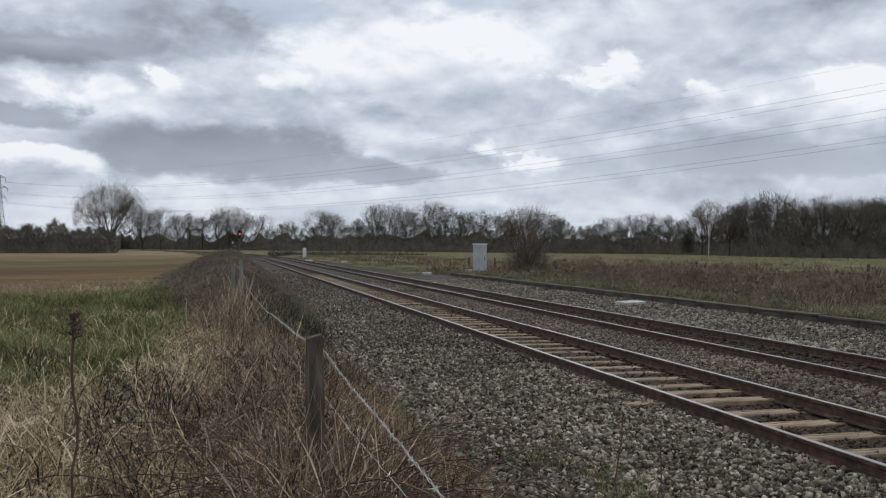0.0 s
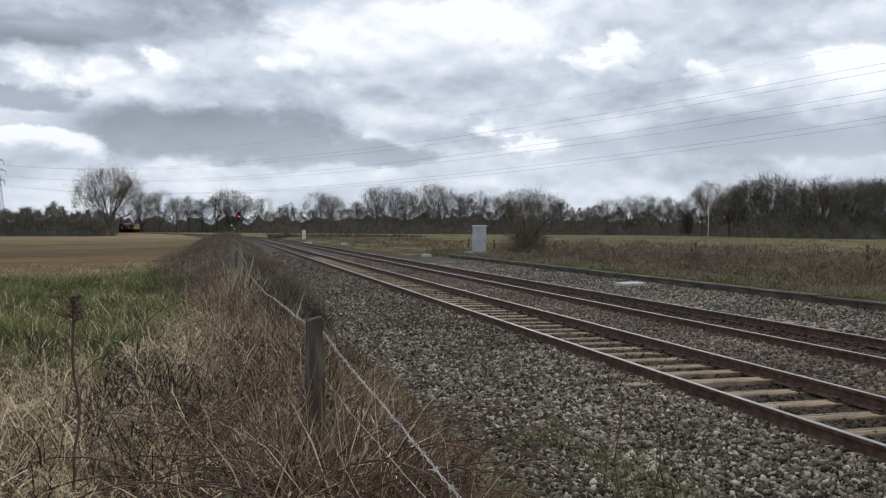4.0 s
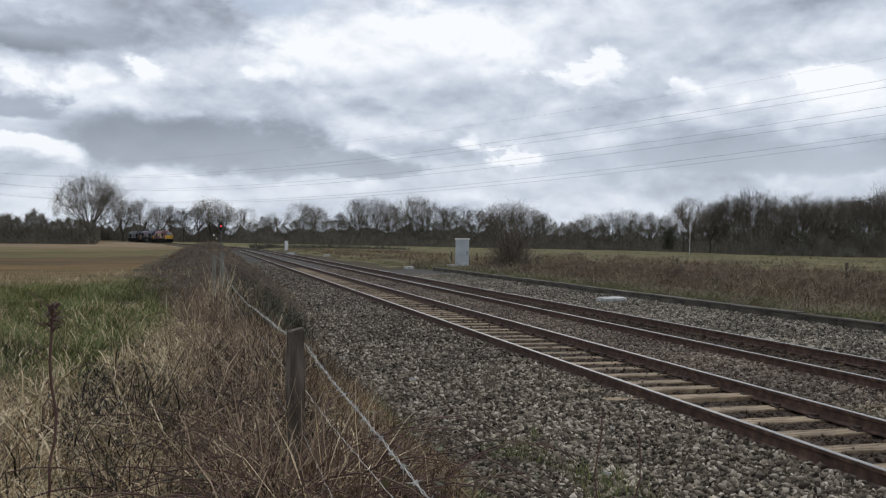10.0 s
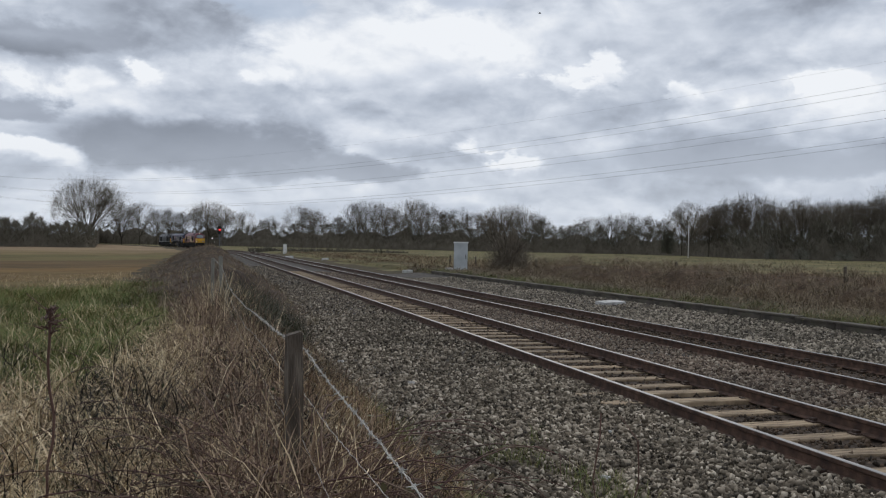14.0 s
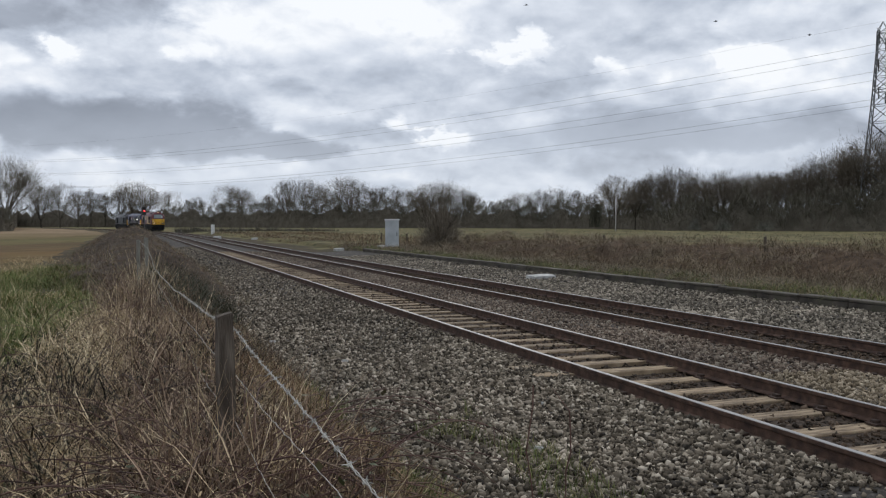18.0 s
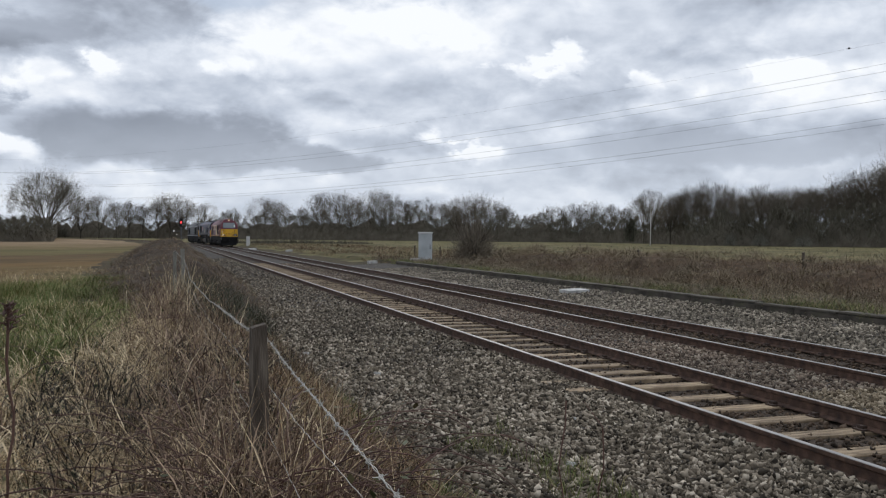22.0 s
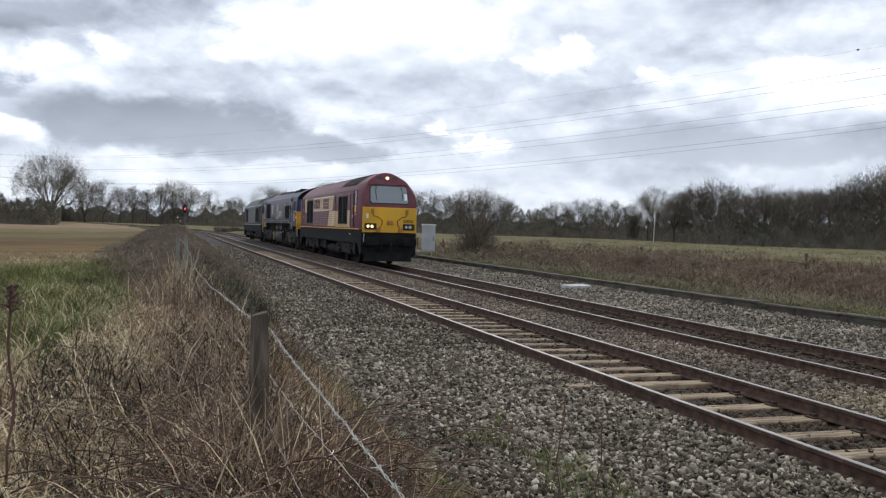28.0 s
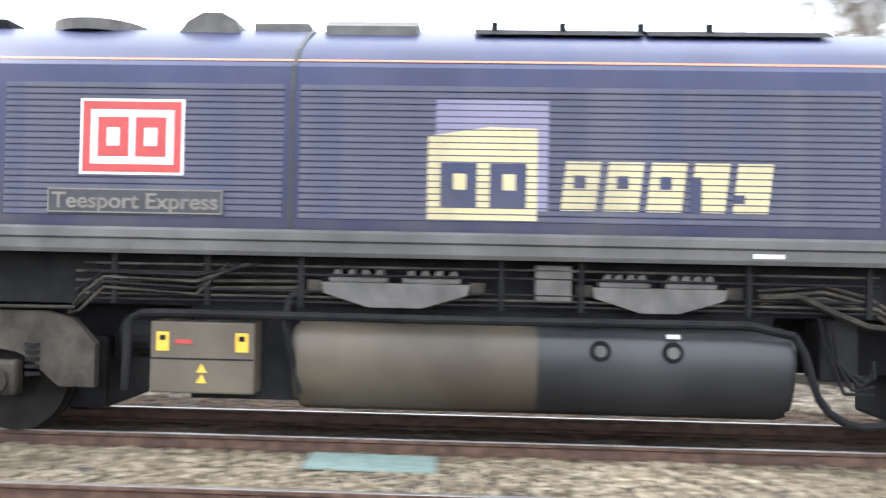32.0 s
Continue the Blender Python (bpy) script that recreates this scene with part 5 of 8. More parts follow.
    blades("green_grass", leafy, rng, (0.1, 0.28), (0.002, 0.005), 0.6, M_GREENGRASS, "green weeds among the dead stems by the fence", curl=0.8)
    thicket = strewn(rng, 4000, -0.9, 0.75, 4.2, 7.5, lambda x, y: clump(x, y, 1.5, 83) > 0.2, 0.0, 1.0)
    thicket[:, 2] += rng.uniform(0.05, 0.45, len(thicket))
    blades("brambles", thicket, rng, (0.15, 0.5), (0.0015, 0.0035), 1.0, M_SHADETANGLE, "bramble thicket beside the near post, shade put into its colour", "brambles", curl=0.6)
    green = strewn(rng, 76000, -10, -0.1, 9.0, 33, lambda x, y: lush(x, y) > 0.0 and clump(x, y, 0.9, 7) > -0.45, 0.0, 1.2)
    blades("green_grass", green, rng, (0.15, 0.42), (0.003, 0.0065), 0.55, M_GREENGRASS, "rough green grass on the bank beside the field", curl=0.8, heading=swirl(green, 0.9, 5.0), wander=1.0)
    mixed = strewn(rng, 22000, -18, -0.6, 13, 44, lambda x, y: clump(x, y, 0.4, 9) > -0.1 and (y > 25 + 4 * clump(x, y, 0.2, 8) or clump(x, y, 0.9, 19) > 0.25), 0.0, 1.3)
    blades("dead_grass", mixed, rng, (0.14, 0.36), (0.002, 0.006), 0.7, M_STRAW, "thin pale seeding grass at the field edge", curl=0.7)
    midbank = strewn(rng, 38000, -3.0, 1.9, 9.0, 30, lambda x, y: lush(x, y) < 0.1, 0.0, 1.2)
    blades("dead_grass", midbank, rng, (0.12, 0.4), (0.0035, 0.008), 1.15, M_MOUNDTWIG, "brown and straw-coloured dead growth along the bank", curl=0.7, heading=laid(rng, len(midbank)))
    tuft = strewn(rng, 6000, 1.2, 3.4, 4.0, 9.0, lambda x, y: clump(x, y, 1.1, 20) > 0.22, 0.0, 1.0)
    blades("green_grass", tuft, rng, (0.08, 0.22), (0.002, 0.004), 0.4, M_GREENGRASS, "small green weeds by the ballast edge", curl=0.6)
    trod = strewn(rng, 16000, -5.0, 1.7, -6, 2.4, None, 0.0, 1.0)
    blades("dead_grass", trod, rng, (0.08, 0.24), (0.003, 0.006), 0.9, M_STRAW, "trodden dead grass on the bank by the fence", curl=0.8)
    # beyond the line
    for mat, count, x0, x1, lab in ((M_LITTERED, 300, 17.4, 23.0, "straw-coloured tussocks fallen over the brambles"), (M_OLIVE, 90, 14.95, 16.2, "green weeds hanging over the old platform edge")):
        feet, turn = [], []
        for _ in range(count):
            x, y = rng.uniform(x0, x1), 4 + 50 * rng.uniform() ** 1.1
            k, rad = int(rng.uniform(40, 100)), rng.uniform(0.1, 0.3)
            ang = rng.uniform(0, 2 * math.pi, k)
            q = rad * np.sqrt(rng.uniform(0, 1, k))
            lift = 0.75 * min(1.0, max(0.0, (x - 18.3) / 2.5)) + rng.uniform(-0.1, 0.25) if x > 17 else rng.uniform(0.0, 0.1)
            feet.append(np.stack([x + q * np.cos(ang), y + q * np.sin(ang), np.full(k, ground_z(x, y) + lift)], 1))
            turn.append(ang + rng.normal(0, 0.4))
        feet, turn = np.concatenate(feet), np.concatenate(turn)
        blades("dead_grass" if x0 > 17 else "green_weeds", feet, rng, (0.3, 0.8) if x0 > 17 else (0.15, 0.4), (0.003, 0.007), 0.95, mat, lab, curl=1.5, heading=turn, wander=0.6)
    edge = strewn(rng, 30000, 14.9, 16.9, 2, 62, lambda x, y: x < 15.7 + 0.9 * clump(x, y, 0.35, 77) and clump(x, y, 0.8, 14) > -0.25, 0.0, 1.2)
    blades("green_grass", edge, rng, (0.10, 0.34), (0.003, 0.007), 0.9, M_GREENGRASS, "rough green and yellow grass on the old platform", curl=0.7)
    straw2 = strewn(rng, 52000, 15.3, 20.0, 2, 66, lambda x, y: clump(x, y, 0.6, 24) > -0.2, 0.0, 1.2)
    blades("dead_grass", straw2, rng, (0.2, 0.5), (0.003, 0.006), 1.1, M_LITTERED, "tall straw-coloured dead grass before the brambles", curl=0.8)
    brush = strewn(rng, 120000, 18.2, 29.0, 3, 66, lambda x, y: clump(x, y, 0.22, 31) > -0.30 + 0.02 * max(0, y - 40) + 0.05 * max(0, x - 25), 0.0, 1.15)
    brush[:, 2] += rng.uniform(0.1, 0.85, len(brush)) * np.clip((brush[:, 0] - 18.2) / 3, 0.1, 1) * np.array([0.8 + 0.6 * clump(p[0], p[1], 0.5, 6) for p in brush])
    blades("brambles", brush, rng, (0.2, 0.6), (0.002, 0.0055), 1.2, M_RUSSET, "dense russet winter brambles beyond the platform", "brambles", curl=0.8)
    field = strewn(rng, 26000, 26, 150, 18, 200, lambda x, y: clump(x, y, 0.08, 41) > -0.05, 0.0, 1.4)
    blades("pasture_grass", field, rng, (0.10, 0.32), (0.010, 0.030), 1.0, M_LITTERED, "rough yellow tussocks in the far pasture", curl=0.6)
    waste = strewn(rng, 30000, 14.6, 32, 60, 165, lambda x, y: clump(x, y, 0.16, 47) > -0.12, 0.0, 1.2)
    waste[:, 0] += np.array([bend(p[1])[0] for p in waste])
    blades("brambles", waste, rng, (0.2, 0.65), (0.006, 0.018), 1.0, M_RUSSET, "low brown weeds and brambles beside the far bend", "brambles", curl=0.6)
    rank = strewn(rng, 26000, 15, 120, 30, 160, lambda x, y: clump(x, y, 0.13, 45) > 0.16, 0.0, 1.2)
    blades("pasture_grass", rank, rng, (0.15, 0.45), (0.008, 0.025), 0.8, M_FLANK, "dark rank tufts standing in the far pasture", curl=0.6)


build_grass()


def cane(rnd, p, heading, length, rise, n=9, r=0.0042):
    """An arching bramble cane."""
    pts, x = [], Vector(p)
    el = rise
    for i in range(n + 1):
        pts.append(x.copy())
        x = x + Vector((math.cos(heading) * math.cos(el), math.sin(heading) * math.cos(el), math.sin(el))) * (length / n)
        el -= rnd.uniform(0.14, 0.30)
        heading += rnd.gauss(0, 0.12)
    return [(tuple(a), tuple(b), r * (1 - 0.6 * i / n), r * (1 - 0.6 * (i + 1) / n)) for i, (a, b) in enumerate(zip(pts, pts[1:]))]


STALK_X, STALK_Y = -0.68, 4.6


def build_brambles():
    rnd = random.Random(17)
    segs, leaves = [], []
    for i in range(110):
        y = 2.6 + 24 * rnd.random() ** 1.6
        x = rnd.gauss(0.25, 0.55) if rnd.random() < 0.75 else rnd.uniform(-2.6, 1.4)
        if y < 3.2 and abs(x) < 0.3:
            continue
        c = cane(rnd, (x, y, ground_z(x, y)), rnd.uniform(0, 6.28), rnd.uniform(0.7, 1.7), rnd.uniform(0.9, 1.45), r=rnd.uniform(0.003, 0.0055))
        if max(q[1][0] for q in c) > 1.1:
            continue
        segs += c
        for a, b, *_ in c[3:]:
            if rnd.random() < 0.3:
                leaves.append(b)
            if rnd.random() < 0.5:
                q = Vector(b) + Vector((rnd.gauss(0, 1), rnd.gauss(0, 1), rnd.gauss(0.3, 0.8))).normalized() * rnd.uniform(0.08, 0.3)
                segs.append((b, tuple(q), 0.0022, 0.0012))
    # the arching canes round the near post, and the dark stalk beside the camera
    for x, y, h, ln, ri in ((0.35, 4.1, 0.3, 1.5, 1.2), (0.6, 4.3, 5.9, 1.3, 1.15), (0.4, 4.6, 0.9, 1.2, 1.2), (0.55, 3.9, 1.4, 1.3, 1.25), (0.3, 4.4, 3.4, 1.2, 1.15), (0.7, 4.7, 0.1, 1.5, 1.0), (-0.75, 4.5, 2.6, 1.3, 1.25), (-0.95, 4.2, 0.2, 1.3, 1.1), (-1.1, 4.6, 5.9, 1.4, 1.1)):
        segs += cane(rnd, (x, y, 0.18), h, ln, ri, r=0.006)
    for _ in range(14):
        segs += cane(rnd, (rnd.gauss(0.35, 0.22), rnd.uniform(3.7, 5.4), 0.2), rnd.uniform(1.2, 5.0), rnd.uniform(0.9, 1.9), rnd.uniform(1.05, 1.4), r=rnd.uniform(0.0035, 0.006))
    for _ in range(22):
        segs += cane(rnd, (FENCE_X + rnd.gauss(0, 0.2), rnd.uniform(3.9, 4.6), 0.2), rnd.uniform(0, 6.28), rnd.uniform(0.8, 1.3), rnd.uniform(1.25, 1.5), r=rnd.uniform(0.003, 0.0055))
    # the bush of canes that hides the foot of the near post, with a few leaves left on it
    for _ in range(70):
        x = FENCE_X + rnd.gauss(0.08, 0.24)
        y = rnd.uniform(3.7, 4.35)
        c = cane(rnd, (x, y, ground_z(x, y)), rnd.choice((0.0, 0.0, 3.14)) + rnd.gauss(0, 0.7), rnd.uniform(0.7, 1.5), rnd.uniform(1.1, 1.5), r=rnd.uniform(0.0035, 0.0062))
        segs += c
        for a, b, *_ in c[2:]:
            if rnd.random() < 0.22:
                leaves.append(b)
            if rnd.random() < 0.6:
                q = Vector(b) + Vector((rnd.gauss(0, 1), rnd.gauss(0, 1), rnd.gauss(0.3, 0.8))).normalized() * rnd.uniform(0.06, 0.22)
                segs.append((b, tuple(q), 0.002, 0.001))
    o = raw("bramble_canes", *strips(segs, 4), M_BRAMBLE)
    tagged(o, label="arching dark red-brown bramble canes tangled over the fence", category="brambles", kind="stuff")
    vs, fs = [], []
    for p in leaves:
        d = Vector((rnd.gauss(0, 1), rnd.gauss(0, 1), rnd.gauss(-0.2, 0.5))).normalized()
        s = d.cross(Vector((0, 0, 1))).normalized() if abs(d.z) < 0.95 else Vector((1, 0, 0))
        ln, w = rnd.uniform(0.03, 0.065), rnd.uniform(0.014, 0.026)
        k = len(vs)
        p = Vector(p)
        vs += [p[:], (p + d * ln * 0.5 + s * w)[:], (p + d * ln)[:], (p + d * ln * 0.5 - s * w)[:]]
        fs.append((k, k + 1, k + 2, k + 3))
    tagged(raw("bramble_leaves", vs, fs, M_LEAF), label="sparse dull green and bronze bramble leaves", category="leaves", kind="stuff")
    # tall dead stalks
    for x, y, h, lab in ((STALK_X, STALK_Y, 1.22, "dark dead dock stalk with a ragged seed head"), (1.75, 3.75, 1.05, "thin dark dead stalk at the ballast edge"), (1.92, 3.7, 0.98, "thin dark dead stalk at the ballast edge")):
        st = tagged(empty("dead_stalk"), label=lab, category="weed")
        k, thick = 10, (0.007 if x < 0 else 0.0035)
        p = Vector((x, y, ground_z(x, y)))
        line = [p[:]]
        for i in range(k):
            p = p + Vector((rnd.gauss(0, 0.012), rnd.gauss(0, 0.012), h / k))
            line.append(p[:])
            if i > 4 and rnd.random() < (0.9 if x < 0 else 0.3):
                a = rnd.uniform(0, 6.28)
                raw("side_shoot", *strips([(p[:], (p + Vector((math.cos(a) * 0.12, math.sin(a) * 0.12, 0.10)))[:], 0.003, 0.0015)], 4), M_BRAMBLE, st)
        raw("stem", *tube(line, thick, 5), M_BRAMBLE, st)
        if x < 0:
            sg = []
            for _ in range(50):
                c = p + Vector((rnd.gauss(0, 0.02), rnd.gauss(0, 0.02), rnd.uniform(-0.1, 0.03)))
                sg.append((c[:], (c + Vector((rnd.gauss(0, 0.02), rnd.gauss(0, 0.02), 0.015)))[:], 0.006, 0.003))
            raw("seed_head", *strips(sg, 3), M_BRAMBLE, st)


build_brambles()


def build_far_canes():
    """Long pale arching canes over the brambles beyond the platform."""
    rnd = random.Random(23)
    segs = []
    for _ in range(230):
        x, y = rnd.uniform(18.4, 25.5), 6 + 42 * rnd.random() ** 1.2
        segs += cane(rnd, (x, y, ground_z(x, y) + rnd.uniform(0, 0.3)), rnd.uniform(0, 6.28), rnd.uniform(1.0, 2.2), rnd.uniform(0.6, 1.2), n=7, r=rnd.uniform(0.003, 0.007))
    tagged(raw("bramble_canes", *strips(segs, 3), M_FARCANE), label="long pale arching bramble canes beyond the platform", category="brambles", kind="stuff")


M_FARCANE = island_material("pale_canes", [(0.10, 0.062, 0.045), (0.19, 0.125, 0.09), (0.30, 0.215, 0.155)])
build_far_canes()


def build_bramble_bank():
    """The body of the bramble thicket that the loose stems stand on."""
    def top(x, y):
        k = min(1.0, max(0.0, (x - 18.3) / 2.5)) * min(1.0, max(0.0, (30.0 - x) / 2.0)) * min(1.0, max(0.0, (62 - y) / 14)) * min(1.0, max(0.0, (y - 2) / 4))
        return ground_z(x, y) - 0.12 + k * (0.62 + 0.35 * clump(x, y, 0.4, 61) + 0.22 * clump(x, y, 1.3, 62))

    xs, ys = np.arange(17.6, 31.0, 0.5), np.arange(1.0, 64, 0.6)
    nx = len(xs)
    vs = [(x, y, top(x, y)) for y in ys for x in xs]
    fs = [(j * nx + i, j * nx + i + 1, (j + 1) * nx + i + 1, (j + 1) * nx + i) for j in range(len(ys) - 1) for i in range(nx - 1)]
    tagged(mesh_object("bramble_bank", vs, fs, M_BRAMBLEBANK, smooth=True), label="dense mauve-brown winter bramble thicket beyond the platform", category="brambles", kind="stuff")
    rng = np.random.default_rng(71)
    n = 60000
    x, y = rng.uniform(18.2, 30.5, n), 2 + 60 * rng.uniform(0, 1, n) ** 1.2
    pts = np.stack([x, y, np.array([top(a, b) - 0.05 for a, b in zip(x, y)])], 1)
    blades("bramble_twigs", pts, rng, (0.12, 0.4), (0.002, 0.006), 1.1, M_RUSSET, "fine russet twigs over the bramble thicket", "brambles", curl=0.7)


M_BRAMBLEBANK = material("bramble_thicket", [(0.032, 0.022, 0.015), (0.070, 0.048, 0.032), (0.112, 0.079, 0.054)], scale=4, rough=1.0, bump=0.8, bump_scale=12, second=(0.5, 0.7, 1.3), spec=0.1)
build_bramble_bank()


def build_hedge():
    """The long dark mound of brambles along the fence, further up the line."""
    rng = np.random.default_rng(9)

    def crest(y):
        return float(np.interp(y, (20, 30, 45, 70, 100, 125), (0.05, 0.55, 1.0, 1.2, 1.15, 0.2)))

    def top(x, y):
        sh = bend(y)[0]
        c = x - sh - 1.0
        k = max(0.0, 1 - (abs(c) / (3.7 if c < 0 else 2.4)) ** 1.9)
        return ground_z(x, y) - 0.15 + crest(y) * k * (1 + 0.42 * clump(x, y, 0.5, 2)) + 0.3 * k * clump(x, y, 1.3, 6)

    xs, ys = np.arange(-3.4, 4.1, 0.3), np.arange(20, 126, 0.8)
    vs = [(x, y, top(x, y)) for y in ys for x in xs]
    nx = len(xs)
    fs = [(j * nx + i, j * nx + i + 1, (j + 1) * nx + i + 1, (j + 1) * nx + i) for j in range(len(ys) - 1) for i in range(nx - 1)]
    tagged(mesh_object("bramble_mound", vs, fs, M_MOUND, smooth=True), label="long dark mound of winter brambles along the fence", category="brambles", kind="stuff")
    n = 110000
    x, y = rng.uniform(-2.8, 3.5, n), 20 + 80 * rng.uniform(0, 1, n) ** 1.5
    keep = np.array([top(a, b) - ground_z(a, b) > -0.05 for a, b in zip(x, y)])
    x, y = x[keep], y[keep]
    pts = np.stack([x, y, np.array([top(a, b) - 0.1 for a, b in zip(x, y)])], 1)
    blades("bramble_twigs", pts, rng, (0.15, 0.5), (0.002, 0.006), 1.1, M_MOUNDTWIG, "fine dark twigs over the bramble mound", "brambles", curl=0.7)


build_hedge()


def bush(x, y, h, w, seed, label, mat, count=2600):
    """A leafless bush: stems fanning from the ground and a haze of twigs."""
    rng = np.random.default_rng(seed)
    b = tagged(empty("bush", pose(x, y, ground_z(x, y))), label=label, category="bush")
    rnd = random.Random(seed)
    for _ in range(34):
        a, t = rnd.uniform(0, 6.28), rnd.uniform(0.1, 0.75)
        e = Vector((math.cos(a) * math.sin(t) * w, math.sin(a) * math.sin(t) * w, math.cos(t) * h * 0.9))
        raw("stem", *strips([((0, 0, 0), tuple(e * 0.5), 0.03, 0.02), (tuple(e * 0.5), tuple(e), 0.02, 0.008)], 4), M_BARK, b)
    d = rng.normal(size=(count, 3))
    d /= np.linalg.norm(d, axis=1, keepdims=True)
    lobes = np.array([0.72 + 0.55 * noise.noise(Vector(tuple(v * 2.2)) + Vector((seed, 0, 0))) for v in d])[:, None]
    r = rng.uniform(0.2, 1, (count, 1)) ** 0.6 * lobes
    d[:, 2] = np.abs(d[:, 2])
    p = d * r * [w, w, h] + [0, 0, 0.05 * h]
    q = p + (d * 0.6 + rng.normal(0, 0.5, (count, 3)) + [0, 0, 0.4]) * rng.uniform(0.15, 0.5, (count, 1))
    v, f = ribbons([(tuple(a), tuple(c), 0.008, 0.006) for a, c in zip(p, q)], rng)
    raw("twig_crown", v, f, mat, b)
    return b


bush(19.9, 56.0, 3.1, 2.0, 51, "dark leafless bush beside the lineside cabinet", island_material("brown_bush_twigs", [(0.12, 0.10, 0.076), (0.18, 0.15, 0.115), (0.23, 0.195, 0.15)]), 5200)
# birch stem before the right-hand wood
_x, _y = bearing(30.7, 200)
_t = tagged(empty("birch", pose(_x, _y, 0)), label="slender pale-stemmed young birch at the wood's edge", category="tree")
M_BIRCH = material("pale_birch_bark", [(0.34, 0.32, 0.29), (0.46, 0.44, 0.40)], scale=5, rough=0.9)
raw("trunk", *strips([((0, 0, 0), (0.05, 0, 4.0), 0.11, 0.09), ((0.05, 0, 4.0), (0.0, 0, 8.0), 0.09, 0.04)], 6), M_BIRCH, _t)
raw("crown", *strips([((0, 0, 5 + 0.3 * i), (0.9 * math.cos(i * 2.4), 0.9 * math.sin(i * 2.4), 6.3 + 0.3 * i), 0.02, 0.01) for i in range(9)], 3), M_TWIG, _t)
# evergreen spire and pale blossom scrub in the wood
_x, _y = bearing(29.45, 245)
bush(_x, _y, 11.5, 2.6, 53, "dark ivy-clad tree among the bare wood", island_material("ivy", [(0.02, 0.026, 0.014), (0.035, 0.04, 0.02)]), 9000)
for _az, _d, _h, _w in ((37.2, 196, 2.6, 2.4), (39.6, 193, 2.4, 3.0), (35.5, 199, 2.8, 1.8)):
    _x, _y = bearing(_az, _d)
    bush(_x, _y, _h, _w, int(_az * 10), "pale lichen-grey thorn thicket before the wood", island_material("pale_thorn", [(0.13, 0.125, 0.10), (0.22, 0.215, 0.18)]), 3000)

# ---- birds over the fields, and the marker ball on the earth wire ----
M_BIRD = material("dark_plumage", [(0.02, 0.02, 0.022), (0.045, 0.043, 0.042)], scale=8, rough=0.8)


def bird(label):
    b = tagged(empty("bird"), label=label, category="bird", group="birds crossing the sky")
    body = bmesh.new()
    bmesh.ops.create_uvsphere(body, u_segments=12, v_segments=8, radius=1.0)
    for v in body.verts:
        k = 1.0 - 0.45 * max(0.0, -v.co.y)
        v.co = Vector((v.co.x * 0.055 * k, v.co.y * 0.19, v.co.z * 0.05 * k))
    part("body", body, M_BIRD, b, smooth=True)
    for s in (-1, 1):
        pts = [(0.0, 0.09), (s * 0.20, 0.12), (s * 0.38, 0.0), (s * 0.20, -0.02), (0.0, -0.06)]
        wing = bmesh.new()
        rings = [[wing.verts.new((x, y, z + 0.22 * abs(x) - 0.3 * x * x)) for x, y in pts] for z in (0.0, 0.012)]
        wing.faces.new(rings[0])
        wing.faces.new(rings[1][::-1])
        for i in range(5):
            wing.faces.new((rings[0][i], rings[1][i], rings[1][(i + 1) % 5], rings[0][(i + 1) % 5]))
        bmesh.ops.recalc_face_normals(wing, faces=wing.faces[:])
        part("wing", wing, M_BIRD, b)
    part("tail", box(-0.035, 0.035, -0.27, -0.15, -0.006, 0.006), M_BIRD, b)
    return b


# each bird with its place at 18.5 s and its flight in metres a second
BIRDS = [(bird("small dark bird gliding over the fields"), (61.1, 76.3, 22.8), (5.24, -4.5, -0.06)), (bird("small dark bird gliding over the fields"), (44.9, 86.2, 25.2), (7.4, -4.1, -0.3))]
_m = bmesh.new()
bmesh.ops.create_uvsphere(_m, u_segments=14, v_segments=10, radius=0.22)
rod((-0.3, 0.4, 0.08), (0.3, -0.4, 0.02), 0.03, _m)
_o = part("marker_ball", _m, M_BLACK)
_o.matrix_basis = pose(138.75, 154.1, 42.05)
tagged(_o, label="small dark marker ball on the overhead earth wire", category="marker ball")

# ---- the train: three locomotives; local x across, y back from the nose, z up from the rail ----
def u_at(t):
    """Where the train's reference point stands along the line at t seconds."""
    d = 31.0 - t
    e = max(0.0, 11.5 - t)
    return -10.97 + 17.54 * d - (0.14 * d * d if d > 0 else 0.0) + 3.7 * e * e / (e + 2.0) + 0.52 * max(0.0, min(20.0, 28.0 - t)) * min(1.0, 0.55 + 0.08 * t) + 0.8 * math.exp(-((t - 27.9) / 0.95) ** 2)


def train_pose(y):
    """The pose of a vehicle whose middle stands y metres along the far track."""
    d = max(0.0, y - BEND_Y)
    ang = d / BEND_R
    yy = y if d == 0 else BEND_Y + BEND_R * math.sin(ang)
    sh, tn = bend(yy)
    return pose(sh + FAR_TRACK * math.cos(tn), yy + FAR_TRACK * math.sin(tn), 0, 0, 0, math.degrees(tn))


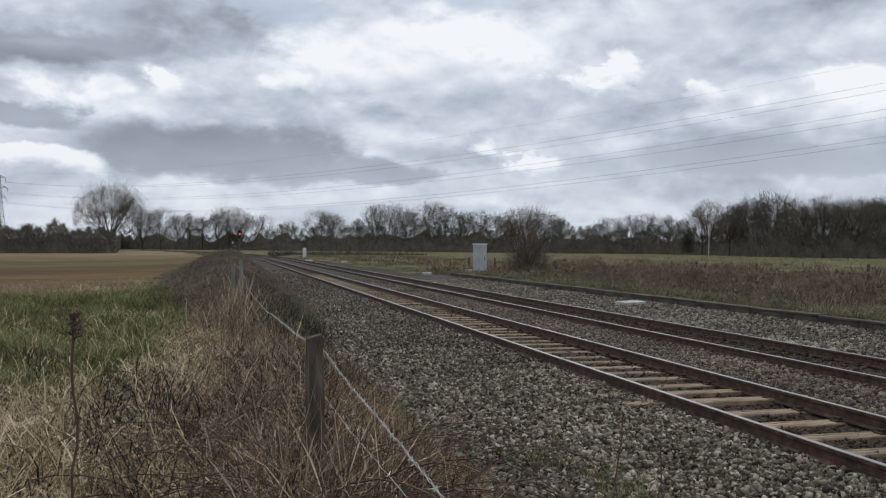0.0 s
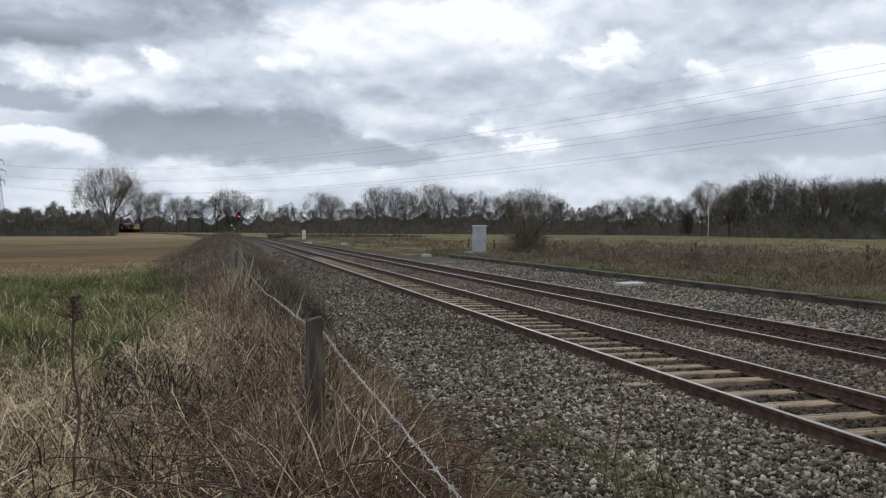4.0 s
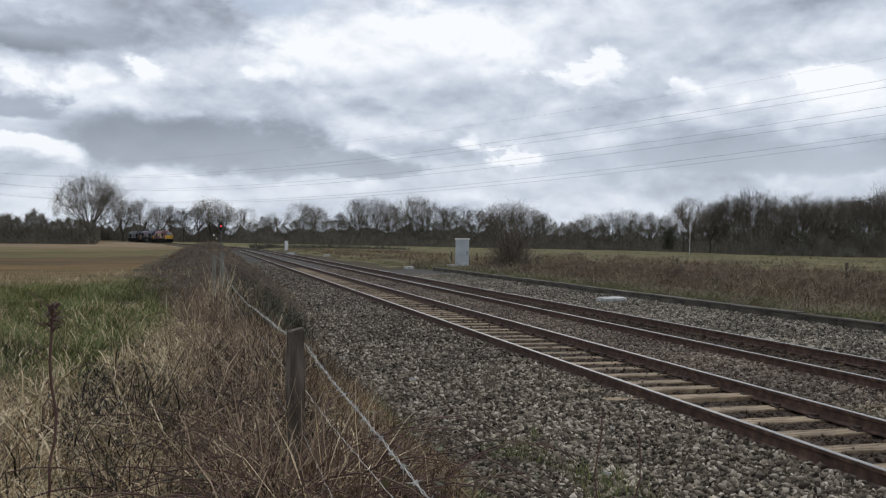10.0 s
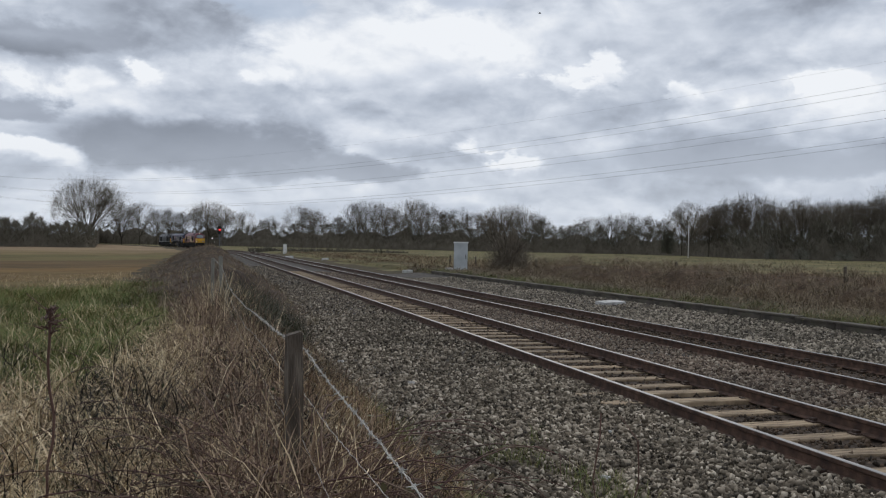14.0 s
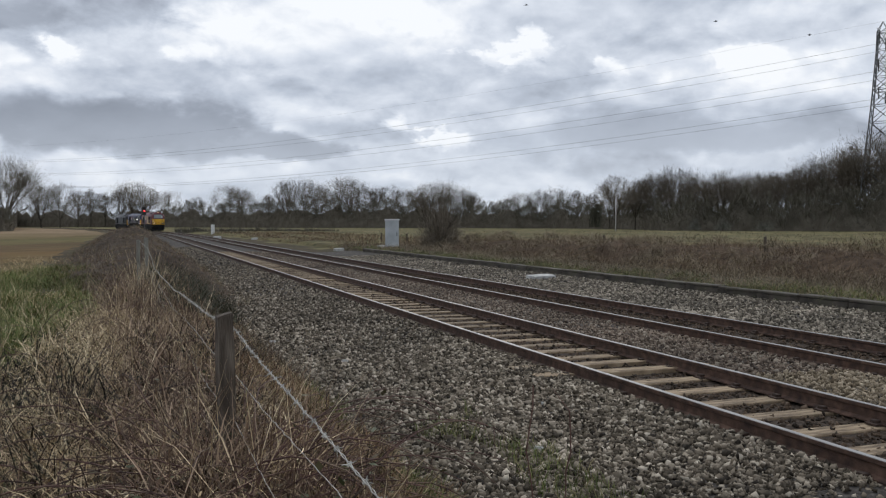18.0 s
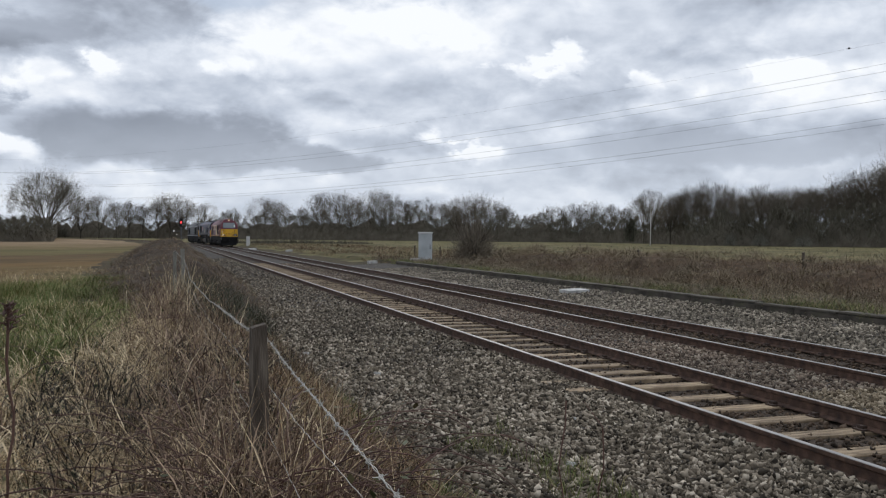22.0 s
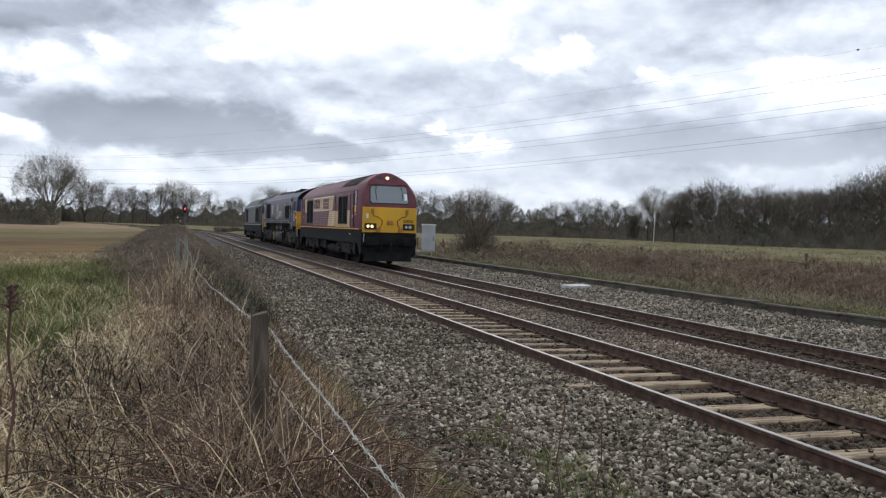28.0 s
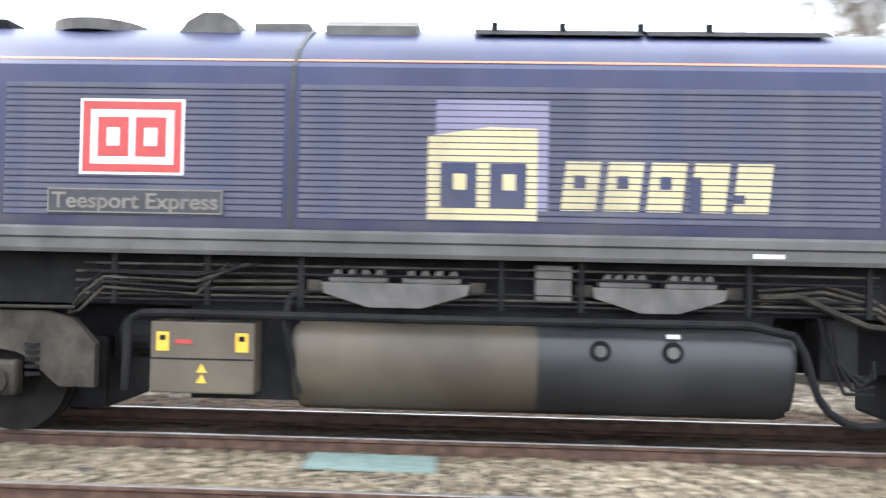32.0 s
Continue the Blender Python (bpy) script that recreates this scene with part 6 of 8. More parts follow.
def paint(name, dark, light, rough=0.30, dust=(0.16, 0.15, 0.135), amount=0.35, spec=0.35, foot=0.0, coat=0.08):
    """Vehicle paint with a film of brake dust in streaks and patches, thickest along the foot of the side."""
    m = material(name, [dark, light], scale=1.3, rough=rough, spec=spec, second=(0.7, 0.85, 1.1), bump=0.015, bump_scale=6)
    nt = m.node_tree
    N, L = nt.nodes.new, nt.links.new
    b = nt.nodes["Principled BSDF"]
    b.inputs["Coat Weight"].default_value = coat
    b.inputs["Coat Roughness"].default_value = 0.16
    src = b.inputs["Base Color"].links[0].from_socket
    tc = N("ShaderNodeTexCoord")
    mp = N("ShaderNodeMapping")
    mp.inputs["Scale"].default_value = (1.0, 1.6, 0.5)
    L(tc.outputs["Object"], mp.inputs[0])
    n = N("ShaderNodeTexNoise")
    n.inputs["Scale"].default_value, n.inputs["Detail"].default_value = 1.1, 8
    L(mp.outputs[0], n.inputs["Vector"])
    mr = N("ShaderNodeMapRange")
    mr.inputs[1].default_value, mr.inputs[2].default_value, mr.inputs[3].default_value, mr.inputs[4].default_value = 0.42, 0.72, 0.04, amount
    L(n.outputs["Fac"], mr.inputs[0])
    mx = N("ShaderNodeMix")
    mx.data_type = "RGBA"
    cover = mr.outputs[0]
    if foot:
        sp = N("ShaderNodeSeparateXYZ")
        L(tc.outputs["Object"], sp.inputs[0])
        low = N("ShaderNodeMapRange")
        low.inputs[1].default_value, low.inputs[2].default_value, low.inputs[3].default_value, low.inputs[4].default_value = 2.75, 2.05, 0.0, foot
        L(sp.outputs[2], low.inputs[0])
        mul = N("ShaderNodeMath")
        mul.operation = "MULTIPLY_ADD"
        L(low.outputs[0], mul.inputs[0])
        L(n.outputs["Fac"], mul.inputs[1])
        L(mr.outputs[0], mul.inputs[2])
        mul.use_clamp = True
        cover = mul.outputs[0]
    L(cover, mx.inputs[0])
    L(src, mx.inputs[6])
    mx.inputs[7].default_value = (*dust, 1)
    L(mx.outputs[2], b.inputs["Base Color"])
    return m


M_MAROON = paint("maroon_paint", (0.11, 0.013, 0.026), (0.15, 0.020, 0.036), amount=0.3, rough=0.48, spec=0.27, coat=0.05)
M_GOLD = paint("gold_paint", (0.50, 0.30, 0.085), (0.58, 0.37, 0.12), amount=0.35, dust=(0.34, 0.29, 0.22))
M_STRIP = material("orange_stripe", [(0.75, 0.33, 0.02), (0.82, 0.38, 0.03)], scale=3, rough=0.4)
M_SALMON = material("salmon_stripe", [(0.42, 0.125, 0.055), (0.50, 0.155, 0.072)], scale=3, rough=0.5)
M_HAZARD = material("hazard_yellow", [(0.62, 0.36, 0.03), (0.70, 0.42, 0.05)], scale=6, rough=0.6)
M_TRAY = material("dusty_grey_tray", [(0.06, 0.056, 0.05), (0.11, 0.103, 0.094)], scale=4, rough=0.8, bump=0.1)
M_BRONZE = material("dull_bronze", [(0.12, 0.108, 0.09), (0.165, 0.15, 0.125)], scale=8, rough=0.5)
M_PLATE = material("dark_name_plate", [(0.022, 0.022, 0.027), (0.038, 0.037, 0.043)], scale=5, rough=0.55)
M_YELLOW = paint("warning_yellow", (0.66, 0.36, 0.012), (0.74, 0.42, 0.02), amount=0.16)
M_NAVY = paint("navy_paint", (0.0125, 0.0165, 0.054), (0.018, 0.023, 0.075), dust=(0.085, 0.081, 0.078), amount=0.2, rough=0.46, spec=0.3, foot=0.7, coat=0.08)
M_GREY = paint("charcoal_paint", (0.008, 0.0085, 0.010), (0.014, 0.014, 0.016), dust=(0.06, 0.056, 0.05), amount=0.10, rough=0.45, spec=0.26, coat=0.05)
M_FRAME = material("dirty_underframe", [(0.006, 0.006, 0.0075), (0.015, 0.0145, 0.0145)], scale=4, rough=0.8, spec=0.18, bump=0.2, second=(1.2, 0.7, 1.4))
M_BOGIE = material("dusty_bogie", [(0.018, 0.016, 0.013), (0.045, 0.039, 0.031), (0.085, 0.073, 0.058)], scale=3, rough=0.9, spec=0.2, bump=0.25, second=(1.0, 0.6, 1.2))
# darker bogie for the express locomotives, with the shade below them in its colour
M_BOGIE_SHADE = material("shaded_bogie", [(0.009, 0.009, 0.010), (0.022, 0.020, 0.018), (0.045, 0.040, 0.034)], scale=3, rough=0.85, spec=0.25, bump=0.25, second=(1.0, 0.6, 1.2))
M_TANK = material("dusty_tank", [(0.064, 0.051, 0.034), (0.10, 0.081, 0.055)], scale=1.0, rough=0.6, bump=0.05, second=(0.5, 0.6, 1.3))
M_TANK_CLEAN = material("wiped_tank", [(0.014, 0.0145, 0.016), (0.028, 0.028, 0.029)], scale=1.0, rough=0.45, bump=0.05, second=(0.5, 0.7, 1.3))
M_SOLEBAR = material("grey_solebar", [(0.055, 0.053, 0.05), (0.10, 0.096, 0.09)], scale=2, rough=0.6, second=(0.5, 0.75, 1.2))
M_GRILLE = material("black_grille", [(0.005, 0.005, 0.006), (0.012, 0.012, 0.013)], scale=12, rough=0.8, spec=0.15, bump=0.3, bump_scale=80)
M_GRILLE_BAR = material("grille_bars", [(0.010, 0.010, 0.011), (0.018, 0.018, 0.019)], scale=8, rough=0.7, spec=0.2)
M_WINDOW_SEAL = material("window_seal", [(0.012, 0.012, 0.013), (0.025, 0.025, 0.026)], scale=10, rough=0.6)
M_STEEL = material("handrail_steel", [(0.55, 0.56, 0.58), (0.7, 0.71, 0.73)], scale=6, rough=0.35, metal=0.4)
M_WHEEL = material("wheel_steel", [(0.007, 0.0065, 0.006), (0.020, 0.017, 0.014)], scale=6, rough=0.85, spec=0.2)
M_WHITE = material("white_paint", [(0.58, 0.58, 0.57), (0.68, 0.68, 0.67)], scale=5, rough=0.5)
M_RED = material("red_paint", [(0.33, 0.030, 0.028), (0.42, 0.042, 0.037)], scale=5, rough=0.45)
M_CREAM = paint("cream_vinyl", (0.42, 0.355, 0.175), (0.50, 0.43, 0.235), amount=0.35)
M_LILAC = paint("lilac_vinyl", (0.15, 0.135, 0.22), (0.19, 0.17, 0.26), amount=0.3)
M_NOSE_GEAR = material("brown_nose_gear", [(0.35, 0.13, 0.03), (0.45, 0.18, 0.05)], scale=8, rough=0.6)
M_LIT = glow("lit_headlamp", (1.0, 0.78, 0.42), 1.1)
# opaque pane; its grey stands in for what the side glass reflects
M_PANE = material("reflection_grey_side_pane", [(0.15, 0.175, 0.18), (0.20, 0.225, 0.23)], scale=2, rough=0.12)
M_LENS = material("lamp_lens", [(0.45, 0.45, 0.45), (0.6, 0.6, 0.6)], scale=8, rough=0.15)
M_CAB_DARK = material("cab_interior", [(0.022, 0.026, 0.028), (0.05, 0.057, 0.06)], scale=2, rough=0.8)


def glass_material(name, tint, alpha_rough=0.05):
    m = bpy.data.materials.new(name)
    m.use_nodes = True
    b = m.node_tree.nodes["Principled BSDF"]
    b.inputs["Base Color"].default_value = (*tint, 1)
    b.inputs["Roughness"].default_value = alpha_rough
    b.inputs["Transmission Weight"].default_value = 0.7
    b.inputs["IOR"].default_value = 1.36
    return m


M_SCREEN = glass_material("windscreen_glass", (0.62, 0.68, 0.70))
# the blue is the sky's reflection, mottled into the base colour
M_SCREEN_SKY = material("sky_painted_windscreen", [(0.030, 0.055, 0.20), (0.075, 0.14, 0.42)], scale=1.1, rough=0.04, spec=0.8)
FACING = Matrix(((0, 0, -1, 0), (-1, 0, 0, 0), (0, 1, 0, 0), (0, 0, 0, 1)))       # writing read from -x
FORWARD = Matrix(((1, 0, 0, 0), (0, 0, -1, 0), (0, 1, 0, 0), (0, 0, 0, 1)))       # writing read from -y


def lettering(name, words, height, at, turn, mat, parent, stretch=1.0, label=""):
    """Raised writing in the built-in font, centred at a place."""
    cu = bpy.data.curves.new(name, "FONT")
    cu.body, cu.size, cu.extrude, cu.align_x, cu.align_y = words, height * 1.38, 0.004, "CENTER", "CENTER"
    cu.offset = height * 0.02
    tmp = new("tmp", cu)
    me = bpy.data.meshes.new_from_object(tmp.evaluated_get(bpy.context.evaluated_depsgraph_get()))
    bpy.data.objects.remove(tmp)
    # one part for each character
    bm = bmesh.new()
    bm.from_mesh(me)
    bpy.data.meshes.remove(me)
    left, groups = set(bm.verts), []
    while left:
        stack, island = [left.pop()], []
        while stack:
            v = stack.pop()
            island.append(v)
            for ed in v.link_edges:
                w = ed.other_vert(v)
                if w in left:
                    left.remove(w)
                    stack.append(w)
        lo, hi = min(v.co.x for v in island), max(v.co.x for v in island)
        for g in groups:
            if lo < g[1] - 0.1 * height and hi > g[0] + 0.1 * height:
                g[2].extend(island)
                g[0], g[1] = min(g[0], lo), max(g[1], hi)
                break
        else:
            groups.append([lo, hi, island])
    groups.sort(key=lambda g: g[0])
    place = Matrix.Translation(at) @ turn @ Matrix.Diagonal((stretch, 1, 1, 1))
    for lo, hi, island in groups:
        keep = set(island)
        one = bm.copy()
        one.verts.ensure_lookup_table()
        bm.verts.index_update()
        drop = [one.verts[v.index] for v in bm.verts if v not in keep]
        bmesh.ops.delete(one, geom=drop, context="VERTS")
        one.transform(place)
        part(name, one, mat, parent, label)
    bm.free()


def plate(x, y0, y1, z0, z1, thick=0.01, bevel=0.0, bm=None):
    """A thin panel standing proud of the side at x (negative: the near side)."""
    s = -1 if x < 0 else 1
    return box(x, x + s * thick, y0, y1, z0, z1, bevel, bm)


class Shell:
    """A body skin: one half cross-section carried along y, drawn in towards the ends."""

    def __init__(self, half, stations, base):
        self.half, self.stations, self.base = half, stations, base
        self.top = half[-1][1]

    def section(self, y):
        ys = [s[0] for s in self.stations]
        top = float(np.interp(y, ys, [s[1] for s in self.stations]))
        wide = float(np.interp(y, ys, [s[2] for s in self.stations]))
        k = (top - self.base) / (self.top - self.base)
        return [(x * wide, self.base + (z - self.base) * k) for x, z in self.half]

    def at(self, y, f):
        """A point across the section: f from -1 (near side's foot) to 1 (far side's foot)."""
        sec = self.section(y)
        a = (1 - abs(f)) * (len(sec) - 1)
        i = min(int(a), len(sec) - 2)
        x = sec[i][0] + (sec[i + 1][0] - sec[i][0]) * (a - i)
        z = sec[i][1] + (sec[i + 1][1] - sec[i][1]) * (a - i)
        return Vector((math.copysign(x, f), y, z))

    def skin(self, name, mat, parent, lo, hi, smooth=True):
        """The part of the skin whose section points run from lo to hi on both sides."""
        bm = bmesh.new()
        rings = []
        for y, *_ in self.stations:
            sec = self.section(y)
            pts = [(-x, z) for x, z in sec[lo:hi]] + ([(x, z) for x, z in sec[lo:hi][::-1]] if hi < len(sec) else [(x, z) for x, z in sec[lo:hi - 1][::-1]])
            rings.append([bm.verts.new((x, y, z)) for x, z in pts])
        n = len(rings[0])
        for a, b in zip(rings, rings[1:]):
            for i in range(n):
                bm.faces.new((a[i], a[(i + 1) % n], b[(i + 1) % n], b[i]))
        bm.faces.new(rings[0])
        bm.faces.new(rings[-1][::-1])
        bmesh.ops.recalc_face_normals(bm, faces=bm.faces[:])
        ob = part(name, bm, mat, parent, smooth=False)
        if smooth:
            ob.data.shade_smooth()
            ob.data.set_sharp_from_angle(angle=radians(28))
        return ob

    def patch(self, y0, y1, f0, f1, out, ny=6, nf=12):
        """A sheet lying on the skin between two stations, lifted by out."""
        bm = bmesh.new()
        grid = []
        for j in range(ny + 1):
            y = y0 + (y1 - y0) * j / ny
            row = []
            for i in range(nf + 1):
                f = f0 + (f1 - f0) * i / nf
                p = self.at(y, f)
                d = (self.at(y + 0.02, f) - self.at(y - 0.02, f)).cross(self.at(y, f + 0.01) - self.at(y, f - 0.01))
                if d.z < 0:
                    d.negate()
                row.append(bm.verts.new(p + d.normalized() * out))
            grid.append(row)
        for a, b in zip(grid, grid[1:]):
            for i in range(nf):
                bm.faces.new((a[i], a[i + 1], b[i + 1], b[i]))
        bmesh.ops.recalc_face_normals(bm, faces=bm.faces[:])
        return bm


def grille(parent, side, y0, y1, z0, z1, bars=14, rail=0.05):
    """A dark air intake: backing, raised rim and upright bars."""
    x = side * 1.325
    g = part("grille", plate(x, y0, y1, z0, z1, 0.006), M_GRILLE, parent, "black mesh air intake")
    rim = plate(x, y0, y0 + rail, z0, z1, 0.02)
    plate(x, y1 - rail, y1, z0, z1, 0.02, bm=rim)
    plate(x, y0 + rail, y1 - rail, z0, z0 + rail, 0.02, bm=rim)
    plate(x, y0 + rail, y1 - rail, z1 - rail, z1, 0.02, bm=rim)
    part("grille_frame", rim, M_WINDOW_SEAL, g)
    bm = bmesh.new()
    for i in range(bars):
        y = y0 + rail + (y1 - y0 - 2 * rail) * (i + 0.5) / bars
        box(x, x + side * 0.012, y - 0.008, y + 0.008, z0 + rail, z1 - rail, bm=bm)
    part("grille_mesh", bm, M_GRILLE_BAR, g)
    return g


def slat_mesh(length, height, depth, side):
    """One sloping louvre blade, deepest at its lower edge."""
    bm = prism([(0, 0), (side * depth, height * 0.12), (side * depth, height * 0.3), (side * 0.002, height * 0.98)], "y", -length / 2, length / 2)
    me = bpy.data.meshes.new("louvre_slat")
    bm.to_mesh(me)
    bm.free()
    return me


def louvres(parent, side, y0, y1, z0, z1, count, mat, depth=0.022, name="louvre_slat"):
    h = (z1 - z0) / count
    me = slat_mesh(y1 - y0, h, depth, side)
    me.materials.append(mat)
    for i in range(count):
        s = new(name, me)
        s.parent = parent
        s.location = (side * 1.322, (y0 + y1) / 2, z0 + i * h)


def window(parent, side, y0, y1, z0, z1, split=0, mat=None, frame_mat=None, rail=0.035):
    x = side * 1.325
    w = part("window", plate(x, y0, y1, z0, z1, 0.008), mat or M_SCREEN, parent, "dark cab side window")
    rim = plate(x, y0 - rail, y0, z0 - rail, z1 + rail, 0.018)
    plate(x, y1, y1 + rail, z0 - rail, z1 + rail, 0.018, bm=rim)
    plate(x, y0, y1, z0 - rail, z0, 0.018, bm=rim)
    plate(x, y0, y1, z1, z1 + rail, 0.018, bm=rim)
    if split:
        plate(x, (y0 + y1) / 2 - 0.015, (y0 + y1) / 2 + 0.015, z0, z1, 0.016, bm=rim)
    part("window_frame", rim, frame_mat or M_WINDOW_SEAL, w)
    return w


def door(parent, side, y0, y1, z0, z1, mat):
    x = side * 1.325
    d = part("door", plate(x, y0, y1, z0, z1, 0.012, bevel=0.004), mat, parent)
    gap = plate(x, y0 - 0.018, y0, z0, z1, 0.004)
    plate(x, y1, y1 + 0.018, z0, z1, 0.004, bm=gap)
    plate(x, y0 - 0.018, y1 + 0.018, z1, z1 + 0.018, 0.004, bm=gap)
    part("door_seal", gap, M_WINDOW_SEAL, d)
    for lo, hi in ((0.45, 0.6), (0.95, 1.05)):
        part("door_handle", rod((x + side * 0.03, y0 + 0.1, z0 + lo), (x + side * 0.03, y0 + 0.1, z0 + hi), 0.014), M_STEEL, d, "steel door handle")
    return d


def handrail(parent, side, y, z0, z1, off=0.07):
    x = side * (1.325 + off)
    part("handrail", pipe([(side * 1.32, y, z0), (x, y, z0 + 0.05), (x, y, z1 - 0.05), (side * 1.32, y, z1)], 0.0125), M_STEEL, parent, "bright steel handrail")


WHEELSETS = []


def wheelset(parent, y, r=0.53):
    w = empty("wheelset")
    w.parent = parent
    w.location = (0, y, r)
    for s in (-1, 1):
        bm = bmesh.new()
        rod((s * 0.685, 0, 0), (s * 0.82, 0, 0), r, bm, 40)
        rod((s * 0.655, 0, 0), (s * 0.69, 0, 0), r + 0.028, bm, 40)
        rod((s * 0.80, 0, 0), (s * 0.86, 0, 0), 0.17, bm, 16)
        for k in range(6):
            a = k * math.pi / 3
            rod((s * 0.815, 0.33 * math.cos(a), 0.33 * math.sin(a)), (s * 0.828, 0.33 * math.cos(a), 0.33 * math.sin(a)), 0.05, bm, 8)
        part("wheel", bm, M_WHEEL, w)
    part("axle", rod((-0.7, 0, 0), (0.7, 0, 0), 0.09, sides=10), M_FRAME, w)
    WHEELSETS.append((w, y, r))
    return w


def arch_outline(y0, y1, axles, top, low, r):
    """A bogie side frame: straight top with rounded ends, and arches over the axles."""
    pts = [(y0, top - 0.30), (y0 + 0.22, top - 0.06), (y0 + 0.5, top)]
    pts += [(y1 - 0.5, top), (y1 - 0.22, top - 0.06), (y1, top - 0.30), (y1, low)]
    for c in sorted(axles, reverse=True):
        pts.append((min(c + r + 0.14, y1 - 0.02), low))
        for k in range(7):
            a = radians(25 + k * 130 / 6)
            pts.append((c + r * math.cos(a), low + 0.02 + (r * 0.72) * math.sin(a)))
        pts.append((max(c - r - 0.14, y0 + 0.02), low))
    pts.append((y0, low))
    clean = []
    for p in pts:
        if not clean or (abs(p[0] - clean[-1][0]) + abs(p[1] - clean[-1][1])) > 1e-3:
            clean.append(p)
    return clean


def bogie(parent, y0, y1, axles, top=1.18, low=0.62, metal=None):
    metal = metal or M_BOGIE
    b = empty("bogie")
    b.parent = parent
    for s in (-1, 1):
        lo, hi = sorted((s * 1.06, s * 1.17))
        bm = bmesh.new()
        pts = arch_outline(y0, y1, axles, top, low, 0.46)
        try:
            prism(pts, "x", lo, hi, bm)
            bmesh.ops.triangulate(bm, faces=[f for f in bm.faces if len(f.verts) > 4])
        except ValueError:
            pass
        part("side_frame", bm, metal, b, "dusty cast bogie side frame")
        for c in axles:
            bx = box(s * 1.02, s * 1.20, c - 0.19, c + 0.19, 0.40, 0.74, bevel=0.04)
            rod((s * 1.18, c, 0.55), (s * 1.25, c, 0.55), 0.13, bx, 14)
            part("axle_box", bx, metal, b)
            for d in (-0.34, 0.34):
                sp = bmesh.new()
                for k in range(5):
                    rod((s * 1.13, c + d, 0.60 + 0.07 * k), (s * 1.13, c + d, 0.635 + 0.07 * k), 0.085, sp, 12)
                part("spring", sp, M_FRAME, b)
        mid = (y0 + y1) / 2
        dm = rod((s * 1.2, mid - 0.5, 0.72), (s * 1.2, mid + 0.25, 1.1), 0.05, sides=10)
        rod((s * 1.2, mid - 0.15, 0.895), (s * 1.2, mid + 0.25, 1.1), 0.07, dm, 10)
        part("damper", dm, metal, b)
        part("brake_pipe", pipe([(s * 1.19, y0 + 0.2, top + 0.05), (s * 1.19, mid, top + 0.03), (s * 1.19, y1 - 0.2, top + 0.06)], 0.016), metal, b)
    part("cross_frame", box(-1.0, 1.0, y0 + 0.3, y1 - 0.3, 0.65, 0.95), M_FRAME, b)
    # block added to close the bright gap, as deep shade would
    part("traction_motor", box(-0.62, 0.62, y0 + 0.1, y1 - 0.1, 0.20, 0.95, bevel=0.05), M_FRAME, b, "dark block added between the wheels for the shade under the bogie")
    return b


def buffers(parent, y, end):
    for s in (-1, 1):
        bm = rod((s * 0.87, y - end * 0.1, 1.10), (s * 0.87, y + end * 0.40, 1.10), 0.11, sides=14)
        b2 = box(s * 0.87 - 0.29, s * 0.87 + 0.29, y + end * 0.40 - 0.02, y + end * 0.40 + 0.03, 0.92, 1.28, bevel=0.02)
        me = bpy.data.meshes.new("tmp")
        b2.to_mesh(me)
        b2.free()
        bm.from_mesh(me)
        bpy.data.meshes.remove(me)
        part("buffer", bm, M_FRAME, parent, "black steel buffer")
    hk = pipe([(0, y, 1.05), (0, y + end * 0.28, 1.05), (0, y + end * 0.36, 0.9), (0, y + end * 0.33, 0.62)], 0.045, sides=8)
    part("coupling", hk, M_FRAME, parent, "drooping screw coupling")
    for x in (-0.42, 0.38):
        part("brake_hose", pipe([(x, y, 1.2), (x, y + end * 0.16, 1.1), (x * 0.9, y + end * 0.22, 0.8), (x * 0.75, y + end * 0.12, 0.62)], 0.025), M_FRAME, parent)


def lamp_cluster(parent, x, y, z, end, lit, wide=0.27):
    c = part("headlamp_housing", box(x - wide, x + wide, y - 0.02, y + end * 0.03, z - 0.14, z + 0.14, bevel=0.03), M_WINDOW_SEAL, parent, "black headlamp housing")
    for k, (dx, r) in enumerate(((-0.12, 0.062), (0.06, 0.066))):
        part("headlamp", rod((x + dx, y + end * 0.02, z), (x + dx, y + end * 0.05, z), r, sides=18), M_LIT if lit and k < 2 else M_LENS, c, "lit warm headlamp" if lit else "unlit headlamp")


RAKE = 0.42      # how far the windscreen leans back for each metre of height


def rake_slab(pts, lo, hi, end, foot=9.42, base=2.66, lean=RAKE):
    """A flat panel on the raked cab front: (x, z) outline between two depths along the slope's normal."""
    k = 1 / math.hypot(1, lean)
    nrm = Vector((0, end * k, lean * k))
    bm = bmesh.new()
    rings = [[bm.verts.new(Vector((x, end * (foot - (z - base) * lean), z)) + nrm * d) for x, z in pts] for d in (lo, hi)]
    bm.faces.new(rings[0])
    bm.faces.new(rings[1][::-1])
    n = len(pts)
    for i in range(n):
        bm.faces.new((rings[0][i], rings[1][i], rings[1][(i + 1) % n], rings[0][(i + 1) % n]))
    bmesh.ops.recalc_face_normals(bm, faces=bm.faces[:])
    return bm


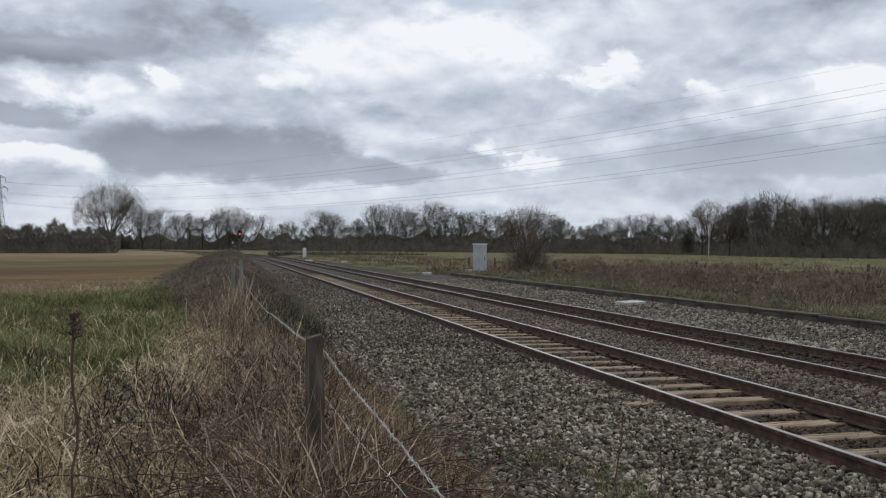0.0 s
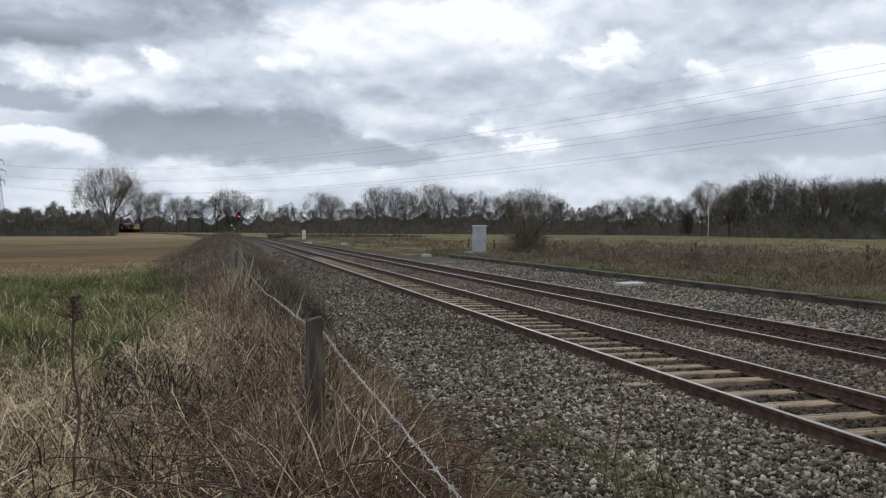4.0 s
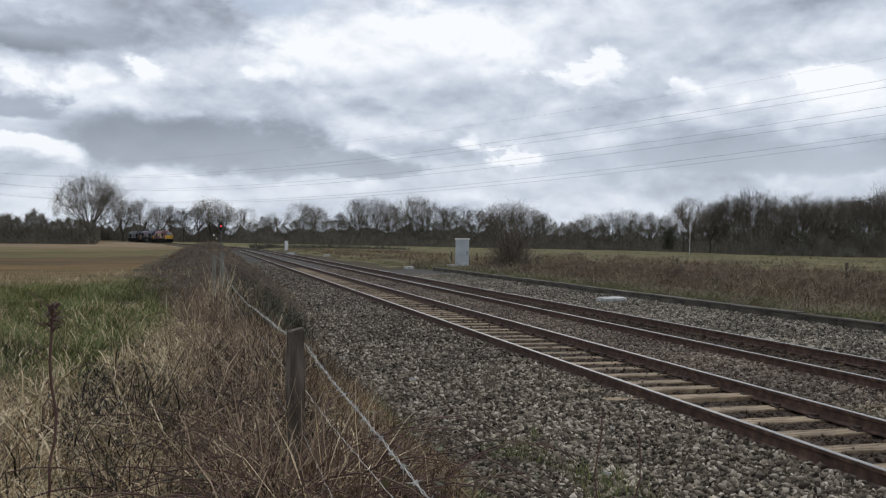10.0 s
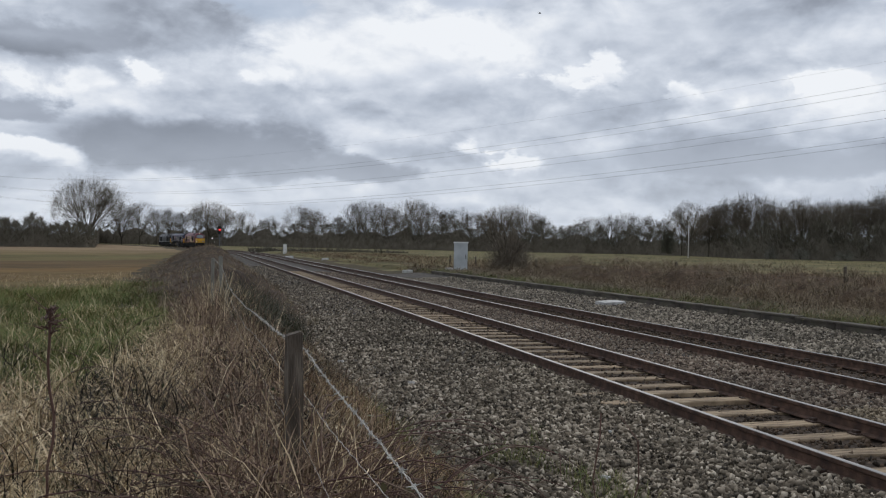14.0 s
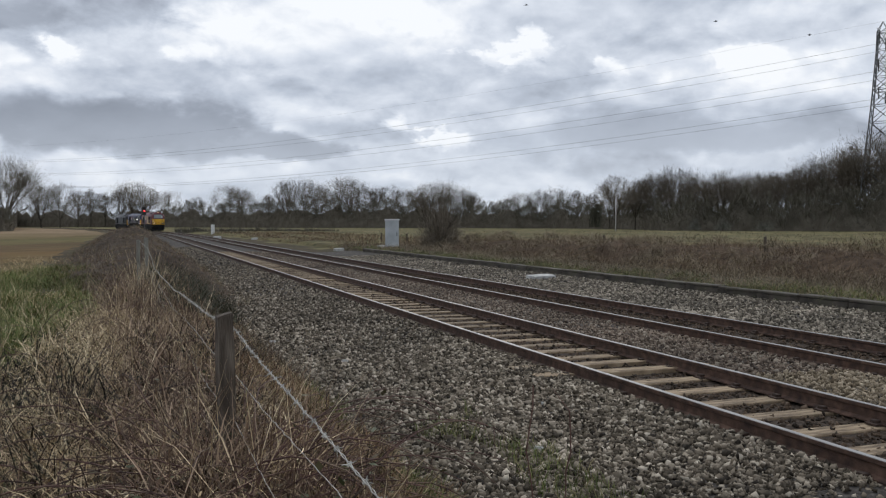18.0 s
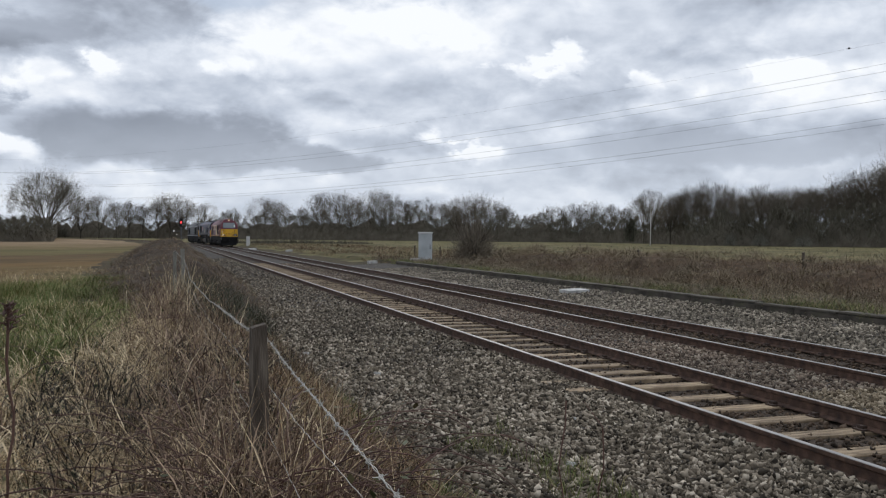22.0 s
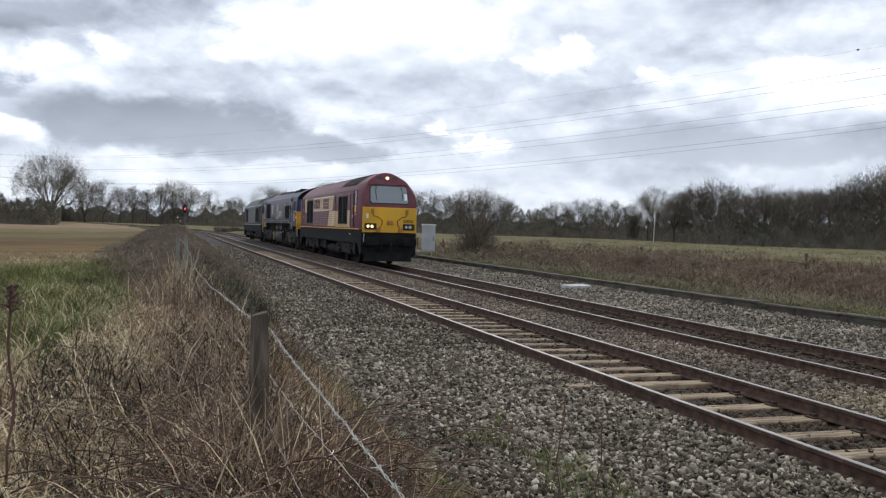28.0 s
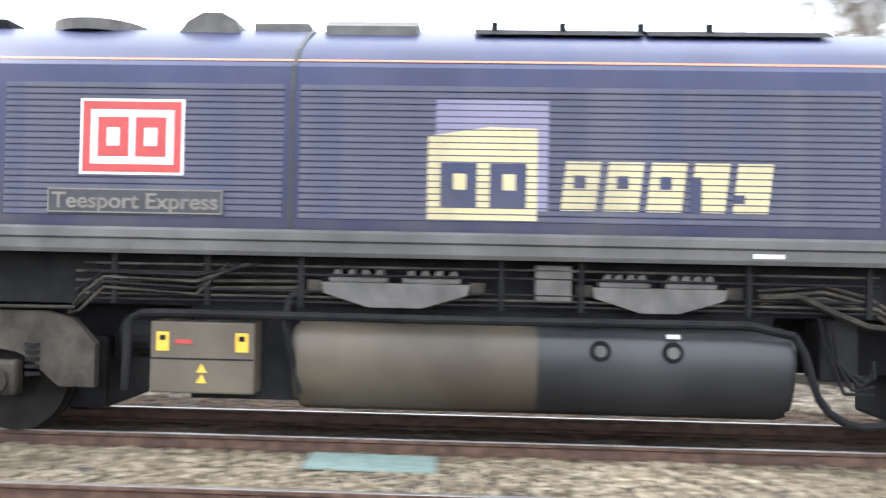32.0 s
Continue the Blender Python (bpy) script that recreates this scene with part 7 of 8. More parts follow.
def cut_body(name, half, end, mat, parent):
    """A straight body whose two cabs are cut to flat faces: raked windscreen, forehead and corner facets."""
    ring = [(-x, z) for x, z in half] + [(x, z) for x, z in half[-2::-1]]
    bm = prism(ring, "y", -end, end)
    for a in (-1, 1):
        for co, no in (((0, a * 9.42, 2.66), (0, a, RAKE)), ((0, a * 8.97, 3.66), (0, a, 0.74)), ((1.235, a * 9.44, 2.0), (1.0, a * 0.16, 0.0)), ((-1.235, a * 9.44, 2.0), (-1.0, a * 0.16, 0.0)),
                       ((1.02, a * 9.0, 3.55), (0.62, a * 0.34, 0.50)), ((-1.02, a * 9.0, 3.55), (-0.62, a * 0.34, 0.50))):
            r = bmesh.ops.bisect_plane(bm, geom=bm.verts[:] + bm.edges[:] + bm.faces[:], plane_co=co, plane_no=no, clear_outer=True)
            cut = [g for g in r["geom_cut"] if isinstance(g, bmesh.types.BMEdge)]
            if cut:
                bmesh.ops.contextual_create(bm, geom=cut)
    bmesh.ops.recalc_face_normals(bm, faces=bm.faces[:])
    sharp = [ed for ed in bm.edges if len(ed.link_faces) == 2 and ed.calc_face_angle(0) > radians(12) and abs(ed.verts[0].co.y) > 5 and ed.verts[0].co.z + ed.verts[1].co.z > 5.4]
    bmesh.ops.bevel(bm, geom=sharp, offset=0.035, segments=2, affect="EDGES", clamp_overlap=True)
    ob = part(name, bm, mat, parent)
    ob.data.shade_smooth()
    ob.data.set_sharp_from_angle(angle=radians(32))
    return ob


def express_loco(label, body, upper, side_top, lettered, lit):
    """A streamlined four-axle locomotive: raked cabs, long louvred sides, air intakes near both ends."""
    e = tagged(empty("diesel_locomotive"), label=label, category="locomotive", group="locomotives of the train")
    C = 7.42
    half = [(1.29, 1.60), (1.32, 1.78), (1.322, 3.28), (1.275, 3.44), (1.08, 3.66), (0.80, 3.90), (0.46, 4.11), (0.24, 4.205), (0.0, 4.235)]
    sh = Shell(half, [(-9.44, 4.235, 1.0), (9.44, 4.235, 1.0)], 1.60)
    cut_body("body", half, 9.44, body, e)
    part("underframe", box(-1.27, 1.27, -9.15, 9.15, 0.98, 1.60, bevel=0.03), M_FRAME, e, "black underframe skirt")
    for s in (-1, 1):
        part("waist_stripe", plate(s * 1.318, -9.1, 9.1, 1.605, 1.655, 0.01), M_STRIP if lettered else M_STEEL, e, "thin orange stripe" if lettered else "thin silver stripe")
        part("cant_line", box(s * 1.268, s * 1.30, -8.45, 8.45, 3.405, 3.43, bevel=0.004), side_top, e)
        # intakes
        for y0, y1 in ((1.05 - C, 2.13 - C), (2.2 - C, 3.32 - C), (11.35 - C, 12.42 - C), (12.5 - C, 13.62 - C)):
            grille(e, s, y0, y1, 1.84, 3.22)
        for y in (2.165 - C, 12.46 - C):
            part("grille_post", plate(s * 1.32, y - 0.035, y + 0.035, 1.84, 3.22, 0.035, bevel=0.008), M_WINDOW_SEAL, e)
        # louvred middle: two fields of blades
        if lettered:
            louvres(e, s, 4.25 - C, 11.28 - C, 2.52, 3.30, 8, M_GOLD, 0.03)
            louvres(e, s, 6.3 - C, 11.28 - C, 1.72, 2.50, 8, M_MAROON, 0.03)
            louvres(e, s, 4.25 - C, 6.3 - C, 1.72, 2.50, 8, M_GOLD, 0.03)
            part("gold_panel", plate(s * 1.322, 3.36 - C, 4.22 - C, 1.68, 2.50, 0.006), M_GOLD, e, "gold side panel")
            part("gold_panel", plate(s * 1.322, 0.35 - C, 3.36 - C, 1.68, 1.84, 0.005), M_GOLD, e, "gold side panel")
            # slanted colour breaks
            x = s * 1.353
            for pts, mat in (([(4.2 - C, 2.52), (4.95 - C, 2.52), (4.5 - C, 3.30), (4.2 - C, 3.30)], M_MAROON), ([(5.85 - C, 2.50), (6.35 - C, 2.50), (6.35 - C, 1.72)], M_MAROON), ):
                if len(pts) == 3:
                    pts = [(5.9 - C, 2.50), (6.32 - C, 2.50), (6.45 - C, 1.72), (6.38 - C, 1.72)]
                part("colour_break", prism(pts, "x", min(x - 0.002, x + 0.002), max(x - 0.002, x + 0.002)), mat, e)
            louvres(e, s, 13.72 - C, 14.5 - C, 2.52, 3.30, 8, M_GOLD, 0.03)
            louvres(e, s, 13.72 - C, 14.5 - C, 1.72, 2.50, 8, M_MAROON, 0.03)
            louvres(e, s, 0.35 - C, 0.98 - C, 2.52, 3.30, 8, M_MAROON, 0.03)
            louvres(e, s, 0.35 - C, 0.98 - C, 1.72, 2.50, 8, M_GOLD, 0.03)
        else:
            louvres(e, s, 3.5 - C, 11.28 - C, 1.72, 3.30, 16, M_GREY, 0.03)
            louvres(e, s, 13.72 - C, 14.5 - C, 1.72, 3.30, 16, M_GREY, 0.03)
        # cab doors and windows at both ends
        for a in (-1, 1):
            lo, hi = sorted((a * 7.85, a * 7.35))
            door(e, s, lo, hi, 1.70, 3.34, body)
            lo, hi = sorted((a * 8.50, a * 8.06))
            part("door_panel", plate(s * 1.322, lo - 0.08, hi + 0.08, 2.2, 3.38, 0.002), body, e)
            window(e, s, lo, hi, 2.78, 3.34, mat=M_PANE)
            if lettered and a < 0:
                part("emblem", plate(s * 1.337, lo + 0.04, hi - 0.04, 2.38, 2.72, 0.006, bevel=0.002), M_YELLOW, e, "gold animal-head emblem patch")
                part("emblem_bar", plate(s * 1.337, lo + 0.06, hi - 0.06, 2.27, 2.32, 0.006), M_YELLOW, e)
            part("handrail", pipe([(s * 1.32, a * 7.95, 1.75), (s * 1.375, a * 7.95, 1.8), (s * 1.375, a * 7.95, 3.25), (s * 1.32, a * 7.95, 3.3)], 0.015), body, e)
            part("handrail", pipe([(s * 1.32, a * 7.25, 1.75), (s * 1.375, a * 7.25, 1.8), (s * 1.375, a * 7.25, 3.25), (s * 1.32, a * 7.25, 3.3)], 0.015), body, e)
            part("vent_plate", plate(s * 1.322, a * 8.75 - 0.07, a * 8.75 + 0.07, 1.78, 1.92, 0.01), M_SOLEBAR, e)
        part("data_label", plate(s * 1.272, -6.9, -6.65, 1.36, 1.41, 0.004), M_WHITE, e)
    # nose ends
    for a in (-1, 1):
        y = a * 9.40
        part("nose_panel", box(-1.245, 1.245, min(y, y + a * 0.07), max(y, y + a * 0.07), 1.50, 2.63, bevel=0.03), M_YELLOW, e, "yellow warning panel on the nose")
        wide = [(-0.80, 2.82), (0.80, 2.82), (0.87, 2.90), (0.83, 3.50), (0.75, 3.58), (-0.75, 3.58), (-0.83, 3.50), (-0.87, 2.90)]
        part("windscreen_seal", rake_slab([(x * 1.07, 3.20 + (z - 3.20) * 1.11) for x, z in wide], -0.01, 0.012, a), M_WINDOW_SEAL, e, "black windscreen surround")
        part("cab_interior", rake_slab(wide, 0.010, 0.016, a), M_CAB_DARK, e)
        part("windscreen", rake_slab(wide, 0.020, 0.028, a), M_SCREEN, e, "raked grey-tinted windscreen")
        part("front_line", rake_slab([(-0.97, 3.67), (0.97, 3.67), (0.96, 3.685), (-0.96, 3.685)], -0.02, 0.006, a), M_SOLEBAR, e, "thin pale line over the windscreen")
        for s_, x0 in ((-1, -0.55), (1, 0.55)):
            q = [Vector((x0, a * (9.45 - (3.66 - 2.66) * RAKE), 3.70)), Vector((x0 + s_ * 0.08, a * (9.46 - (3.3 - 2.66) * RAKE), 3.32)), Vector((x0 + s_ * 0.03, a * (9.46 - (2.95 - 2.66) * RAKE), 2.97))]
            part("wiper", pipe(q, 0.014), M_WINDOW_SEAL, e, "black windscreen wiper")
        if a < 0 and lettered:
            part("windscreen_notice", rake_slab([(0.70, 2.96), (0.82, 2.96), (0.82, 3.26), (0.70, 3.26)], 0.028, 0.032, a), M_WHITE, e, "white paper notice in the windscreen")
        brow = dict(foot=8.97, base=3.66, lean=0.74)
        part("lamp_recess", rake_slab([(0.13 * math.cos(k * math.pi / 8), 3.96 + 0.12 * math.sin(k * math.pi / 8)) for k in range(16)], -0.02, 0.012, a, **brow), M_WINDOW_SEAL, e)
        top = Vector((0, a * (8.97 - 0.30 * 0.74), 3.96))
        part("roof_lamp", rod(top, top + Vector((0, a * 0.05, 0.02)), 0.075, sides=16), M_LIT if lit and a < 0 else M_LENS, e, "lit warm lamp above the windscreen" if lit and a < 0 else "")
        for x0 in (-0.36, 0.36):
            part("horn_grille", rake_slab([(x0 - 0.14, 3.92), (x0 + 0.14, 3.92), (x0 + 0.11, 4.05), (x0 - 0.11, 4.05)], -0.02, 0.008, a, **brow), M_WINDOW_SEAL, e)
        part("horn_slot", rake_slab([(0.12, 3.79), (0.34, 3.79), (0.34, 3.83), (0.12, 3.83)], -0.02, 0.008, a, **brow), M_WINDOW_SEAL, e)
        yy = y + a * 0.07
        lamp_cluster(e, -0.88, yy, 1.77, a, lit and a < 0)
        lamp_cluster(e, 0.88, yy, 1.77, a, False)
        for x in (-0.80, 0.78):
            part("jumper_socket", box(x - 0.07, x + 0.07, min(yy, yy + a * 0.06), max(yy, yy + a * 0.06), 2.36, 2.56, bevel=0.02), M_NOSE_GEAR, e, "brown jumper socket")
            d = -1 if x > 0 else 1
            part("jumper_cable", pipe([(x, yy + a * 0.05, 2.36), (x + d * 0.04, yy + a * 0.07, 2.24), (x + d * 0.24, yy + a * 0.07, 2.20), (x + d * 0.45, yy + a * 0.06, 2.02), (x + d * 0.40, yy + a * 0.06, 1.82), (x + d * 0.30, yy + a * 0.06, 1.68)], 0.016), M_WINDOW_SEAL, e, "black jumper cable")
            part("cable_rest", rod((x + d * 0.28, yy, 1.62), (x + d * 0.28, yy + a * 0.08, 1.62), 0.10, sides=14), M_NOSE_GEAR, e)
        part("coupler_cover", box(-0.12, 0.12, min(yy, yy + a * 0.1), max(yy, yy + a * 0.1), 1.86, 2.04, bevel=0.02), M_NOSE_GEAR, e)
        part("valance", box(-1.15, 1.15, min(a * 8.75, a * 9.35), max(a * 8.75, a * 9.35), 0.42, 1.50, bevel=0.05), M_FRAME, e, "black front valance")
        for s_ in (-1, 1):
            part("corner_skirt", prism([(a * 7.85, 1.58), (a * 9.34, 1.58), (a * 9.34, 0.55), (a * 9.0, 0.45), (a * 8.72, 0.78), (a * 8.3, 1.04)], "x", min(s_ * 1.10, s_ * 1.265), max(s_ * 1.10, s_ * 1.265)), M_FRAME, e, "black skirt swept down to the corner of the nose")
        part("buffer_beam", box(-1.2, 1.2, min(a * 9.3, a * 9.46), max(a * 9.3, a * 9.46), 0.95, 1.48, bevel=0.02), M_FRAME, e)
        part("snow_plough", prism([(a * 8.9, 0.22), (a * 9.45, 0.22), (a * 9.35, 0.62), (a * 8.9, 0.62)], "x", -1.05, 1.05), M_FRAME, e)
        buffers(e, a * 9.46, a)
        part("grab_rail", pipe([(-1.16, a * 9.46, 1.42), (-1.18, a * 9.52, 1.38), (-1.18, a * 9.52, 1.1), (-1.14, a * 9.46, 1.05)], 0.014), M_STEEL, e)
    if lettered:
        x = -1.36
        lettering("number_digit", "67020", 0.52, (x, 9.95 - C, 2.91), FACING, M_MAROON, e, 1.25, "maroon figure of the running number")
        for k, y in enumerate((7.42, 6.84, 6.26)):
            part("logo_block", plate(x, y - 0.24 - C, y + 0.24 - C, 2.64, 3.18, 0.004, bevel=0.001), M_MAROON, e, "maroon block of the operator's logo")
            for z in (2.82, 2.97):
                part("logo_gap", plate(x - 0.004, y - 0.22 - C, y + 0.10 - C, z - 0.025, z + 0.025, 0.002), M_GOLD, e)
        lettering("number_digit", "67020", 0.13, (0.86, -9.478, 2.02), FORWARD, M_WINDOW_SEAL, e)
        part("warning_label", box(-1.08, -0.98, -9.478, -9.474, 2.12, 2.34), M_WHITE, e)
    # roof: fan housing, hatches and joints
    for y0, y1, f in ((-7.0, -3.3, 0.48), (3.9, 6.6, 0.22)):
        part("roof_grille", sh.patch(y0, y1, -f, f, 0.03, ny=10, nf=10), M_GRILLE, e, "black roof fan grille")
        bm = bmesh.new()
        for k in range(9):
            y = y0 + (y1 - y0) * k / 8
            b2 = sh.patch(y - 0.025, y + 0.025, -f, f, 0.05, ny=1, nf=10)
            me = bpy.data.meshes.new("tmp")
            b2.to_mesh(me)
            b2.free()
            bm.from_mesh(me)
            bpy.data.meshes.remove(me)
        part("roof_ribs", bm, M_GRILLE_BAR, e)
    for y in (-3.2, -1.3, 1.4, 3.3):
        part("roof_joint", sh.patch(y - 0.02, y + 0.02, -0.42, 0.42, 0.012, ny=1, nf=14), M_WINDOW_SEAL, e)
    for y0, y1 in ((-3.0, -1.5), (-1.1, 1.2), (1.6, 3.1)):
        part("roof_hatch", sh.patch(y0, y1, -0.24, 0.24, 0.025, ny=2, nf=8), upper, e)
    part("centre_sill", box(-0.55, 0.55, -8.7, 8.7, 0.30, 1.0), M_FRAME, e)
    # below the sole bar
    for c in (-5.25, 5.25):
        bogie(e, c - 2.35, c + 2.35, (c - 1.4, c + 1.4), low=0.46, metal=M_BOGIE_SHADE)
        for a in (-1.4, 1.4):
            wheelset(e, c + a)
    tank = rod((0, -2.9, 0.72), (0, 0.1, 0.72), 0.55, sides=20)
    bmesh.ops.scale(tank, vec=(2.05, 1, 0.78), verts=tank.verts[:])
    part("fuel_tank", tank, M_FRAME, e, "black fuel tank", smooth=False)
    part("battery_box", box(-1.18, 1.18, 0.25, 1.0, 0.50, 0.98, bevel=0.03), M_BOGIE_SHADE, e)
    part("air_tank", rod((-1.0, -2.6, 1.02), (-1.0, 0.1, 1.02), 0.13, sides=14), M_FRAME, e)
    part("equipment_box", box(-1.12, 1.12, 1.4, 2.3, 0.55, 0.98, bevel=0.03), M_FRAME, e)
    part("pipe_run", pipe([(-1.22, -3.2, 1.06), (-1.24, -0.5, 1.02), (-1.24, 2.6, 1.04)], 0.022), M_BOGIE, e)
    return e


def freight_loco(label):
    """A six-axle freight locomotive with a gabled roof, flat cab fronts and ribbed sides."""
    e = tagged(empty("diesel_locomotive"), label=label, category="locomotive", group="locomotives of the train")
    C = 28.45
    half = [(1.31, 2.04), (1.325, 2.10), (1.325, 3.34), (1.27, 3.60), (1.08, 3.80), (0.78, 3.97), (0.36, 4.17), (0.0, 4.26)]
    st = [(-10.62, 4.235, 0.985), (-10.5, 4.25, 0.995), (-10.3, 4.26, 1.0), (10.3, 4.26, 1.0), (10.5, 4.25, 0.995), (10.58, 4.235, 0.985)]
    sh = Shell(half, st, 2.04)
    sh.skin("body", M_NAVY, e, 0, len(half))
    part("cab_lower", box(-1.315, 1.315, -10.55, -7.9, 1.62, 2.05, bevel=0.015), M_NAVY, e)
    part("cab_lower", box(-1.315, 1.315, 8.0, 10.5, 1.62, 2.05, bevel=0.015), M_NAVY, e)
    part("underframe", box(-0.98, 0.98, -10.4, 10.4, 1.30, 1.80), M_FRAME, e, "black underframe")
    for s in (-1, 1):
        sol = prism([(s * 1.20, 1.80), (s * 1.33, 1.80), (s * 1.345, 1.84), (s * 1.345, 1.93), (s * 1.37, 1.95), (s * 1.37, 2.02), (s * 1.33, 2.05), (s * 1.20, 2.05)], "y", -7.85, 7.95)
        part("solebar", sol, M_SOLEBAR, e, "dusty grey solebar")
        # roof-edge stripe
        part("roof_stripe", sh.patch(-10.5, 10.45, s * (1 - 3.30 / 7), s * (1 - 3.42 / 7), 0.006, ny=2, nf=1), M_SALMON, e, "thin faded orange stripe along the roof edge")
        # cab side windows, doors and rails
        window(e, s, 18.36 - C, 19.36 - C, 2.62, 3.32, split=1, mat=M_GRILLE, frame_mat=M_STEEL, rail=0.018)
        window(e, s, 38.05 - C, 38.75 - C, 2.62, 3.30, split=1, mat=M_GRILLE, frame_mat=M_SOLEBAR)
        for y0, y1 in ((19.94 - C, 20.56 - C), (36.5 - C, 37.15 - C)):
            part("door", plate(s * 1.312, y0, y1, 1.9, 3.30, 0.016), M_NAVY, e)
            arch = prism([(y0 - 0.05, 3.28), (y0 + 0.02, 3.48), (y0 + 0.2, 3.60), (y1 - 0.2, 3.60), (y1 - 0.02, 3.48), (y1 + 0.05, 3.28), (y1 - 0.04, 3.28), (y1 - 0.1, 3.44), (y0 + 0.1, 3.44), (y0 + 0.04, 3.28)], "x", min(s * 1.24, s * 1.36), max(s * 1.24, s * 1.36))
            part("door_hood", arch, M_WINDOW_SEAL, e, "dark arched hood over the door")
            part("door_latch", plate(s * 1.33, (y0 + y1) / 2 - 0.03, (y0 + y1) / 2 + 0.12, 2.72, 2.9, 0.012), M_WINDOW_SEAL, e)
            part("door_latch", plate(s * 1.33, (y0 + y1) / 2 - 0.03, (y0 + y1) / 2 + 0.12, 2.3, 2.42, 0.012), M_WINDOW_SEAL, e)
            handrail(e, s, y0 - 0.06, 2.16, 3.36, 0.09)
            handrail(e, s, y1 + 0.06, 2.16, 3.36, 0.09)
            handrail(e, s, y0 - 0.03, 1.45, 1.88, 0.05)
            handrail(e, s, y1 + 0.03, 1.45, 1.88, 0.05)
            for z in (0.62, 0.95, 1.28, 1.62):
                part("step", box(s * 1.1, s * 1.36, y0 + 0.02, y1 - 0.02, z - 0.025, z, bevel=0.004), M_SOLEBAR, e, "bare metal step")
            lad = box(s * 1.1, s * 1.16, y0, y0 + 0.04, 0.45, 1.62)
            box(s * 1.1, s * 1.16, y1 - 0.04, y1, 0.45, 1.62, bm=lad)
            part("step_frame", lad, M_FRAME, e)
        part("notice", plate(s * 1.332, 20.2 - C, 20.38 - C, 2.30, 2.38, 0.003), M_WHITE, e)
        part("notice", plate(s * 1.332, 20.2 - C, 20.38 - C, 2.38, 2.46, 0.003), M_RED, e)
        part("door_lamp", plate(s * 1.326, 19.66 - C, 19.78 - C, 3.02, 3.24, 0.05, bevel=0.01), M_CREAM, e)
        # intakes
        grille(e, s, 20.72 - C, 22.10 - C, 2.14, 3.08, 22, 0.03)
        grille(e, s, 22.24 - C, 23.66 - C, 2.14, 3.08, 22, 0.03)
        grille(e, s, 33.15 - C, 36.0 - C, 2.16, 3.42, 40, 0.04)
        # joints between hood sections
        for y in (23.78 - C, 30.30 - C):
            part("body_joint", plate(s * 1.324, y - 0.022, y + 0.022, 2.06, 3.36, 0.008), M_WINDOW_SEAL, e)
            part("body_joint", sh.patch(y - 0.022, y + 0.022, s * 0.72, s * 0.02, 0.012, ny=1, nf=14), M_WINDOW_SEAL, e)
        part("yellow_tag", plate(s * 1.33, 23.88 - C, 24.06 - C, 3.08, 3.34, 0.006), M_CREAM, e, "small yellow notice")
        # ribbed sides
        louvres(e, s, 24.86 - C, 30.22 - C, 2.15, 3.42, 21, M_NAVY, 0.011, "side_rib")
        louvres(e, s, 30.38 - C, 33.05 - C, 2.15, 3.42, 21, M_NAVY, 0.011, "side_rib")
        for y in (25.86, 21.6):
            part("data_label", plate(s * 1.346, y - 0.14 - C, y + 0.14 - C, 1.86, 1.90, 0.004), M_WHITE, e)
    x = -1.336
    # operator's emblem on the side ribs, and beside the cab: a red rounded frame with two red blocks on white
    for cy, cz, w, h, nm in ((31.82, 2.90, 0.50, 0.36, "side"), (19.08, 2.21, 0.35, 0.24, "cab")):
        em = part("emblem", plate(x, cy - w - C, cy + w - C, cz - h, cz + h, 0.003, bevel=0.001), M_WHITE, e, "red and white framed emblem")
        fr = plate(x - 0.003, cy - w * 0.95 - C, cy + w * 0.95 - C, cz + h * 0.72, cz + h * 0.93, 0.003)
        plate(x - 0.003, cy - w * 0.95 - C, cy + w * 0.95 - C, cz - h * 0.93, cz - h * 0.72, 0.003, bm=fr)
        for k in (-1, 1):
            lo, hi = sorted((cy + k * w * 0.95 - C, cy + k * w * 0.80 - C))
            plate(x - 0.003, lo, hi, cz - h * 0.72, cz + h * 0.72, 0.003, bm=fr)
        part("emblem_frame", fr, M_RED, em)
        for k in (-1, 1):
            mid = cy + k * w * 0.36 - C
            bl = plate(x - 0.003, mid - w * 0.30, mid + w * 0.30, cz - h * 0.52, cz + h * 0.52, 0.003, bevel=0.001)
            part("emblem_block", bl, M_RED, em)
            part("emblem_eye", plate(x - 0.006, mid - w * 0.12, mid + w * 0.12, cz - h * 0.24, cz + h * 0.24, 0.002), M_WHITE, em)
    # name plate, readable on its own dark board
    npz = part("name_plate", plate(x, 30.93 - C, 32.62 - C, 2.17, 2.41, 0.014, bevel=0.004), M_PLATE, e, "dark metal name plate with raised bronze letters")
    lettering("letter", "Teesport Express", 0.15, (x - 0.016, 31.775 - C, 2.285), FACING, M_BRONZE, npz, 1.08)
    for y0, y1, z0, z1 in ((30.935, 32.615, 2.392, 2.405), (30.935, 32.615, 2.175, 2.188), (30.935, 30.948, 2.188, 2.392), (32.602, 32.615, 2.188, 2.392)):
        part("plate_border", plate(x - 0.014, y0 - C, y1 - C, z0, z1, 0.004), M_BRONZE, npz, "raised bronze border")
    # customer's logo: cream and lilac squares with blocks for its letters
    part("logo_square", plate(-1.325, 27.89 - C, 28.94 - C, 2.26, 3.29, 0.0074), M_LILAC, e, "lilac square of a logo")
    part("logo_square", prism([(27.99 - C, 2.16), (29.01 - C, 2.16), (29.01 - C, 2.95), (28.44 - C, 3.04), (27.99 - C, 3.03)], "x", -1.3328, -1.325), M_CREAM, e, "cream square of a logo")
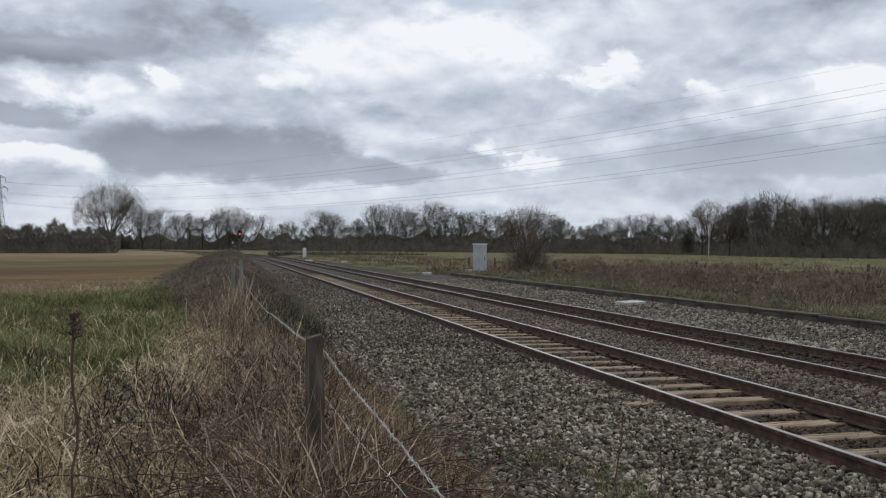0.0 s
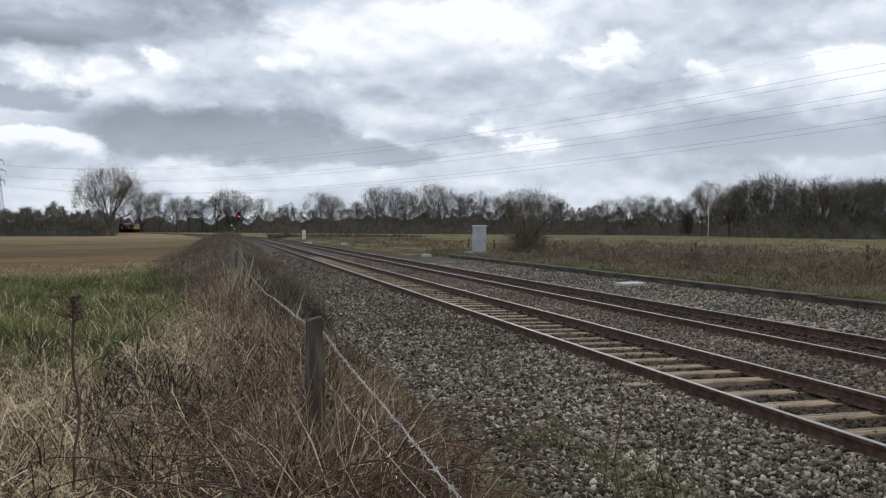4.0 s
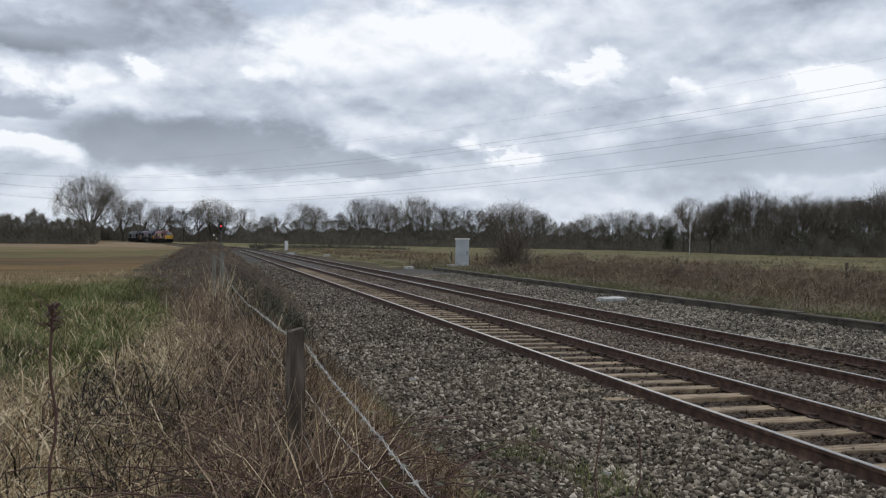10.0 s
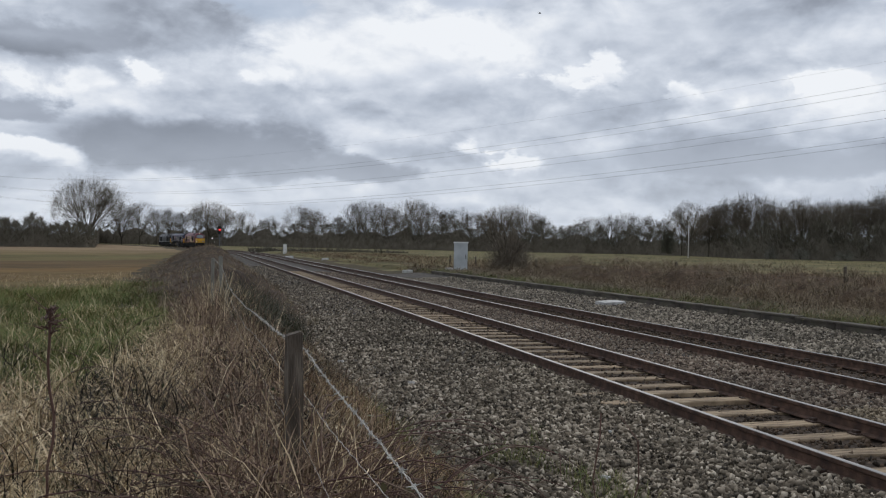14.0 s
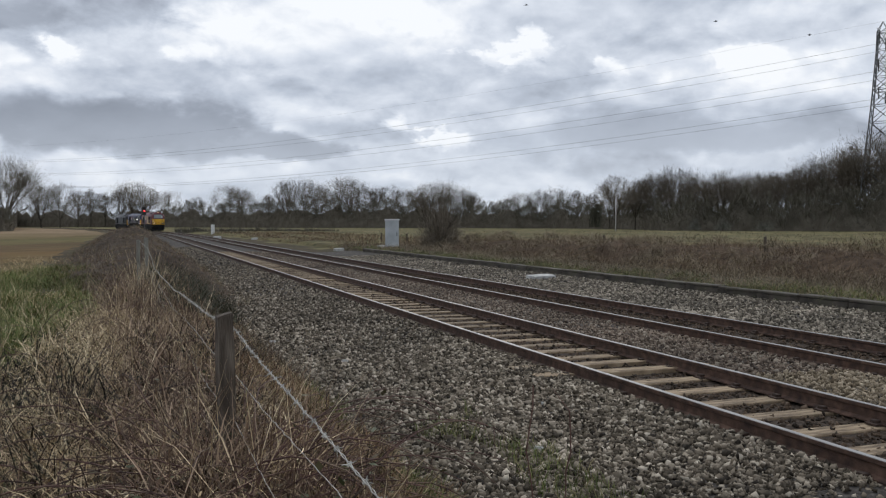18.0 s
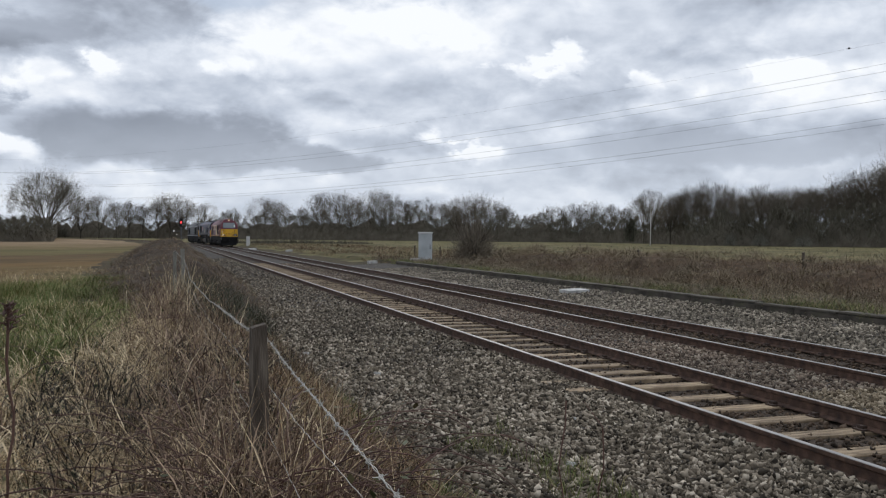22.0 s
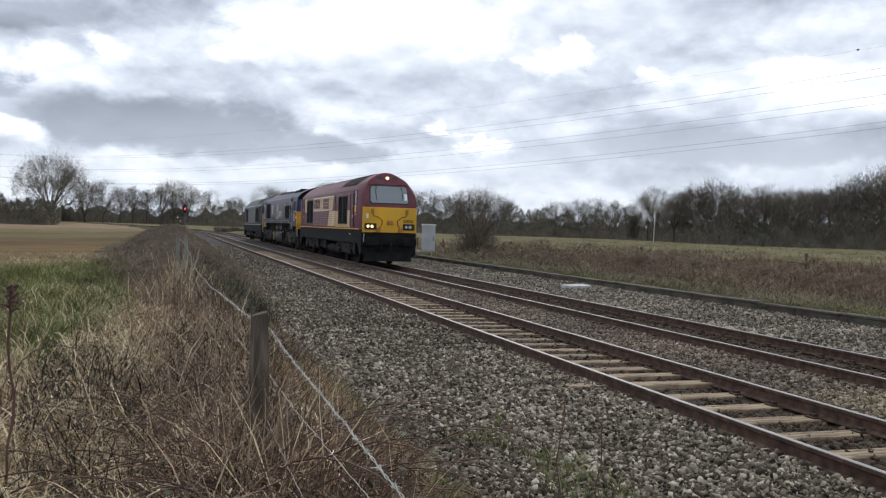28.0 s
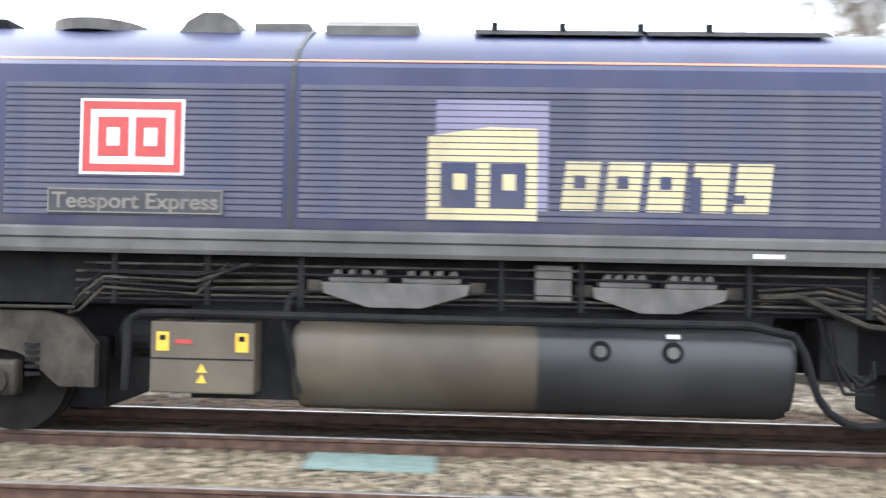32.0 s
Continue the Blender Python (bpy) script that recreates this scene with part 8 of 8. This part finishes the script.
    for y in (28.72, 28.26):
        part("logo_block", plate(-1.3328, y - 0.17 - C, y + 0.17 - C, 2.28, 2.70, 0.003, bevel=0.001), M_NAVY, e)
        part("logo_eye", plate(-1.3358, y - 0.07 - C, y + 0.05 - C, 2.45, 2.60, 0.002), M_CREAM, e)
    for k in range(5):
        y = 27.60 - 0.395 * k
        b = prism([(y - 0.15 - C, 2.27), (y + 0.17 - C, 2.27), (y + 0.12 - C, 2.73), (y - 0.20 - C, 2.73)], "x", -1.3327, -1.325)
        part("logo_block", b, M_CREAM, e, "cream slanted block of a logo")
        if k in (0, 1, 2):
            part("logo_eye", plate(-1.3327, y - 0.06 - C, y + 0.05 - C, 2.48, 2.60, 0.002), M_NAVY, e)
        if k in (3, 4):
            part("logo_eye", plate(-1.3327, y + 0.06 - C, y + 0.17 - C, 2.27 if k == 3 else 2.36, 2.60 if k == 3 else 2.44, 0.002), M_NAVY, e)
    lettering("number_digit", "66 109", 0.17, (x, 18.25 - C, 2.22), FACING, M_WHITE, e, 0.95, "white figure of the running number")
    part("cab_logo", plate(-1.332, 38.6 - C, 38.95 - C, 2.16, 2.50, 0.003), M_LILAC, e)
    for k in range(4):
        part("cab_logo_bar", plate(-1.332, 38.12 + 0.11 * k - C, 38.20 + 0.11 * k - C, 2.22, 2.34, 0.003), M_WHITE, e)
    # cab fronts
    for a, yf in ((-1, -10.64), (1, 10.60)):
        def yy(d):
            return yf + a * d
        side = [(yy(-0.05), 2.62), (yy(0.06), 2.60), (yy(0.16), 1.86), (yy(0.10), 1.45), (yy(-0.02), 1.45), (yy(-0.02), 1.84), (yy(-0.12), 1.90)]
        part("warning_panel", prism(side, "x", -1.30, 1.30), M_YELLOW, e, "yellow warning panel across the cab front")
        for s in (-1, 1):
            part("panel_ear", prism([(yy(-0.02), 2.64), (yy(0.07), 2.64), (yy(0.18), 1.84), (yy(0.13), 1.40), (yy(0.03), 1.40), (yy(0.06), 1.84)], "x", min(s * 1.30, s * 1.36), max(s * 1.30, s * 1.36)), M_YELLOW, e)
            lo, hi = sorted((s * 0.09, s * 1.20))
            scr = prism([(yy(0.0), 2.68), (yy(0.025), 2.68), (yy(0.015), 3.40), (yy(-0.01), 3.40)], "x", lo, hi)
            part("windscreen", scr, M_SCREEN_SKY, e, "windscreen pane with a blue sky reflection in its colour")
            rim = box(lo - 0.03, lo, yy(-0.01), yy(0.035), 2.65, 3.43)
            box(hi, hi + 0.03, yy(-0.01), yy(0.035), 2.65, 3.43, bm=rim)
            box(lo, hi, yy(-0.01), yy(0.035), 2.65, 2.68, bm=rim)
            box(lo, hi, yy(-0.01), yy(0.035), 3.40, 3.43, bm=rim)
            part("windscreen_seal", rim, M_WINDOW_SEAL, e)
            part("wiper", pipe([(s * 0.95, yy(0.05), 3.42), (s * 0.6, yy(0.06), 3.30), (s * 0.25, yy(0.05), 3.22)], 0.012), M_WINDOW_SEAL, e)
            part("headlamp_housing", box(s * 0.72 - 0.32, s * 0.72 + 0.32, yy(0.08), yy(0.30), 1.58, 1.92, bevel=0.03), M_WINDOW_SEAL, e, "black lamp housing")
            part("headlamp", rod((s * 0.62, yy(0.29), 1.76), (s * 0.62, yy(0.33), 1.76), 0.10, sides=16), M_LENS, e)
            part("tail_lamp", rod((s * 0.88, yy(0.29), 1.76), (s * 0.88, yy(0.33), 1.76), 0.06, sides=12), M_RED, e)
        part("gable", prism([(-1.28, 3.46), (-1.05, 3.78), (-0.76, 3.945), (-0.35, 4.145), (0, 4.235), (0.35, 4.145), (0.76, 3.945), (1.05, 3.78), (1.28, 3.46)], "y", min(yy(0), yy(0.05)), max(yy(0), yy(0.05))), M_GRILLE, e, "black gable above the windscreens")
        rim = [(-1.30, 3.44), (-1.08, 3.80), (-0.78, 3.97), (-0.36, 4.17), (0, 4.26), (0.36, 4.17), (0.78, 3.97), (1.08, 3.80), (1.30, 3.44)]
        inner = [(x * 0.965, z - 0.045) for x, z in rim]
        part("roof_visor", prism(rim + inner[::-1], "y", min(yy(0.02), yy(0.20)), max(yy(0.02), yy(0.20))), M_GRILLE, e, "black peaked visor over the cab front")
        part("roof_lamp", rod((0, yy(0.03), 3.62), (0, yy(0.12), 3.62), 0.13, sides=18), M_LENS, e, "round unlit lamp above the windscreens")
        part("front_emblem", box(-0.47, -0.24, yy(0.08), yy(0.13), 2.16, 2.36), M_RED, e)
        part("front_plate", box(0.28, 0.50, yy(0.08), yy(0.14), 2.14, 2.34), M_WINDOW_SEAL, e)
        part("coupler_cover", box(-0.1, 0.14, yy(0.12), yy(0.24), 1.92, 2.10, bevel=0.02), M_NOSE_GEAR, e)
        part("anticlimber", box(-1.0, 1.0, yy(0.1), yy(0.2), 1.72, 1.78), M_YELLOW, e)
        part("jumper_cable", pipe([(0.3, yy(0.2), 1.66), (0.55, yy(0.26), 1.5), (0.8, yy(0.24), 1.48), (1.05, yy(0.2), 1.7)], 0.03), M_WINDOW_SEAL, e)
        part("buffer_beam", box(-1.25, 1.25, min(yy(-0.5), yy(0.08)), max(yy(-0.5), yy(0.08)), 0.85, 1.46, bevel=0.02), M_FRAME, e)
        part("snow_plough", prism([(yy(-0.5), 0.2), (yy(0.25), 0.2), (yy(0.08), 0.8), (yy(-0.5), 0.8)], "x", -1.2, 1.2), M_FRAME, e)
        part("sand_box", box(-1.28, -0.9, min(yy(-0.75), yy(-0.15)), max(yy(-0.75), yy(-0.15)), 0.88, 1.40, bevel=0.02), M_BOGIE, e)
        buffers(e, yy(0.08), a)
        part("grab_rail", pipe([(-1.28, yy(0.1), 1.42), (-1.3, yy(0.14), 1.36), (-1.3, yy(0.14), 1.02), (-1.2, yy(0.14), 1.0)], 0.016), M_STEEL, e)
    # roof gear
    part("exhaust_housing", prism([(-8.5, 3.98), (-8.35, 4.21), (-5.2, 4.13), (-4.0, 3.98)], "x", -0.72, 0.72), M_GRILLE, e, "black roof radiator housing")
    for k, y in enumerate((26.2, 26.9, 27.7, 28.4)):
        part("lifting_eye", rod((-0.42, y - C, 4.14), (-0.42, y - C, 4.26), 0.035, sides=8), M_FRAME, e)
    for y0, y1 in ((25.0, 26.85), (26.9, 28.6)):
        part("roof_walkway", sh.patch(y0 - C, y1 - C, -0.22, 0.22, 0.04, ny=1, nf=6), M_GRILLE, e, "dark roof hatch edge")
    part("silencer", prism([(-0.5, 4.02), (-0.5, 4.20), (-0.25, 4.31), (0.25, 4.31), (0.5, 4.20), (0.5, 4.02)], "y", 29.2 - C, 30.15 - C), M_TRAY, e, "sooty exhaust silencer")
    part("roof_hood", prism([(31.05 - C, 4.12), (31.1 - C, 4.26), (31.25 - C, 4.34), (31.45 - C, 4.34), (31.62 - C, 4.24), (31.7 - C, 4.12)], "x", -0.45, 0.45), M_TRAY, e, "rounded grey roof hood")
    part("roof_fan", rod((0, 32.7 - C, 4.15), (0, 32.7 - C, 4.27), 0.50, sides=24), M_TRAY, e, "round roof fan housing")
    part("roof_duct", box(-0.3, 0.3, 30.35 - C, 30.95 - C, 4.12, 4.28, bevel=0.03), M_TRAY, e)
    part("roof_box", box(-0.35, 0.35, 33.6 - C, 34.6 - C, 4.05, 4.29, bevel=0.04), M_GRILLE, e)
    # tank and equipment between the bogies
    for lo, hi, mat, lab in ((25.55, 27.95, M_TANK_CLEAN, "darker wiped end of the fuel tank"), (27.95, 30.28, M_TANK, "dusty grey-brown fuel tank")):
        tank = prism([(-1.22, 0.62), (-1.26, 0.80), (-1.26, 1.02), (-1.18, 1.16), (-1.0, 1.20), (1.0, 1.20), (1.18, 1.16), (1.26, 1.02), (1.26, 0.80), (1.22, 0.62), (1.08, 0.38), (0.8, 0.30), (-0.8, 0.30), (-1.08, 0.38)], "y", lo - C, hi - C)
        far = 25.55 - C if lo < 26 else 30.28 - C
        bmesh.ops.bevel(tank, geom=[ed for ed in tank.edges if all(abs(v.co.y - far) < 1e-4 for v in ed.verts)], offset=0.06, segments=2, affect="EDGES")
        t_ob = part("fuel_tank", tank, mat, e, lab)
        t_ob.data.shade_smooth()
        t_ob.data.set_sharp_from_angle(angle=radians(50))
    for y in (27.37, 26.70):
        cap = rod((-1.25, y - C, 0.97), (-1.275, y - C, 0.97), 0.10, sides=18)
        part("filler_recess", cap, M_GRILLE, e)
        part("filler_cap", rod((-1.27, y - C, 0.97), (-1.30, y - C, 0.97), 0.055, sides=14), M_SOLEBAR, e, "round filler cap")
    part("filler_lamp", plate(-1.255, 26.64 - C, 26.76 - C, 1.10, 1.14, 0.01), M_WHITE, e)
    bb = part("battery_box", box(-1.27, 1.27, 30.62 - C, 31.62 - C, 0.48, 1.16, bevel=0.02), M_TANK, e, "dusty brown battery box")
    part("box_hinge", plate(-1.27, 30.62 - C, 31.62 - C, 0.80, 0.815, 0.004), M_FRAME, bb)
    for y in (30.74, 31.50):
        part("hazard_label", plate(-1.272, y - 0.06 - C, y + 0.06 - C, 0.88, 1.06, 0.004), M_HAZARD, bb, "yellow hazard label")
        part("hazard_mark", plate(-1.276, y - 0.03 - C, y + 0.03 - C, 0.98, 1.03, 0.002), M_GRILLE, bb)
    part("hazard_label", plate(-1.272, 31.22 - C, 31.38 - C, 0.95, 0.99, 0.004), M_RED, bb)
    for z in (0.58, 0.68):
        part("hazard_label", prism([(31.07 - C, z), (31.17 - C, z), (31.12 - C, z + 0.085)], "x", -1.276, -1.272), M_HAZARD, bb)
    for y0, y1 in ((28.6, 30.0), (26.2, 27.45)):
        f = part("air_filter", prism([(y0 - C, 1.56), (y0 + 0.02 - C, 1.46), (y0 + 0.45 - C, 1.33), (y1 - 0.45 - C, 1.33), (y1 - 0.02 - C, 1.46), (y1 - C, 1.56)], "x", -1.245, -0.85), M_TRAY, e, "grey air filter tray")
        for k in range(2):
            w = (y1 - y0) / 2
            part("filter_lid", box(-1.20, -0.88, y0 + 0.08 + k * w - C, y0 + w - 0.06 + k * w - C, 1.56, 1.62, bevel=0.02), M_TRAY, f)
            for j in range(4):
                c = y0 + 0.16 + k * w + j * (w - 0.3) / 3 - C
                part("filter_clip", prism([(c - 0.05, 1.615), (c + 0.05, 1.615), (c + 0.02, 1.68), (c - 0.03, 1.69)], "x", -1.19, -0.9), M_TRAY, f)
        part("filter_bracket", box(-1.21, -1.1, y0 - 0.14 - C, y0 - C, 1.48, 1.58), M_BOGIE, f)
        part("filter_bracket", box(-1.21, -1.1, y1 - C, y1 + 0.14 - C, 1.48, 1.58), M_BOGIE, f)
    part("junction_box", box(-1.22, -1.0, 27.64 - C, 27.98 - C, 1.42, 1.76, bevel=0.015), M_TRAY, e)
    part("hose", pipe([(-1.28, 31.85 - C, 0.5), (-1.29, 31.83 - C, 1.1), (-1.29, 31.8 - C, 1.18), (-1.28, 31.7 - C, 1.235), (-1.28, 31.5 - C, 1.24), (-1.28, 28.6 - C, 1.23), (-1.28, 26.0 - C, 1.24), (-1.29, 25.6 - C, 1.15), (-1.29, 25.5 - C, 0.98), (-1.29, 25.45 - C, 0.8), (-1.285, 25.38 - C, 0.6), (-1.28, 25.28 - C, 0.46), (-1.26, 25.14 - C, 0.37), (-1.22, 24.97 - C, 0.32), (-1.16, 24.78 - C, 0.32), (-1.1, 24.6 - C, 0.36)], 0.04, sides=8), M_FRAME, e, "thick black hose along the tank")
    part("hose", pipe([(-1.2, 30.2 - C, 0.5), (-1.25, 30.35 - C, 1.2), (-1.22, 30.3 - C, 1.42), (-1.15, 30.0 - C, 1.5)], 0.03), M_FRAME, e)
    for k, z in enumerate((1.44, 1.50, 1.56)):
        part("cable_run", pipe([(-1.16, 25.9 - C, z), (-1.18, 25.3 - C, z + 0.06), (-1.16, 24.9 - C, z - 0.04), (-1.1, 24.6 - C, z - 0.2)], 0.018), M_BOGIE, e)
        part("cable_run", pipe([(-1.14, 30.2 - C, z + 0.06), (-1.16, 32.4 - C, z + 0.03 * k)], 0.018), M_BOGIE, e)
    part("centre_sill", box(-0.45, 0.45, -9.9, 9.9, 0.72, 1.32), M_FRAME, e)
    # black box added behind the tank to give the dark of the shaded underside
    part("equipment_box", box(-1.0, 1.0, 25.7 - C, 31.3 - C, 0.40, 1.31), M_FRAME, e)
    part("air_reservoir", rod((-0.75, 31.35 - C, 1.0), (-0.75, 32.05 - C, 1.0), 0.2, sides=16), M_FRAME, e)
    part("valve_block", box(-1.12, -0.7, 24.95 - C, 25.3 - C, 0.72, 1.30, bevel=0.02), M_FRAME, e)
    for z, mat in ((1.36, M_FRAME), (1.41, M_BOGIE), (1.465, M_FRAME), (1.62, M_FRAME), (1.70, M_BOGIE)):
        part("pipe_run", pipe([(-1.205, 24.8 - C, z), (-1.21, 28.0 - C, z + 0.01), (-1.205, 32.3 - C, z)], 0.013), mat, e)
    for y in (24.9, 26.0, 27.55, 28.3, 30.2, 31.1, 32.0):
        part("pipe_hanger", box(-1.235, -1.2, y - 0.025 - C, y + 0.025 - C, 1.32, 1.80), M_FRAME, e)
    # loose cables that hang in the gap between the tank and each bogie
    for k in range(5):
        d = 0.07 * k
        part("cable", pipe([(-1.15 + 0.03 * k, 25.35 - d - C, 1.40), (-1.2 + 0.03 * k, 25.28 - d - C, 1.05 - d), (-1.17, 25.1 - d - C, 0.62 + 0.5 * d), (-1.1, 24.8 - C, 0.60 + 0.08 * k)], 0.016), M_FRAME, e)
    for k in range(4):
        part("cable", pipe([(-1.22, 30.6 + 0.1 * k - C, 1.72), (-1.24, 31.2 - C, 1.60 - 0.06 * k), (-1.24, 32.1 - C, 1.62 - 0.05 * k), (-1.2, 32.35 - C, 1.45 - 0.07 * k), (-1.1, 32.5 - C, 1.2)], 0.014), M_BOGIE if k % 2 else M_FRAME, e)
    part("hose", pipe([(-1.2, 25.9 - C, 1.5), (-1.25, 25.55 - C, 1.52), (-1.25, 25.2 - C, 1.36), (-1.2, 24.9 - C, 1.25), (-1.1, 24.6 - C, 1.22)], 0.03), M_BOGIE, e)
    # bogies
    for axles in ((19.0 - C, 21.22 - C, 23.42 - C), (33.15 - C, 35.35 - C, 37.55 - C)):
        bogie(e, axles[0] - 0.95, axles[2] + 0.95, axles, top=1.22, low=0.50)
        for y in axles:
            wheelset(e, y)
    return e


LOCO_A = express_loco("maroon and gold diesel locomotive with a yellow nose", M_MAROON, M_MAROON, M_BRONZE, True, True)
LOCO_B = freight_loco("navy-blue freight locomotive with ribbed sides and yellow cab front")
LOCO_C = express_loco("charcoal-grey diesel locomotive with silver stripe and yellow nose", M_GREY, M_GREY, M_STEEL, False, False)


# ---- what moves ----
VEHICLES = ((LOCO_A, 7.06), (LOCO_B, 28.45), (LOCO_C, 49.9))


def motions():
    times = [0.5 * i for i in range(65)]
    for loco, back in VEHICLES:
        walk(loco, [(t, train_pose(u_at(t) + back)) for t in times])
    for b, p, v in BIRDS:
        head = -math.degrees(math.atan2(v[0], v[1]))
        drop = [60.0 * max(0.0, 1.0 - t / 15.5) for t in range(33)]
        walk(b, [(t, pose(p[0] + v[0] * (t - 18.5), p[1] + v[1] * (t - 18.5), p[2] + v[2] * (t - 18.5) + drop[t], 0, 0, head)) for t in (0, 4, 8, 12, 14, 16, 18, 20, 24, 28, 32)])
    # wheels roll while the train is near enough to show it
    rolling = [0.0] + [24.0 + i / 30 for i in range(241)]
    for w, y, r in WHEELSETS:
        rows = []
        for t in rolling:
            a = (u_at(24.0) - u_at(max(t, 24.0))) / r
            rows.append((t, pose(0, y, r, math.degrees(a))))
        walk(w, rows)


motions()
